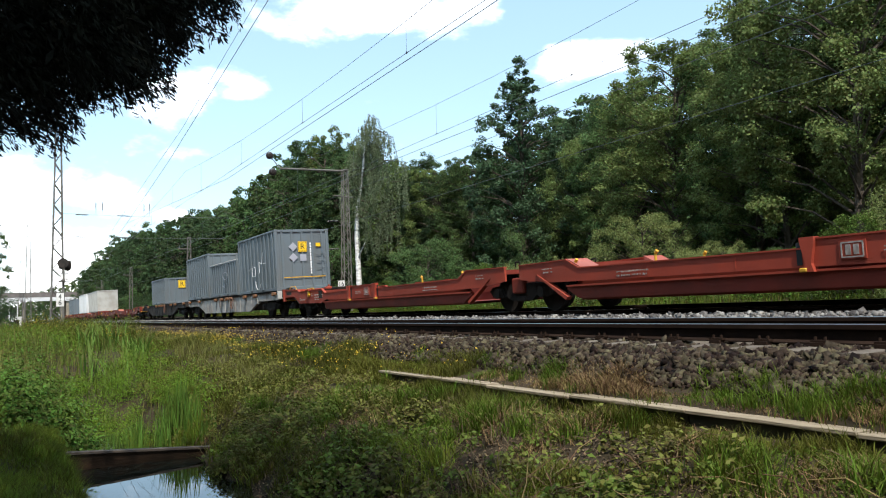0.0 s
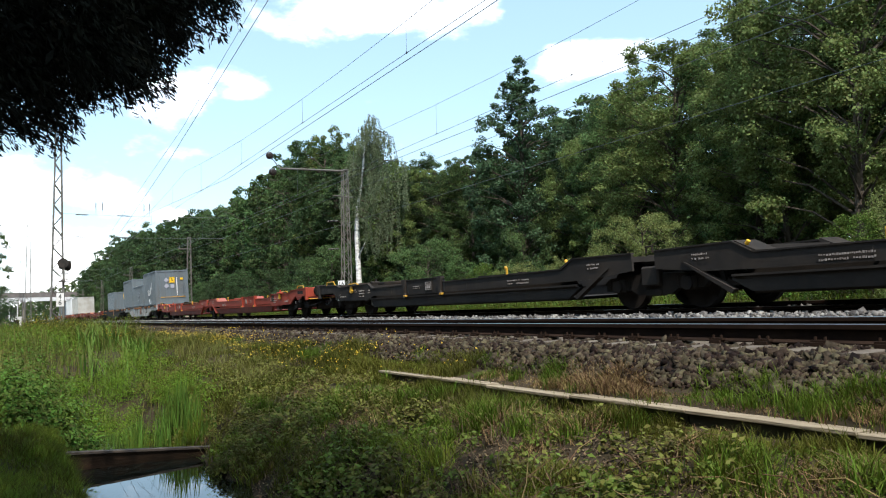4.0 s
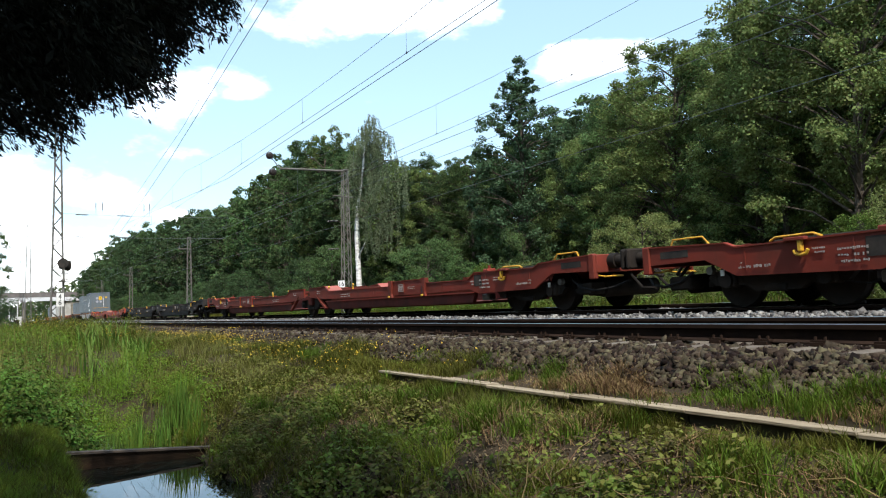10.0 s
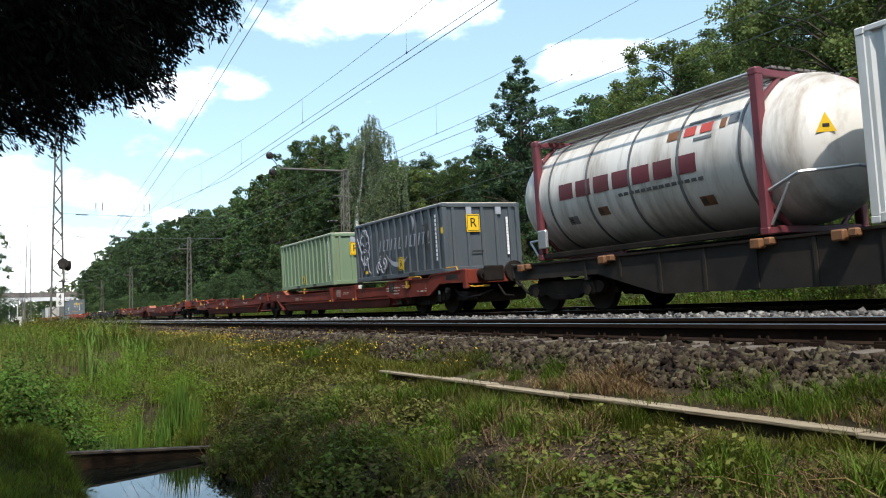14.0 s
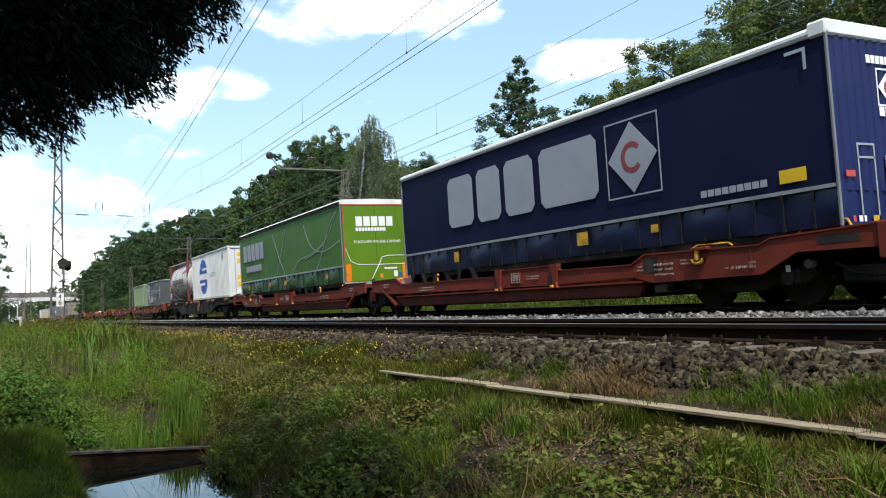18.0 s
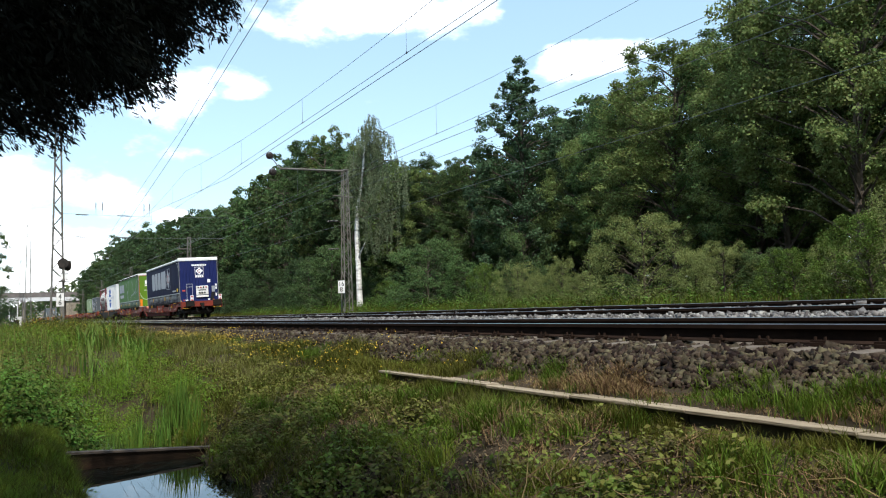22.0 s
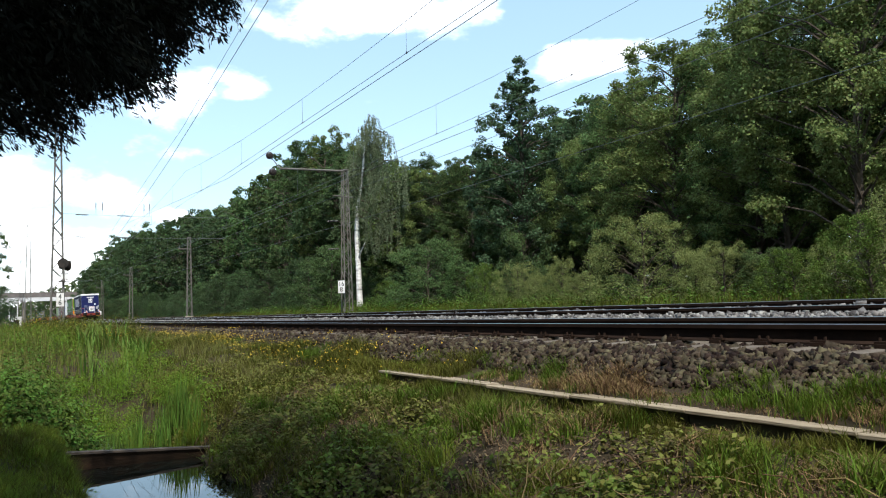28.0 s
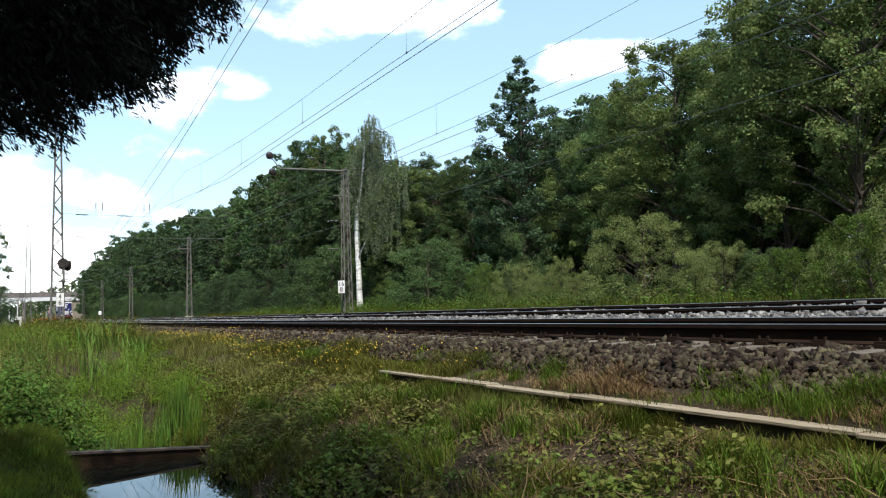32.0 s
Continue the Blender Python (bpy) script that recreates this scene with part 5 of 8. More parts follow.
def white_container():
    L, W, z0, z1 = 4.62, 1.22, 1.08, 3.74
    c = load("bulk_container", "white corrugated bulk container with a large blue disc emblem", -44.32 + L)
    iso_frame(c, L, W, z0, z1, WHITE_STEEL)
    part("side_wall", corrugated(-L + 0.12, L - 0.12, -W + 0.015, z0 + 0.14, z1 - 0.07), WHITE_STEEL, c)
    far = corrugated(-L + 0.12, L - 0.12, -W + 0.015, z0 + 0.14, z1 - 0.07).moved(pose(0, 0, 0, 0, 0, 180))
    part("side_wall", far, WHITE_STEEL, c)
    part("roof", Shape().box(-L + 0.05, L - 0.05, -W + 0.05, W - 0.05, z1 - 0.05, z1 - 0.015), WHITE_STEEL, c)
    for x in (-L + 0.05, L - 0.09):
        part("end_wall", Shape().box(x, x + 0.04, -W + 0.13, W - 0.13, z0 + 0.14, z1 - 0.1), WHITE_STEEL, c)
    for yy in (-0.85, -0.28, 0.28, 0.85):
        part("lock_bar", Shape().tube((L - 0.03, yy, z0 + 0.16), (L - 0.03, yy, z1 - 0.12), 0.018, n=8), TRIM_GREY, c)
    # disc with two swooshes and the word blocks, painted on both heights of the folds
    cx, cz, r = -1.55, 2.42, 1.02
    inner = corrugated(-L + 0.12, L - 0.12, -W + 0.011, z0 + 0.14, z1 - 0.07)
    n = 44
    y = -W + 0.008
    disc = Shape()
    # paint follows the folds: thin strips over ridge and valley
    x = -L + 0.12
    strips = []
    while x < L - 0.12 - 0.28:
        strips += [(x, x + 0.084, 0.0, 0.0), (x + 0.084, x + 0.126, 0.0, 0.045), (x + 0.126, x + 0.238, 0.045, 0.045), (x + 0.238, x + 0.28, 0.045, 0.0)]
        x += 0.28

    def paint(s, inside, zlo, zhi, lift):
        for a, b, da, db in strips:
            for za, zb in inside((a + b) / 2, zlo, zhi):
                ya, yb = -W + 0.015 + da - lift, -W + 0.015 + db - lift
                s.add([(a, ya, za), (b, yb, za), (b, yb, zb), (a, ya, zb), (a, ya + 0.003, za), (b, yb + 0.003, za), (b, yb + 0.003, zb), (a, ya + 0.003, zb)],
                      [(0, 1, 2, 3), (4, 7, 6, 5), (0, 4, 5, 1), (1, 5, 6, 2), (2, 6, 7, 3), (3, 7, 4, 0)])
        return s

    def in_disc(x, lo, hi):
        d = r * r - (x - cx) ** 2
        if d <= 0:
            return []
        h = math.sqrt(d)
        return [(cz - h, cz + h)]

    part("emblem_disc", paint(disc, in_disc, 0, 0, 0.005), BLUE_PRINT, c, "blue disc emblem painted over the folds")

    def swoosh(sign):
        def inside(x, lo, hi):
            u = (x - cx) * sign
            d = r * r - (x - cx) ** 2
            if d <= 0 or u < -0.25:
                return []
            zc = cz + sign * (0.42 + 0.03 * u)
            return [(zc - 0.07, zc + 0.07)]
        return inside

    part("emblem_swoosh", paint(Shape(), swoosh(1), 0, 0, 0.012), WHITE_STEEL, c)
    part("emblem_swoosh", paint(Shape(), swoosh(-1), 0, 0, 0.012), WHITE_STEEL, c)

    def word(x0, x1, zc, h, pitch, gap):
        def inside(x, lo, hi):
            if not x0 < x < x1 or (x - x0) % pitch > pitch - gap:
                return []
            return [(zc - h / 2, zc + h / 2)]
        return inside

    part("wordmark_block", paint(Shape(), word(cx - 0.9, cx + 0.95, cz, 0.34, 0.28, 0.06), 0, 0, 0.014), WHITE_STEEL, c)
    part("address_bars", paint(Shape(), word(cx - 2.25, cx - 1.1, cz, 0.22, 0.28, 0.10), 0, 0, 0.006), BLUE_PRINT, c)
    part("address_bars", paint(Shape(), word(cx + 1.15, cx + 3.4, cz + 0.02, 0.24, 0.28, 0.10), 0, 0, 0.006), BLUE_PRINT, c)
    on_side(code_part(word_shapes(2, 0.42, 0.34, 0.06, 3), PRINT_GREY, c), 3.3, 3.38, -W + 0.006)
    for z in (3.3, 2.95, 2.1, 1.75):
        on_end(part("hazard_label", sheet_bar(0.24, 0.2), SIGN_YELLOW, c), -0.62, z, L - 0.045)
    on_end(part("emblem_disc", Shape().tube((0, 0, 0), (0, 0, 0.006), 0.24, n=24), BLUE_PRINT, c), 0.3, 3.2, L - 0.045)
    on_end(part("hazard_label", sheet_bar(0.9, 0.26), PRINT_WHITE, c), -0.35, 1.36, L - 0.03)


white_container()


def tank_container():
    c = load("tank_container", "white cylindrical tank container in a maroon end frame", -49.0)
    L, W, z0, z1 = 3.03, 1.22, 1.10, 3.70
    R, cz = 1.21, 2.47
    prof = [(-4.08, 0.02), (-4.04, 0.36), (-3.92, 0.74), (-3.68, 1.02), (-3.40, 1.16), (-3.15, R)] + [(x * 0.5, R) for x in range(-5, 6)] + [(3.05, R), (3.30, 1.16), (3.58, 1.02), (3.82, 0.74), (3.94, 0.36), (3.98, 0.02)]
    sh = Shape().turned(prof, 56, "x")
    sh.v = [(x, y, z + cz) for x, y, z in sh.v]
    part("tank_shell", sh, TANK_WHITE, c, smooth=True)
    for x in (-2.5, -1.25, 0.0, 1.25, 2.6):
        b = Shape().turned([(x - 0.025, R - 0.01), (x - 0.025, R + 0.016), (x + 0.025, R + 0.016), (x + 0.025, R - 0.01)], 56, "x")
        b.v = [(p, q, z + cz) for p, q, z in b.v]
        part("tank_band", b, BAND, c, "grey cladding band")
    for x in (-L, L - 0.16):
        for y in (-W, W - 0.16):
            part("frame_post", Shape().box(x, x + 0.16, y, y + 0.16, z0, z1, 0.02), MAROON, c)
            for z in (z0, z1 - 0.12):
                part("corner_casting", Shape().box(x - 0.008, x + 0.168, y - 0.008, y + 0.168, z, z + 0.125, 0.02), MAROON, c)
        for z in (z0 + 0.02, z1 - 0.13):
            part("frame_beam", Shape().box(x + 0.02, x + 0.14, -W + 0.16, W - 0.16, z, z + 0.12, 0.015), MAROON, c)
        for d in (-1, 1):
            part("frame_brace", Shape().tube((x + 0.08, d * (W - 0.1), z1 - 0.55), (x + 0.08, d * (W - 0.62), z1 - 0.1), 0.045, n=8), MAROON, c)
            part("frame_brace", Shape().tube((x + 0.08, d * (W - 0.1), z0 + 0.55), (x + 0.08, d * (W - 0.62), z0 + 0.1), 0.045, n=8), MAROON, c)
    for y in (-W + 0.03, W - 0.11):
        part("bottom_rail", Shape().box(-L, L, y, y + 0.08, z0 + 0.03, z0 + 0.14, 0.012), UNDER, c)
    # walkway on top
    for y in (-0.62, 0.0, 0.60):
        for k in range(3):
            part("walkway_plank", Shape().box(-L, L, y - 0.24 + k * 0.165, y - 0.24 + k * 0.165 + 0.12, z1 + 0.01, z1 + 0.045), WALKWAY, c)
    part("walkway_rail", Shape().path([(-L, -W + 0.1, z1 - 0.05), (L, -W + 0.1, z1 - 0.05)], 0.03), TRIM_GREY, c)
    hand = Shape().path([(L, -W + 0.08, 1.78), (L + 0.5, -W + 0.12, 1.98), (L + 1.0, -0.4, 2.02), (L + 1.0, 0.6, 1.95)], 0.03)
    hand.path([(L, -W + 0.08, 1.25), (L + 0.35, -W + 0.1, 1.85)], 0.025)
    part("guard_rail", hand, TRIM_GREY, c, "grey tubular guard rail")
    h2 = Shape().path([(-L, -W + 0.08, 1.55), (-L - 0.55, -W + 0.2, 1.55), (-L - 0.1, -W + 0.08, 1.2)], 0.025)
    part("guard_rail", h2, TRIM_GREY, c)
    part("document_box", Shape().box(-L + 0.05, -L + 0.35, -W - 0.03, -W + 0.05, 1.35, 1.75, 0.02), TRIM_GREY, c)

    def wrap(x0, x1, z0b, z1b, material, name, label=""):
        """A sticker that follows the shell."""
        s, n = Shape(), 5
        v = []
        for rr in (R + 0.004, R + 0.010):
            for i in range(n + 1):
                z = z0b + (z1b - z0b) * i / n - cz
                yy = -math.sqrt(rr * rr - z * z)
                v += [(x0, yy, z + cz), (x1, yy, z + cz)]
        m = 2 * (n + 1)
        f = [(2 * i, 2 * i + 1, 2 * i + 3, 2 * i + 2) for i in range(n)] + [(m + 2 * i, m + 2 * i + 2, m + 2 * i + 3, m + 2 * i + 1) for i in range(n)]
        f += [(0, m, m + 1, 1), (2 * n, 2 * n + 1, m + 2 * n + 1, m + 2 * n)]
        part(name, s.add(v, f), material, c, label)

    # wordmark: seven heavy maroon blocks
    for k in range(7):
        wrap(-2.15 + k * 0.56, -2.15 + k * 0.56 + 0.45, 2.30, 2.62, MAROON, "wordmark_block")
    for k in range(14):
        wrap(-0.35 + k * 0.155, -0.35 + k * 0.155 + 0.11, 2.14, 2.20, BAND, "slogan_mark")
    for x, z in ((-1.05, 1.86), (1.55, 1.72), (-2.05, 1.78)):
        wrap(x, x + 0.30, z, z + 0.16, YELLOW_RUST if x > -2 else BAND, "warning_label")
        wrap(x + 0.02, x + 0.14, z + 0.02, z + 0.14, BLACK, "warning_label")
    for x, w, z, m in ((0.95, 0.26, 2.93, YELLOW_RUST), (1.35, 0.26, 2.93, PINK_RED), (1.72, 0.26, 2.93, PINK_RED), (2.15, 0.12, 2.93, YELLOW_RUST), (2.32, 0.2, 2.96, BAND),
                       (1.4, 0.7, 3.13, BAND), (1.6, 0.4, 2.82, BAND)):
        wrap(x, x + w, z, z + (0.16 if w < 0.4 else 0.05), m, "warning_label")
    tri = Shape().add([(0, -0.16, 0), (0.30, -0.16, 0), (0.15, 0.14, 0), (0, -0.16, 0.006), (0.30, -0.16, 0.006), (0.15, 0.14, 0.006)], [(0, 2, 1), (3, 4, 5), (0, 1, 4, 3), (1, 2, 5, 4), (2, 0, 3, 5)])
    t = part("warning_triangle", tri, SIGN_YELLOW, c, "yellow warning triangle")
    t.matrix_basis = Matrix.Translation((3.72, -0.88, 2.70)) @ Euler((radians(90), 0, radians(57))).to_matrix().to_4x4()
    b = part("warning_mark", sheet_bar(0.10, 0.05), BLACK, t)
    b.location = (0.15, -0.06, 0.006)


tank_container()


# ---- the part of the train ahead ----
def plain_container(label, s0, s1, z0, z1, material, name="container"):
    L, W = (s1 - s0) / 2, 1.22
    c = load(name, label, (s0 + s1) / 2)
    iso_frame(c, L, W, z0, z1, material)
    part("side_wall", corrugated(-L + 0.12, L - 0.12, -W + 0.015, z0 + 0.14, z1 - 0.07), material, c)
    part("roof", Shape().box(-L + 0.05, L - 0.05, -W + 0.05, W - 0.05, z1 - 0.05, z1 - 0.015), material, c)
    for x in (-L + 0.05, L - 0.09):
        part("end_wall", Shape().box(x, x + 0.04, -W + 0.13, W - 0.13, z0 + 0.14, z1 - 0.1), material, c)
    return c


DIRTY_WHITE = mat("dirty_white_frame", (0.42, 0.41, 0.38), (0.34, 0.33, 0.30), 1.5, 0.7, dirt=(0.14, 0.09, 0.06), dirt_amount=0.8, dirt_scale=1.2)
container_wagon(-217.9, -197.8, "container wagon with dirty white side frames", DIRTY_WHITE)
container_wagon(-237.6, -218.0, "dark container wagon with yellow fittings", DARK_PAINT)
pocket_wagon(-255.6, RED_PAINT, RED_SHADED, "faded red articulated pocket wagon far down the train", 66, (False, False))
pocket_wagon(-291.6, RED_PAINT, RED_SHADED, "faded red articulated pocket wagon far down the train", 77, (False, False))


def tall_grey():
    c, L, W = ribbed_container("tall blue-grey open-top container with yellow plate and graffiti", -204.7, -198.45, 1.10, 3.74, GREY_BLUE, 10)
    r_plate(c, lambda p: on_end(p, 0.0, 2.98, L + 0.004), 0.40)
    for yy, z in ((-0.42, 2.98), (-0.42, 2.52), (0.02, 2.50)):
        d = part("paper_label", sheet_bar(0.28, 0.28), PRINT_GREY, c)
        on_end(d, yy, z, L + 0.004)
        if yy < 0:
            d.matrix_basis = d.matrix_basis @ Matrix.Rotation(radians(45), 4, "Z")
    for k in range(12):
        on_end(part("code_mark", sheet_bar(0.06, 0.09), PRINT_WHITE, c), 0.36, 3.1 - k * 0.115, L + 0.004)
    on_end(part("warning_label", sheet_bar(0.22, 0.16), SIGN_YELLOW, c), 0.72, 3.05, L + 0.004)
    on_end(part("yellow_stripe", sheet_bar(1.9, 0.04), YELLOW, c), 0.05, 1.66, L + 0.004)
    for z in (1.75, 2.05, 2.35, 2.65):
        part("ladder_rung", Shape().tube((L + 0.03, 0.62, z), (L + 0.03, 0.98, z), 0.015, n=6), GREY_BLUE, c)
    scrawl(c, [[(-0.6, 2.3), (-0.6, 1.9), (-0.1, 1.9), (-0.1, 2.3), (-0.5, 2.35)], loop(0.3, 1.6, 0.4, 0.35, 9, 3.0, 6.0), [(0.6, 2.0), (0.6, 2.5), (1.0, 2.4), (1.2, 2.9)], [(1.2, 2.4), (1.6, 2.4)],
               [(-1.2, 2.2), (-0.8, 2.3)]], -W - 0.01, PRINT_WHITE)


tall_grey()
low = ribbed_container("low blue-grey open-top container with faint emblem", -211.2, -205.1, 1.12, 2.92, GREY_BLUE, 12, TARP)[0]
scrawl(low, [loop(0.6, 2.2, 0.5, 0.2, 10), [(0.0, 1.7), (0.3, 1.6), (0.9, 1.8)], [(0.9, 2.5), (1.0, 2.8)]], -1.235, PRINT_GREY)
ribbed_container("tall blue-grey open-top container", -217.75, -211.6, 1.12, 3.68, GREY_BLUE, 10)
far_low = ribbed_container("low blue-grey open-top container with yellow plate", -232.0, -226.1, 1.10, 2.98, GREY_BLUE, 12)
r_plate(far_low[0], lambda p: on_end(p, 0.0, 2.5, far_low[1] + 0.004), 0.5)
plain_container("pale beige corrugated container", -288.0, -275.6, 1.1, 3.75, BEIGE)
plain_container("grey corrugated container with a white end", -304.6, -291.6, 1.1, 3.85, WHITE_STEEL)
plain_container("blue-grey corrugated steel container", -328.0, -316.0, 1.1, 3.7, GREY_BLUE)
pocket_wagon(-327.6, RED_PAINT, RED_SHADED, "faded red articulated pocket wagon far down the train", 88, (False, False))


# tail boards on the last wagon
def tail_boards():
    for y in (-0.62, 1.22):
        b = part("tail_board", Shape().box(17.22, 17.25, y - 0.10, y + 0.10, 1.12, 1.50, 0.008), PRINT_WHITE, LAST, "white tail board with red triangles")
        for d in (-1, 1):
            s = Shape().add([(17.252, y - 0.09, 1.31 + d * 0.16), (17.252, y + 0.09, 1.31 + d * 0.16), (17.252, y, 1.31), (17.257, y - 0.09, 1.31 + d * 0.16), (17.257, y + 0.09, 1.31 + d * 0.16), (17.257, y, 1.31)],
                            [(0, 2, 1), (3, 4, 5), (0, 1, 4, 3), (1, 2, 5, 4), (2, 0, 3, 5)])
            part("tail_triangle", s, PINK_RED, b)


tail_boards()


# ---- water, weir and the concrete edge ----
WATER = mat("still_water", (0.010, 0.012, 0.010), (0.012, 0.013, 0.009), 1.0, 0.02, bump=0.02, bump_scale=2.0)


def ditch():
    xs = np.linspace(-14.5, 14.0, 110)
    v, f = [], []
    for x in xs:
        v += [(x, 0.35, WATER_Z), (x, 2.9, WATER_Z), (x, 0.35, WATER_Z - 0.3), (x, 2.9, WATER_Z - 0.3)]
    for i in range(len(xs) - 1):
        a = i * 4
        f += [(a, a + 1, a + 5, a + 4), (a + 2, a + 6, a + 7, a + 3), (a, a + 4, a + 6, a + 2), (a + 1, a + 3, a + 7, a + 5)]
    f += [(0, 2, 3, 1), (len(v) - 4, len(v) - 3, len(v) - 1, len(v) - 2)]
    solid("water", Shape().add(v, f), WATER, "still dark water in the ditch", "water", kind="structure")
    w = thing("weir", "weathered brown plank weir across the ditch", "weir")

    def slab(x0, x1, thick, top0, top1, low0, low1, ya=0.45, yb=2.55):
        """An upright plank across the ditch, from (x0, ya) to (x1, yb), its top falling to the far bank."""
        v = [(x + o, y, z) for x, y, t, l in ((x0, ya, top0, low0), (x1, yb, top1, low1)) for o in (0, -thick) for z in (l, t)]
        return Shape().add(v, [(0, 1, 3, 2), (4, 6, 7, 5), (0, 4, 5, 1), (2, 3, 7, 6), (1, 5, 7, 3), (0, 2, 6, 4)])
    part("top_beam", slab(-11.36, -11.50, 0.13, -1.430, -1.575, -1.458, -1.60), WEIR_TOP, w, "grey-brown weathered top beam")
    for k in range(3):
        part("plank", slab(-11.39 - 0.004 * (k % 2), -11.53 - 0.004 * (k % 2), 0.06, -1.460 - k * 0.19, -1.602 - k * 0.19, -1.646 - k * 0.19, -1.788 - k * 0.19), WEIR_WOOD_SHADED, w)
    for y in (0.62, 2.30):
        x = -11.49 - 0.067 * (y - 0.45)
        part("post", Shape().box(x - 0.06, x + 0.03, y - 0.05, y + 0.05, -2.3, -1.49 - 0.07 * (y - 0.45), 0.01), WEIR_WOOD_SHADED, w)


WEIR_TOP = mat("weir_top", (0.105, 0.074, 0.054), (0.066, 0.048, 0.036), 3, 0.85, bump=0.4, stretch=(3, 0.4, 3), dirt=(0.06, 0.05, 0.03), dirt_amount=0.5)
# plank brown darkened: the shade on the weir's face is in the colour
WEIR_WOOD_SHADED = mat("weir_wood_shaded", (0.040, 0.022, 0.014), (0.022, 0.013, 0.009), 3, 1.0, bump=0.4, stretch=(3, 0.4, 3), dirt=(0.03, 0.024, 0.014), dirt_amount=0.6, spec=0.04)
ditch()


def concrete_edge():
    c = thing("cable_duct_edge", "weathered edging with a pale cap along the ballast foot", "kerb")
    xs = [-11.0, -9.45, -7.95, -6.42, -4.9, -3.4, -1.9, -0.4, 1.1, 2.6]
    for k, (a, b) in enumerate(zip(xs, xs[1:])):
        dz, dy = 0.008 * math.sin(k * 2.3), 0.006 * math.cos(k * 1.7)
        part("slab", Shape().box(a + 0.008, b - 0.008, 4.835 + dy, 5.0 + dy, -1.02, -0.676 + dz, 0.012), CONCRETE_DARK, c, "dark upright slab")
        part("cap", Shape().box(a + 0.003, b - 0.003, 4.80 + dy, 5.02 + dy, -0.676 + dz, -0.648 + dz, 0.004), CAP_PALE, c, "pale cap")


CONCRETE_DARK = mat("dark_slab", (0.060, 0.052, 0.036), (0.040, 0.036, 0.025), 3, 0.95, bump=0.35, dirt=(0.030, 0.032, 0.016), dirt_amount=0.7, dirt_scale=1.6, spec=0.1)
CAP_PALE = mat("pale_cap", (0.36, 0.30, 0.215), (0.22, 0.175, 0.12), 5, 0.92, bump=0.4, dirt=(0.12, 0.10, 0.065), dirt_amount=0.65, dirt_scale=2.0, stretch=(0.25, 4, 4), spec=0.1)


concrete_edge()


# ---- masts, wires, signs ----
def lattice_mast(name, label, x, y, height, base, top, z=None, step=None, turn=0.0, group="catenary masts"):
    """Tapered four-legged angle-iron mast with zigzag bracing."""
    z0 = (float(ground_z(x, y)) if z is None else z) - 0.3
    m = thing(name, label, "mast", group, pose(x, y, z0, 0, 0, turn))
    h = height + 0.3

    def half(t):
        return (base + (top - base) * t) / 2

    t = 0.022 if height < 10 else 0.052
    for sx in (-1, 1):
        for sy in (-1, 1):
            a, b = half(0), half(1)
            part("leg", Shape().tube((sx * a, sy * a, 0), (sx * b, sy * b, h), t * 1.5, t * 1.2, n=4), STEEL_MAST, m)
    n = max(6, int(h / (step or base * 1.15)))
    for face in range(4):
        s = Shape()
        for k in range(n):
            za, zb = h * k / n, h * (k + 1) / n
            ha, hb = half(k / n), half((k + 1) / n)
            sa = 1 if k % 2 else -1
            if face % 2 == 0:
                yy = 1 if face else -1
                s.tube((sa * ha, yy * ha, za), (-sa * hb, yy * hb, zb), t * 0.75, n=4)
            else:
                xx = 1 if face == 1 else -1
                s.tube((xx * ha, sa * ha, za), (xx * hb, -sa * hb, zb), t * 0.75, n=4)
        part("bracing", s, STEEL_MAST, m)["kind"] = "stuff"
    part("cap", Shape().box(-top * 0.6, top * 0.6, -top * 0.6, top * 0.6, h - 0.03, h + 0.03), STEEL_MAST, m)
    part("footing", Shape().box(-base * 0.75, base * 0.75, -base * 0.75, base * 0.75, -0.3, 0.45, 0.04), CONCRETE_OLD, m)
    return m


def insulator(parent, p, q, r=0.07, name="insulator"):
    p, q = Vector(p), Vector(q)
    s = Shape().tube(p, q, r * 0.45, n=8)
    for k in range(6):
        a = p.lerp(q, (k + 0.3) / 6.5)
        b = p.lerp(q, (k + 0.75) / 6.5)
        s.tube(a, b, r, r * 0.55, n=12)
    return part(name, s, INSULATOR, parent, "dark brown ribbed insulator")


def km_board(name, label, lines, x, y, z, w, h, turn, parent=None):
    b = thing(name, label, "sign", "kilometre boards", pose(x, y, z, 90, 0, turn))
    part("board", Shape().box(-w / 2, w / 2, -h / 2, h / 2, -0.02, 0.0, 0.006), WHITE, b, "white enamel board")
    for k, t in enumerate(lines):
        d = new("digit", text_mesh(t, h * 0.52, BLACK))
        d.parent, d.location = b, (0, h * (0.22 - 0.44 * k), 0.004)
    return b


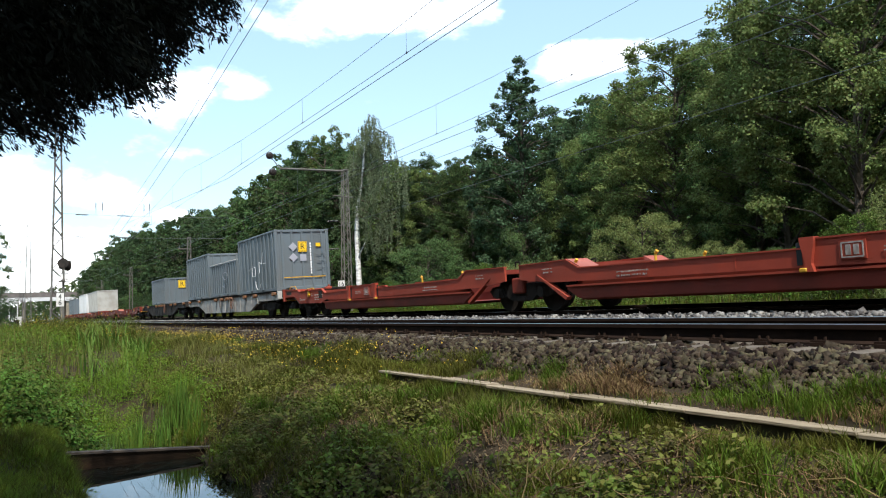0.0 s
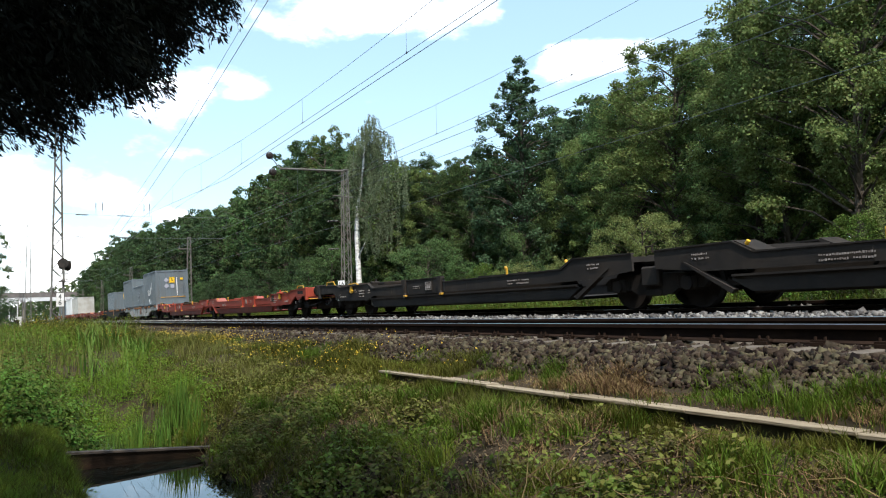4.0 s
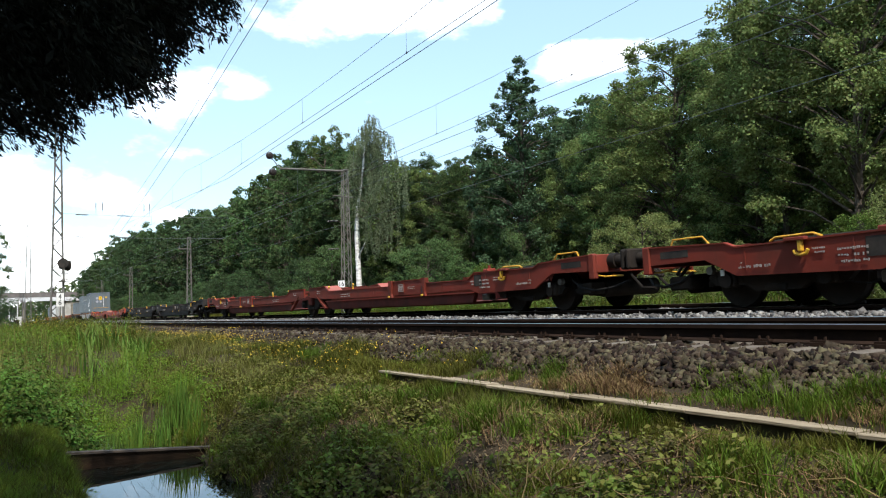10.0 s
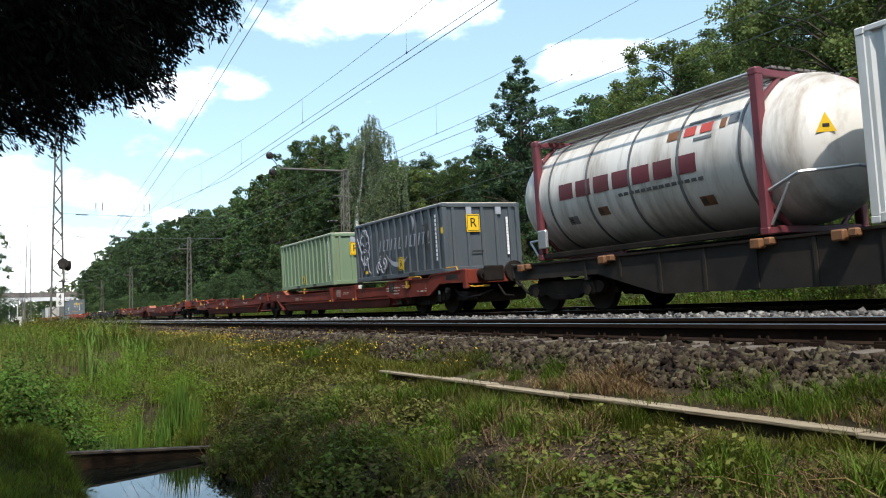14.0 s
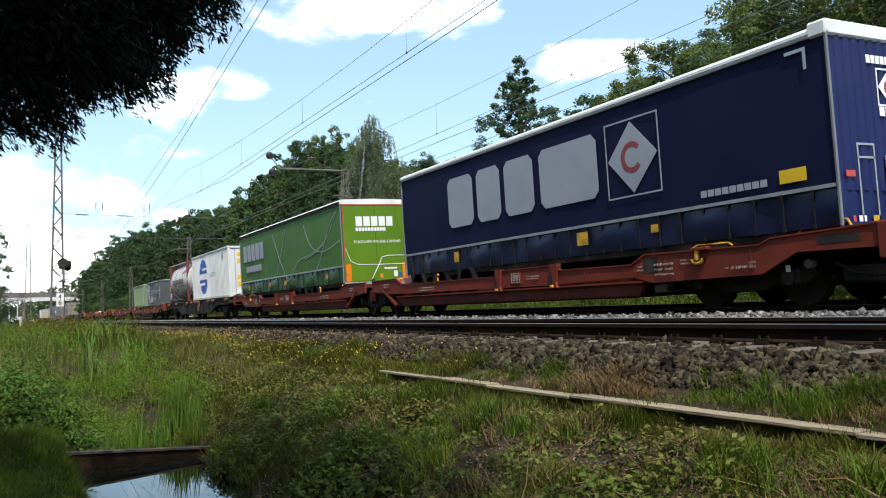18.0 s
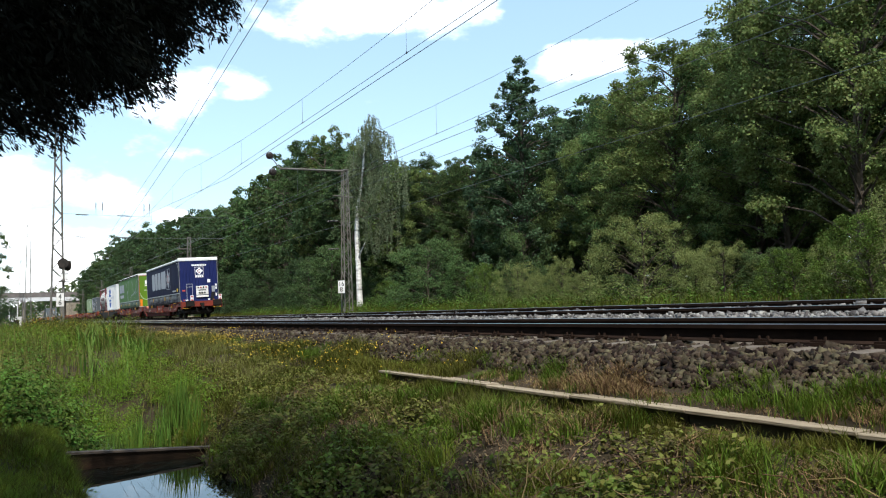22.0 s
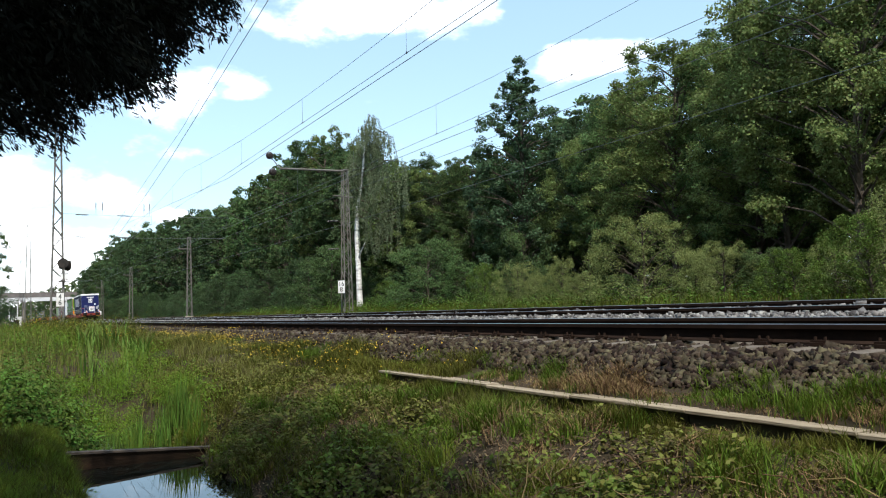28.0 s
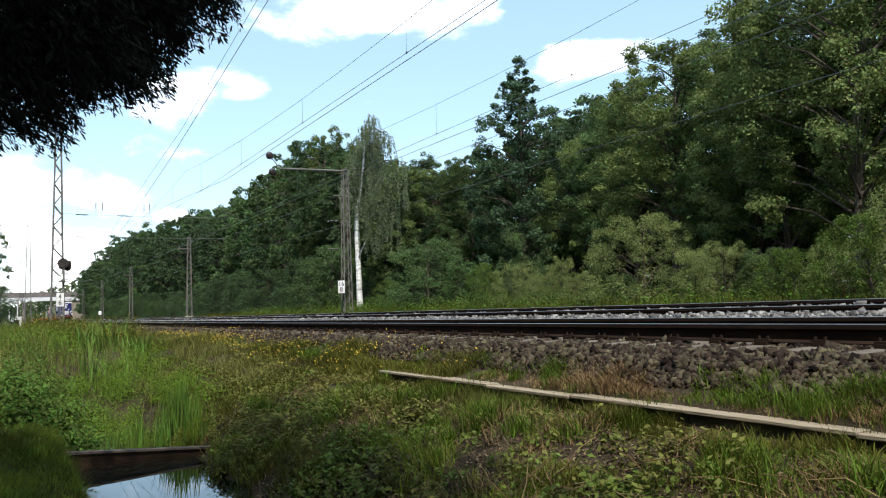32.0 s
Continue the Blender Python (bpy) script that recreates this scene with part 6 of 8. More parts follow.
def big_mast():
    m = lattice_mast("catenary_mast", "rusty lattice catenary mast with a cantilever arm over the track", -38.0, 15.0, 7.35, 0.44, 0.24, step=0.42)
    h = 7.6
    arm = Shape().tube((0.0, 0.15, h), (1.15, -3.7, h - 0.28), 0.05, n=8)
    part("cantilever_arm", arm, STEEL_MAST, m)
    part("cantilever_arm", Shape().tube((0.15, -0.7, h - 1.3), (-0.2, 0.5, h - 1.3), 0.035, n=6), STEEL_MAST, m)
    part("arm_stay", Shape().path([(1.15, -3.7, h - 0.28), (1.0, -4.1, h + 0.28)], 0.025), STEEL_MAST, m)
    insulator(m, (0.95, -4.15, h + 0.34), (1.40, -4.25, h + 0.26), 0.17)
    insulator(m, (0.9, -4.0, h - 0.42), (1.35, -4.1, h - 0.50), 0.17)
    for z in (5.05, 3.65):
        insulator(m, (-0.1, -0.35, z), (-0.25, -0.85, z), 0.05)
    km_board("kilometre_board", "white board with black kilometre numbers on a mast", ["16", "8"], -37.6, 14.55, 1.48, 0.37, 0.62, 40)


big_mast()
for mx, hh in ((-77.7, 7.5), (-117.8, 7.2), (-155.7, 6.8), (-196.0, 6.8), (-236, 6.8)):
    mm = lattice_mast("catenary_mast", "lattice catenary mast with a short crossarm", mx, 15.0, hh, 0.46, 0.26, step=0.5)
    part("crossarm", Shape().box(-0.05, 0.05, -1.0, 0.2, hh - 0.83, hh - 0.75), STEEL_MAST, mm)
    insulator(mm, (0, -0.9, hh - 0.75), (0, -0.9, hh - 0.45), 0.06)

# tall headspan towers on the camera's side
for tx, ty, th, bb, tt in ((-83.0, 4.15, 19.5, 1.12, 0.42), (-172.0, 3.6, 19.0, 1.2, 0.45), (-262.0, 3.6, 18.5, 1.2, 0.45)):
    lattice_mast("headspan_tower", "tall tapering lattice tower that carries the wires across the tracks", tx, ty, th, bb, tt, step=0.95, group="headspan towers")


def wire(name, label, pts, r=0.009, group="overhead wires"):
    return solid(name, Shape().path(pts, r, 5), WIRE, label, "wire", group)


def catenary(y, z_contact, z_mess, spans, off):
    """Contact wire, sagging carrier wire and droppers over one track."""
    cat = thing("overhead_line", "copper contact wire hung from a sagging carrier wire", "overhead line", "overhead wires")
    part("contact_wire", Shape().path([(60, y, z_contact), (-420, y, z_contact)], 0.0065, 5), WIRE, cat)
    for a, b in zip(spans, spans[1:]):
        pts = []
        for k in range(13):
            u = k / 12
            pts.append((a + (b - a) * u, y, z_mess + 0.75 * (2 * u - 1) ** 2))
        part("carrier_wire", Shape().path(pts, 0.0055, 5), WIRE, cat)
        for k in range(1, 12, 2):
            p = pts[k]
            part("dropper", Shape().tube(p, (p[0], y, z_contact), 0.004, n=4), WIRE, cat)
            part("dropper_clamp", Shape().box(p[0] - 0.025, p[0] + 0.025, y - 0.01, y + 0.01, z_contact - 0.012, z_contact + 0.03), INSULATOR, cat)


catenary(7.2, 5.50, 6.15, [40, 2, -38, -78, -118, -157, -196, -236], 0)
catenary(11.42, 5.52, 6.40, [40, 2, -38, -78, -118, -157, -196, -236], 0)
wire("feeder_wire", "thin feeder wire beside the contact wire", [(30, 6.6, 5.35), (-12.0, 7.1, 5.28), (-30, 7.2, 5.30), (-80.5, 7.2, 7.78)], 0.008)
wire("feeder_wire", "thin feeder wire beside the contact wire", [(30, 11.9, 5.3), (-15.0, 11.8, 5.38), (-38, 11.6, 5.45), (-78, 11.5, 5.5)], 0.008)
wire("feeder_wire", "thin feeder wire beyond the second track", [(20, 13.5, 5.6), (-38, 14.2, 5.9), (-78, 14.4, 6.2), (-118, 14.5, 6.2)], 0.008)
wire("feeder_wire", "thin feeder wire beyond the second track", [(20, 14.6, 4.9), (-38, 14.8, 4.6), (-78, 14.8, 4.7), (-118, 14.8, 4.7)], 0.008)
wire("anchor_wire", "slack tension wire rising beside the tracks", [(-6, 7.2, 12.3), (-24.8, 7.2, 10.1), (-42.2, 7.2, 8.15), (-60, 7.2, 6.6), (-80.5, 7.2, 5.52)], 0.013)
wire("anchor_wire", "slack tension wire rising beside the tracks", [(-8, 6.4, 11.2), (-35, 6.5, 8.2), (-60, 6.6, 6.7), (-80.5, 7.2, 5.52)], 0.008)


def headspan(x, z_top, z_low):
    h = thing("headspan", "cross wires with dark insulators above the tracks", "overhead line", "headspans")
    y0, y1 = 4.3, 14.9
    for z in (z_top, z_low):
        part("cross_wire", Shape().path([(x, y0, z), (x, (y0 + y1) / 2, z - 0.12), (x, y1 + 5, z)], 0.012, 5), WIRE, h)
        for yy in (6.05, 9.6):
            insulator(h, (x, yy - 0.55, z - 0.08), (x, yy + 0.55, z - 0.08), 0.075)
    for yy in (7.2, 7.75, 11.4, 11.9):
        insulator(h, (x, yy, z_top + 0.45), (x, yy, z_top + 1.15), 0.06)
        part("dropper", Shape().tube((x, yy, z_top), (x, yy, z_top + 0.5), 0.01, n=4), WIRE, h)


headspan(-80.5, 9.9, 7.85)
headspan(-170.0, 9.9, 7.85)


def signal():
    s = thing("light_signal", "railway light signal seen from behind on a grey post", "signal", m=pose(-63.0, 3.55, 0.0, 0, 0, 0))
    z0 = float(ground_z(-63.0, 3.55))
    part("post", Shape().tube((0, 0, z0 - 0.3), (0, 0, 4.2), 0.075, n=10), STEEL_MAST, s)
    head = Shape().tube((-0.10, -0.05, 4.25), (0.10, -0.05, 4.25), 0.37, n=26)
    head.v = [(x, y * 0.95, 4.25 + (z - 4.25) * 0.95) for x, y, z in head.v]
    part("backboard", head, PANEL_GREY, s, "round dusty dark backboard")
    part("housing", Shape().box(-0.62, -0.05, -0.30, 0.50, 3.86, 4.45, 0.08), UNDER, s)
    part("visor", Shape().tube((-0.55, 0.25, 4.05), (-1.0, 0.3, 3.98), 0.20, 0.24, n=18), UNDER, s)
    part("number_board", Shape().box(0.02, 0.05, -0.22, 0.28, 3.05, 3.55, 0.008), WHITE, s, "white board")
    part("board_border", Shape().box(0.052, 0.056, -0.22, 0.28, 3.05, 3.09).box(0.052, 0.056, -0.22, 0.28, 3.51, 3.55), BLACK, s)
    part("platform", Shape().box(-0.35, 0.35, -0.35, 0.35, 2.95, 3.0), STEEL_MAST, s)


signal()
km_board("kilometre_board", "white board with black kilometre numbers on a post", ["4", "6"], -49.6, 2.62, 1.36, 0.42, 0.74, 62)
solid("board_post", Shape().tube((-49.65, 2.64, -0.8), (-49.65, 2.64, 1.75), 0.035, n=8), STEEL_MAST, "thin steel post carrying a white board", "post", smooth=True)
km_board("kilometre_board", "small white board beside the far track", ["", ""], -152.0, 14.3, 1.35, 0.5, 0.6, 62)


def relay_box():
    b = thing("relay_box", "small white lineside cabinet with a dark opening", "cabinet", m=pose(-86.0, 0.85, float(ground_z(-86.0, 0.85)), 0, 0, 0))
    part("body", Shape().box(-0.35, 0.35, -0.42, 0.42, 0.0, 1.18, 0.02), WHITE, b)
    part("roof", Shape().box(-0.42, 0.42, -0.50, 0.50, 1.18, 1.25, 0.015), WHITE, b)
    part("opening", Shape().box(0.352, 0.36, -0.24, 0.24, 0.25, 0.95), UNDER, b)


relay_box()


def overbridge():
    x = -268.0
    b = thing("road_bridge", "flat concrete road bridge over the railway with a pale girder", "bridge", m=pose(x, 0, 0))
    part("deck", Shape().box(-5, 5, -40, 19, 7.2, 8.6, 0.05), BRIDGE_DARK, b)
    part("girder", Shape().box(5.0, 5.4, -40, 19, 6.0, 7.1, 0.03), CONCRETE_PALE, b, "pale concrete girder")
    for y in (-30, -20, -11, -2.5, 4.6, 14.8):
        part("pier", Shape().box(-4, 4, y - 0.45, y + 0.45, -1, 7.2, 0.05), CONCRETE_OLD, b)
    for y in range(-40, 20, 3):
        part("railing_post", Shape().box(4.7, 4.8, y, y + 0.08, 8.6, 9.6), STEEL_MAST, b)
    part("railing_bar", Shape().box(4.7, 4.8, -40, 19, 9.55, 9.62), STEEL_MAST, b)
    part("abutment", Shape().box(-5, 5, 15.5, 24, -1, 7.2, 0.1), CONCRETE_OLD, b)


BRIDGE_DARK = mat("bridge_deck", (0.15, 0.13, 0.12), (0.11, 0.095, 0.085), 1.0, 0.85, dirt=(0.08, 0.07, 0.06))
CONCRETE_PALE = mat("pale_concrete", (0.62, 0.62, 0.62), (0.54, 0.54, 0.54), 1.0, 0.8, dirt=(0.35, 0.34, 0.32))
overbridge()


def platform_shelter():
    b = thing("station_shelter", "low pale station shelter with glass bays and posts", "shelter", m=pose(-205.0, 0, 0))
    part("roof", Shape().box(-6, 0, -4.5, 2.6, 4.5, 4.75, 0.05), CONCRETE_PALE, b)
    for y in (-4.2, -2.6, -1.0, 0.6, 2.2):
        part("post", Shape().box(-0.3, -0.1, y - 0.09, y + 0.09, -1, 4.5), CONCRETE_PALE, b)
    for y in (-3.4, -0.2, 1.4):
        part("panel", Shape().box(-5.5, -5.4, y - 0.6, y + 0.6, 0.4, 3.6), STEEL_MAST, b)
    part("platform_edge", Shape().box(-40, 6, -6, 3.4, -1.2, 0.55, 0.05), CONCRETE_OLD, b)


platform_shelter()


# ---- trees ----
def leaf_cloud(rng, pts, normals, size, aspect=0.6, droop=0.0, spread=0.8):
    """Small folded leaves at pts, turned about their normals."""
    n = len(pts)
    nrm = normals + rng.normal(0, spread, (n, 3))
    nrm /= np.linalg.norm(nrm, axis=1, keepdims=True) + 1e-9
    up = rng.normal(0, 1, (n, 3)) + np.array([0, 0, -droop])
    a = up - nrm * (up * nrm).sum(1, keepdims=True)
    a /= np.linalg.norm(a, axis=1, keepdims=True) + 1e-9
    b = np.cross(nrm, a)
    s = (size * rng.uniform(0.6, 1.35, n))[:, None]
    p0, p2 = pts - a * s * 0.5, pts + a * s * 0.5
    p1 = pts + b * s * aspect * 0.5 + nrm * s * 0.10
    p3 = pts - b * s * aspect * 0.5 + nrm * s * 0.10
    v = np.stack([p0, p1, p2, p3], 1).reshape(-1, 3)
    return v, np.arange(n)[:, None] * 4 + np.array([[0, 1, 2, 3]])


def tree_meshes(name, seed, height, radius, base, leaves, leaf, material, bark, boughs=30, clumps=7, shape="round", aspect=0.6, droop=0.0, flat=0.62, bough=0.27):
    """Trunk with limbs; each limb carries a layered bough, a flat heap of leaf clumps with shaded gaps below it."""
    rng = np.random.default_rng(seed)
    s = Shape()
    lean = rng.normal(0, 0.02 * height, 2)
    r0 = 0.012 * height + 0.02
    spine = []
    for k in range(7):
        f = k / 6
        spine.append(Vector((lean[0] * f + 0.01 * height * math.sin(3 * f + seed), lean[1] * f + 0.01 * height * math.cos(4 * f + seed), height * 0.93 * f)))
    for k in range(6):
        s.tube(spine[k], spine[k + 1], r0 * (1 - 0.14 * k), r0 * (1 - 0.14 * (k + 1)), n=8, caps=False)
    per = leaves // (boughs * clumps)
    P, Nn = [], []
    for i in range(boughs):
        f = base + (0.97 - base) * ((i + rng.random()) / boughs)
        g = (f - base) / (1 - base)
        if shape == "round":
            prof = math.sqrt(max(0.04, 1 - ((g - 0.40) / 0.64) ** 2))
        elif shape == "bush":
            prof = math.sqrt(max(0.05, 1 - g ** 2)) ** 0.8
        elif shape == "cone":
            prof = max(0.10, (1.04 - g) ** 0.75 * min(1.0, 0.55 + 2.2 * g))
        else:
            prof = max(0.12, math.sin(math.pi * min(0.97, 0.20 + 0.80 * g)) ** 0.8)
        ang = i * 2.39996 + rng.normal(0, 0.35)
        rr = radius * prof * (rng.uniform(0.62, 1.0) if i % 4 else rng.uniform(0.1, 0.5))
        br = radius * bough * rng.uniform(0.75, 1.25) * (0.55 + 0.45 * prof)
        k = min(5, int(f * 6.4))
        root = spine[k].lerp(spine[k + 1], 0.5)
        c = Vector((root.x + rr * math.cos(ang), root.y + rr * math.sin(ang), f * height + rng.normal(0, 0.015 * height)))
        start = Vector((root.x, root.y, max(height * base * 0.5, c.z - rr * rng.uniform(0.35, 0.8))))
        mid = start.lerp(c, 0.5) + Vector((0, 0, 0.12 * rr))
        s.tube(start, mid, r0 * 0.30, r0 * 0.17, n=5, caps=False)
        s.tube(mid, c, r0 * 0.17, r0 * 0.06, n=5, caps=False)
        out = np.array((math.cos(ang), math.sin(ang), 0.0))
        for j in range(clumps):
            d = rng.normal(0, 1, 3) + out * 0.45
            d /= np.linalg.norm(d)
            d[2] = d[2] * 0.80 + 0.10
            cc = np.array(c) + d * br * rng.uniform(0.55, 1.05)
            cr = br * rng.uniform(0.26, 0.50)
            q = rng.normal(0, 1, (per, 3))
            q /= np.linalg.norm(q, axis=1, keepdims=True)
            rad = cr * rng.uniform(0.05, 1.0, (per, 1)) ** 0.42 * (1 + 0.45 * (rng.random((per, 1)) ** 6))
            e = q * rad * np.array([1.15, 1.15, flat * 1.2])
            # twigs sag towards their tips
            e[:, 2] -= 0.09 * (e[:, 0] ** 2 + e[:, 1] ** 2) / max(cr, 0.05)
            if droop:
                e[:, 2] -= rng.random(per) ** 2 * cr * droop
            P.append(cc + e)
            Nn.append(q * 0.9 + np.array([0.25, -0.1, 0.75]))
    v, f = leaf_cloud(rng, np.concatenate(P), np.concatenate(Nn), leaf, aspect, droop=droop, spread=0.75)
    return s.mesh(name + "_trunk", bark), quick_mesh(name + "_crown", v, f, material)


def plant(kind, label, meshes, x, y, rot, scale, category="tree", group="", sz=None):
    sc = (scale, scale, scale if sz is None else sz)
    t = thing(kind, label, category, group, Matrix.LocRotScale((x, y, float(ground_z(x, y)) - 0.1), Euler((0, 0, rot)), sc))
    part("trunk", meshes[0], None, t)
    part("crown", meshes[1], None, t)
    return t


OAK_FINE = [tree_meshes("oak_fine", 3 + i, 12.0, 3.3, bs, 62000, 0.112, m, BARK, 66, 8) for i, (m, bs) in enumerate(((LEAF_OAK, 0.24), (LEAF, 0.20), (LEAF_DARK, 0.16)))]
OAK = [tree_meshes("oak", 3 + i, 12.0, 3.3, 0.17, 30000, 0.15, m, BARK, 60, 6) for i, m in enumerate((LEAF_OAK, LEAF, LEAF_OAK))]
DENSE = [tree_meshes("dense", 13 + i, 12.0, 3.2, 0.12, 20000, 0.185, m, BARK, 56, 5) for i, m in enumerate((LEAF, LEAF_DARK))]
FAR_TREE = [tree_meshes("far_tree", 30 + i, 12.0, 3.8, 0.08, 11000, 0.27, m, BARK, 54, 4) for i, m in enumerate((LEAF_DARK, LEAF, LEAF_DARK))]
FAR_HILL = tree_meshes("hill_tree", 91, 12.0, 3.4, 0.04, 7000, 0.36, LEAF_HILL, BARK, 44, 4)
SLIM = tree_meshes("slim", 50, 12.0, 2.5, 0.10, 36000, 0.12, LEAF_BLUE, BARK, 100, 5, "oval", flat=0.8, bough=0.25)
FEATHERY = tree_meshes("feathery", 57, 12.0, 2.2, 0.25, 14000, 0.115, LEAF_BIRCH, BARK, 44, 6, "oval", droop=1.2, flat=0.9, bough=0.30)
SHRUB = [tree_meshes("shrub", 70 + i, 3.0, 1.8, 0.02, 20000, sz, m, BARK, 44, 6, "bush", aspect=a, flat=fl, bough=bo)
         for i, (m, a, sz, fl, bo) in enumerate(((LEAF_WILLOW, 0.32, 0.066, 1.0, 0.27), (LEAF, 0.6, 0.066, 0.65, 0.27), (LEAF_FRESH, 0.55, 0.066, 0.9, 0.27), (LEAF_DARK, 0.6, 0.066, 0.65, 0.27)))]


def top_height(x):
    """How high the edge of the wood stands along the line."""
    return float(np.interp(-x, [-20, 8, 13, 17.5, 19.6, 21, 22.8, 24.4, 28.2, 31, 37.3, 39.8, 43.4, 46, 51, 60, 65, 73, 83, 106, 131, 170, 205, 248, 400],
                           [13, 13, 10.5, 8.6, 8.2, 9.5, 9.8, 9.2, 8.7, 8.8, 7.7, 8.4, 9.2, 9.1, 11.5, 14.0, 13.9, 12.3, 13.0, 13.9, 14.9, 16.6, 16.2, 14.7, 14]))


def woods():
    rng = random.Random(5)
    label = "dense green deciduous tree at the edge of the wood"
    x = -7.5
    while x > -256:
        near = x > -62
        step = rng.uniform(3.4, 4.6) if near else rng.uniform(4.0, 6.0)
        for row, yy in enumerate((21.5, 26, 31, 38)):
            if row > 1 and x < -150 or row == 3 and rng.random() < 0.4:
                continue
            xx = x + rng.uniform(-1, 1)
            y = yy + rng.uniform(-1.0, 1.4)
            if row == 0 and x > -36:
                continue
            # rows behind stand no higher against the sky than the edge does
            h = 0.2 + (top_height(xx * 21.5 / y) - 0.2) * (y / 21.5 if row else 1.0) * rng.uniform(0.80, 1.0 if row == 0 or not near else 0.94)
            m = rng.choice(OAK + DENSE if near and row == 0 else DENSE if near and row == 1 else FAR_TREE)
            k = h / 12.4
            plant("tree", label, m, xx, y, rng.uniform(0, 6.28), max(0.72, k * rng.uniform(0.9, 1.05)), group="woodland edge", sz=k)
        x -= step
    # undergrowth that closes the wood below the crowns; deep under the trees along the open stretch of the edge
    x = 4.0
    while x > -230:
        for yy, s0, s1 in ((23.6 if x > -48 else 19.6, 0.40 if x > -48 else 0.55, 0.65 if x > -48 else 0.9), (26.5, 0.9, 1.3), (30.0, 1.0, 1.5)):
            if x < -90 and yy > 20:
                continue
            s = rng.uniform(s0, s1)
            plant("shrub", "dark green undergrowth shrub beneath the trees", SHRUB[rng.choice((1, 3, 3))], x + rng.uniform(-1, 1), yy + rng.uniform(-0.8, 0.8), rng.uniform(0, 6.28), s,
                  "shrub", "undergrowth")
        x -= rng.uniform(2.2, 3.2) * (1 if x > -70 else 2)


woods()


def single_trees():
    slim, oak, feather = "dark blue-green tree with a pointed layered crown", "broad oak with layered yellow-green boughs", "tall airy birch with fine hanging leaves"
    for kind, label, x, y, rot, sc, sz in (
            (SLIM, slim, -31.0, 21.0, 0.4, 0.98, 0.92), (OAK_FINE[2], "dark green oak at the edge of the wood", -32.4, 21.6, 2.4, 0.66, 0.66),
            (OAK_FINE[0], oak, -28.4, 22.6, 1.1, 0.55, 0.62), (OAK_FINE[2], "dark oak with an open broken crown", -28.0, 24.6, 3.0, 0.62, 0.80),
            (OAK_FINE[1], "dark green oak at the edge of the wood", -25.3, 22.8, 0.3, 0.72, 0.72), (OAK_FINE[0], oak, -21.9, 21.2, 2.0, 0.86, 0.79),
            (FEATHERY, feather, -19.4, 23.4, 1.0, 0.82, 0.97), (FEATHERY, feather, -18.3, 24.4, 2.0, 0.72, 1.00), (OAK_FINE[1], "dark green oak at the edge of the wood", -18.6, 21.8, 4.0, 0.74, 0.74),
            (OAK_FINE[0], oak, -16.2, 20.6, 5.2, 0.70, 0.72), (OAK_FINE[0], oak, -13.2, 19.2, 1.0, 0.90, 0.92), (OAK_FINE[1], "dark green oak at the edge of the wood", -14.8, 22.6, 2.2, 0.90, 0.98),
            (OAK_FINE[2], "dark oak with an open broken crown", -11.6, 24.0, 0.9, 0.85, 1.0),
            (OAK_FINE[1], "dark green oak at the edge of the wood", -36.6, 21.6, 2.9, 0.66, 0.66), (OAK_FINE[2], "dark oak with an open broken crown", -40.4, 21.8, 0.2, 0.70, 0.69),
            (OAK[0], oak, -45.2, 22.0, 1.7, 0.78, 0.74), (OAK[0], oak, -58.9, 22.4, 3.3, 0.95, 1.14), (OAK[1], oak, -53.4, 22.2, 0.8, 0.85, 0.92)):
        plant("tree", label, kind, x, y, rot, sc, sz=sz)
    # bushes along the far verge
    rng = random.Random(8)
    willow, low, fresh = "grey-green willow bush on the verge", "low green bush on the verge", "fresh light green bush on the verge"
    for x, y, s, sz, k, label in ((-18.1, 16.4, 0.98, 0.86, 0, willow), (-16.6, 17.0, 0.55, 0.50, 0, willow), (-20.0, 17.2, 0.34, 0.30, 1, low),
                                  (-15.4, 16.8, 0.56, 0.52, 0, willow), (-14.2, 17.0, 0.45, 0.42, 1, low), (-13.1, 16.6, 0.52, 0.42, 2, fresh),
                                  (-11.9, 16.5, 0.45, 0.45, 0, willow), (-10.6, 15.8, 0.62, 0.62, 2, fresh), (-9.7, 16.6, 0.80, 0.86, 0, willow), (-8.6, 15.6, 0.7, 0.7, 0, willow),
                                  (-22.6, 16.8, 0.42, 0.56, 0, willow), (-23.8, 16.5, 0.40, 0.40, 0, willow), (-25.0, 16.6, 0.58, 0.55, 0, willow),
                                  (-26.9, 16.3, 0.42, 0.60, 2, fresh), (-28.3, 17.2, 0.45, 0.45, 1, low), (-21.2, 16.6, 0.40, 0.36, 0, willow),
                                  (-32.8, 16.9, 1.10, 1.02, 1, "rounded dark green bush beside the mast"), (-30.6, 17.6, 0.62, 0.66, 1, low), (-34.4, 18.6, 0.8, 0.95, 3, low),
                                  (-37.2, 17.6, 0.42, 0.40, 1, low), (-39.4, 18.0, 0.55, 0.5, 2, fresh), (-29.6, 20.0, 0.75, 1.15, 1, "tall pale green bush under the trees"), (-44.6, 18.6, 0.7, 0.6, 3, low)):
        plant("bush", label, SHRUB[k], x, y, rng.uniform(0, 6.28), s, "bush", "verge bushes", sz=sz)
    x = -47.0
    while x > -200:
        s = rng.uniform(0.6, 1.3)
        plant("bush", "green bush along the wood's edge", SHRUB[rng.choice((1, 3, 3))], x, 17.6 + rng.uniform(-0.6, 0.8), rng.uniform(0, 6.28), s, "bush", "verge bushes")
        x -= rng.uniform(2.4, 4.0)
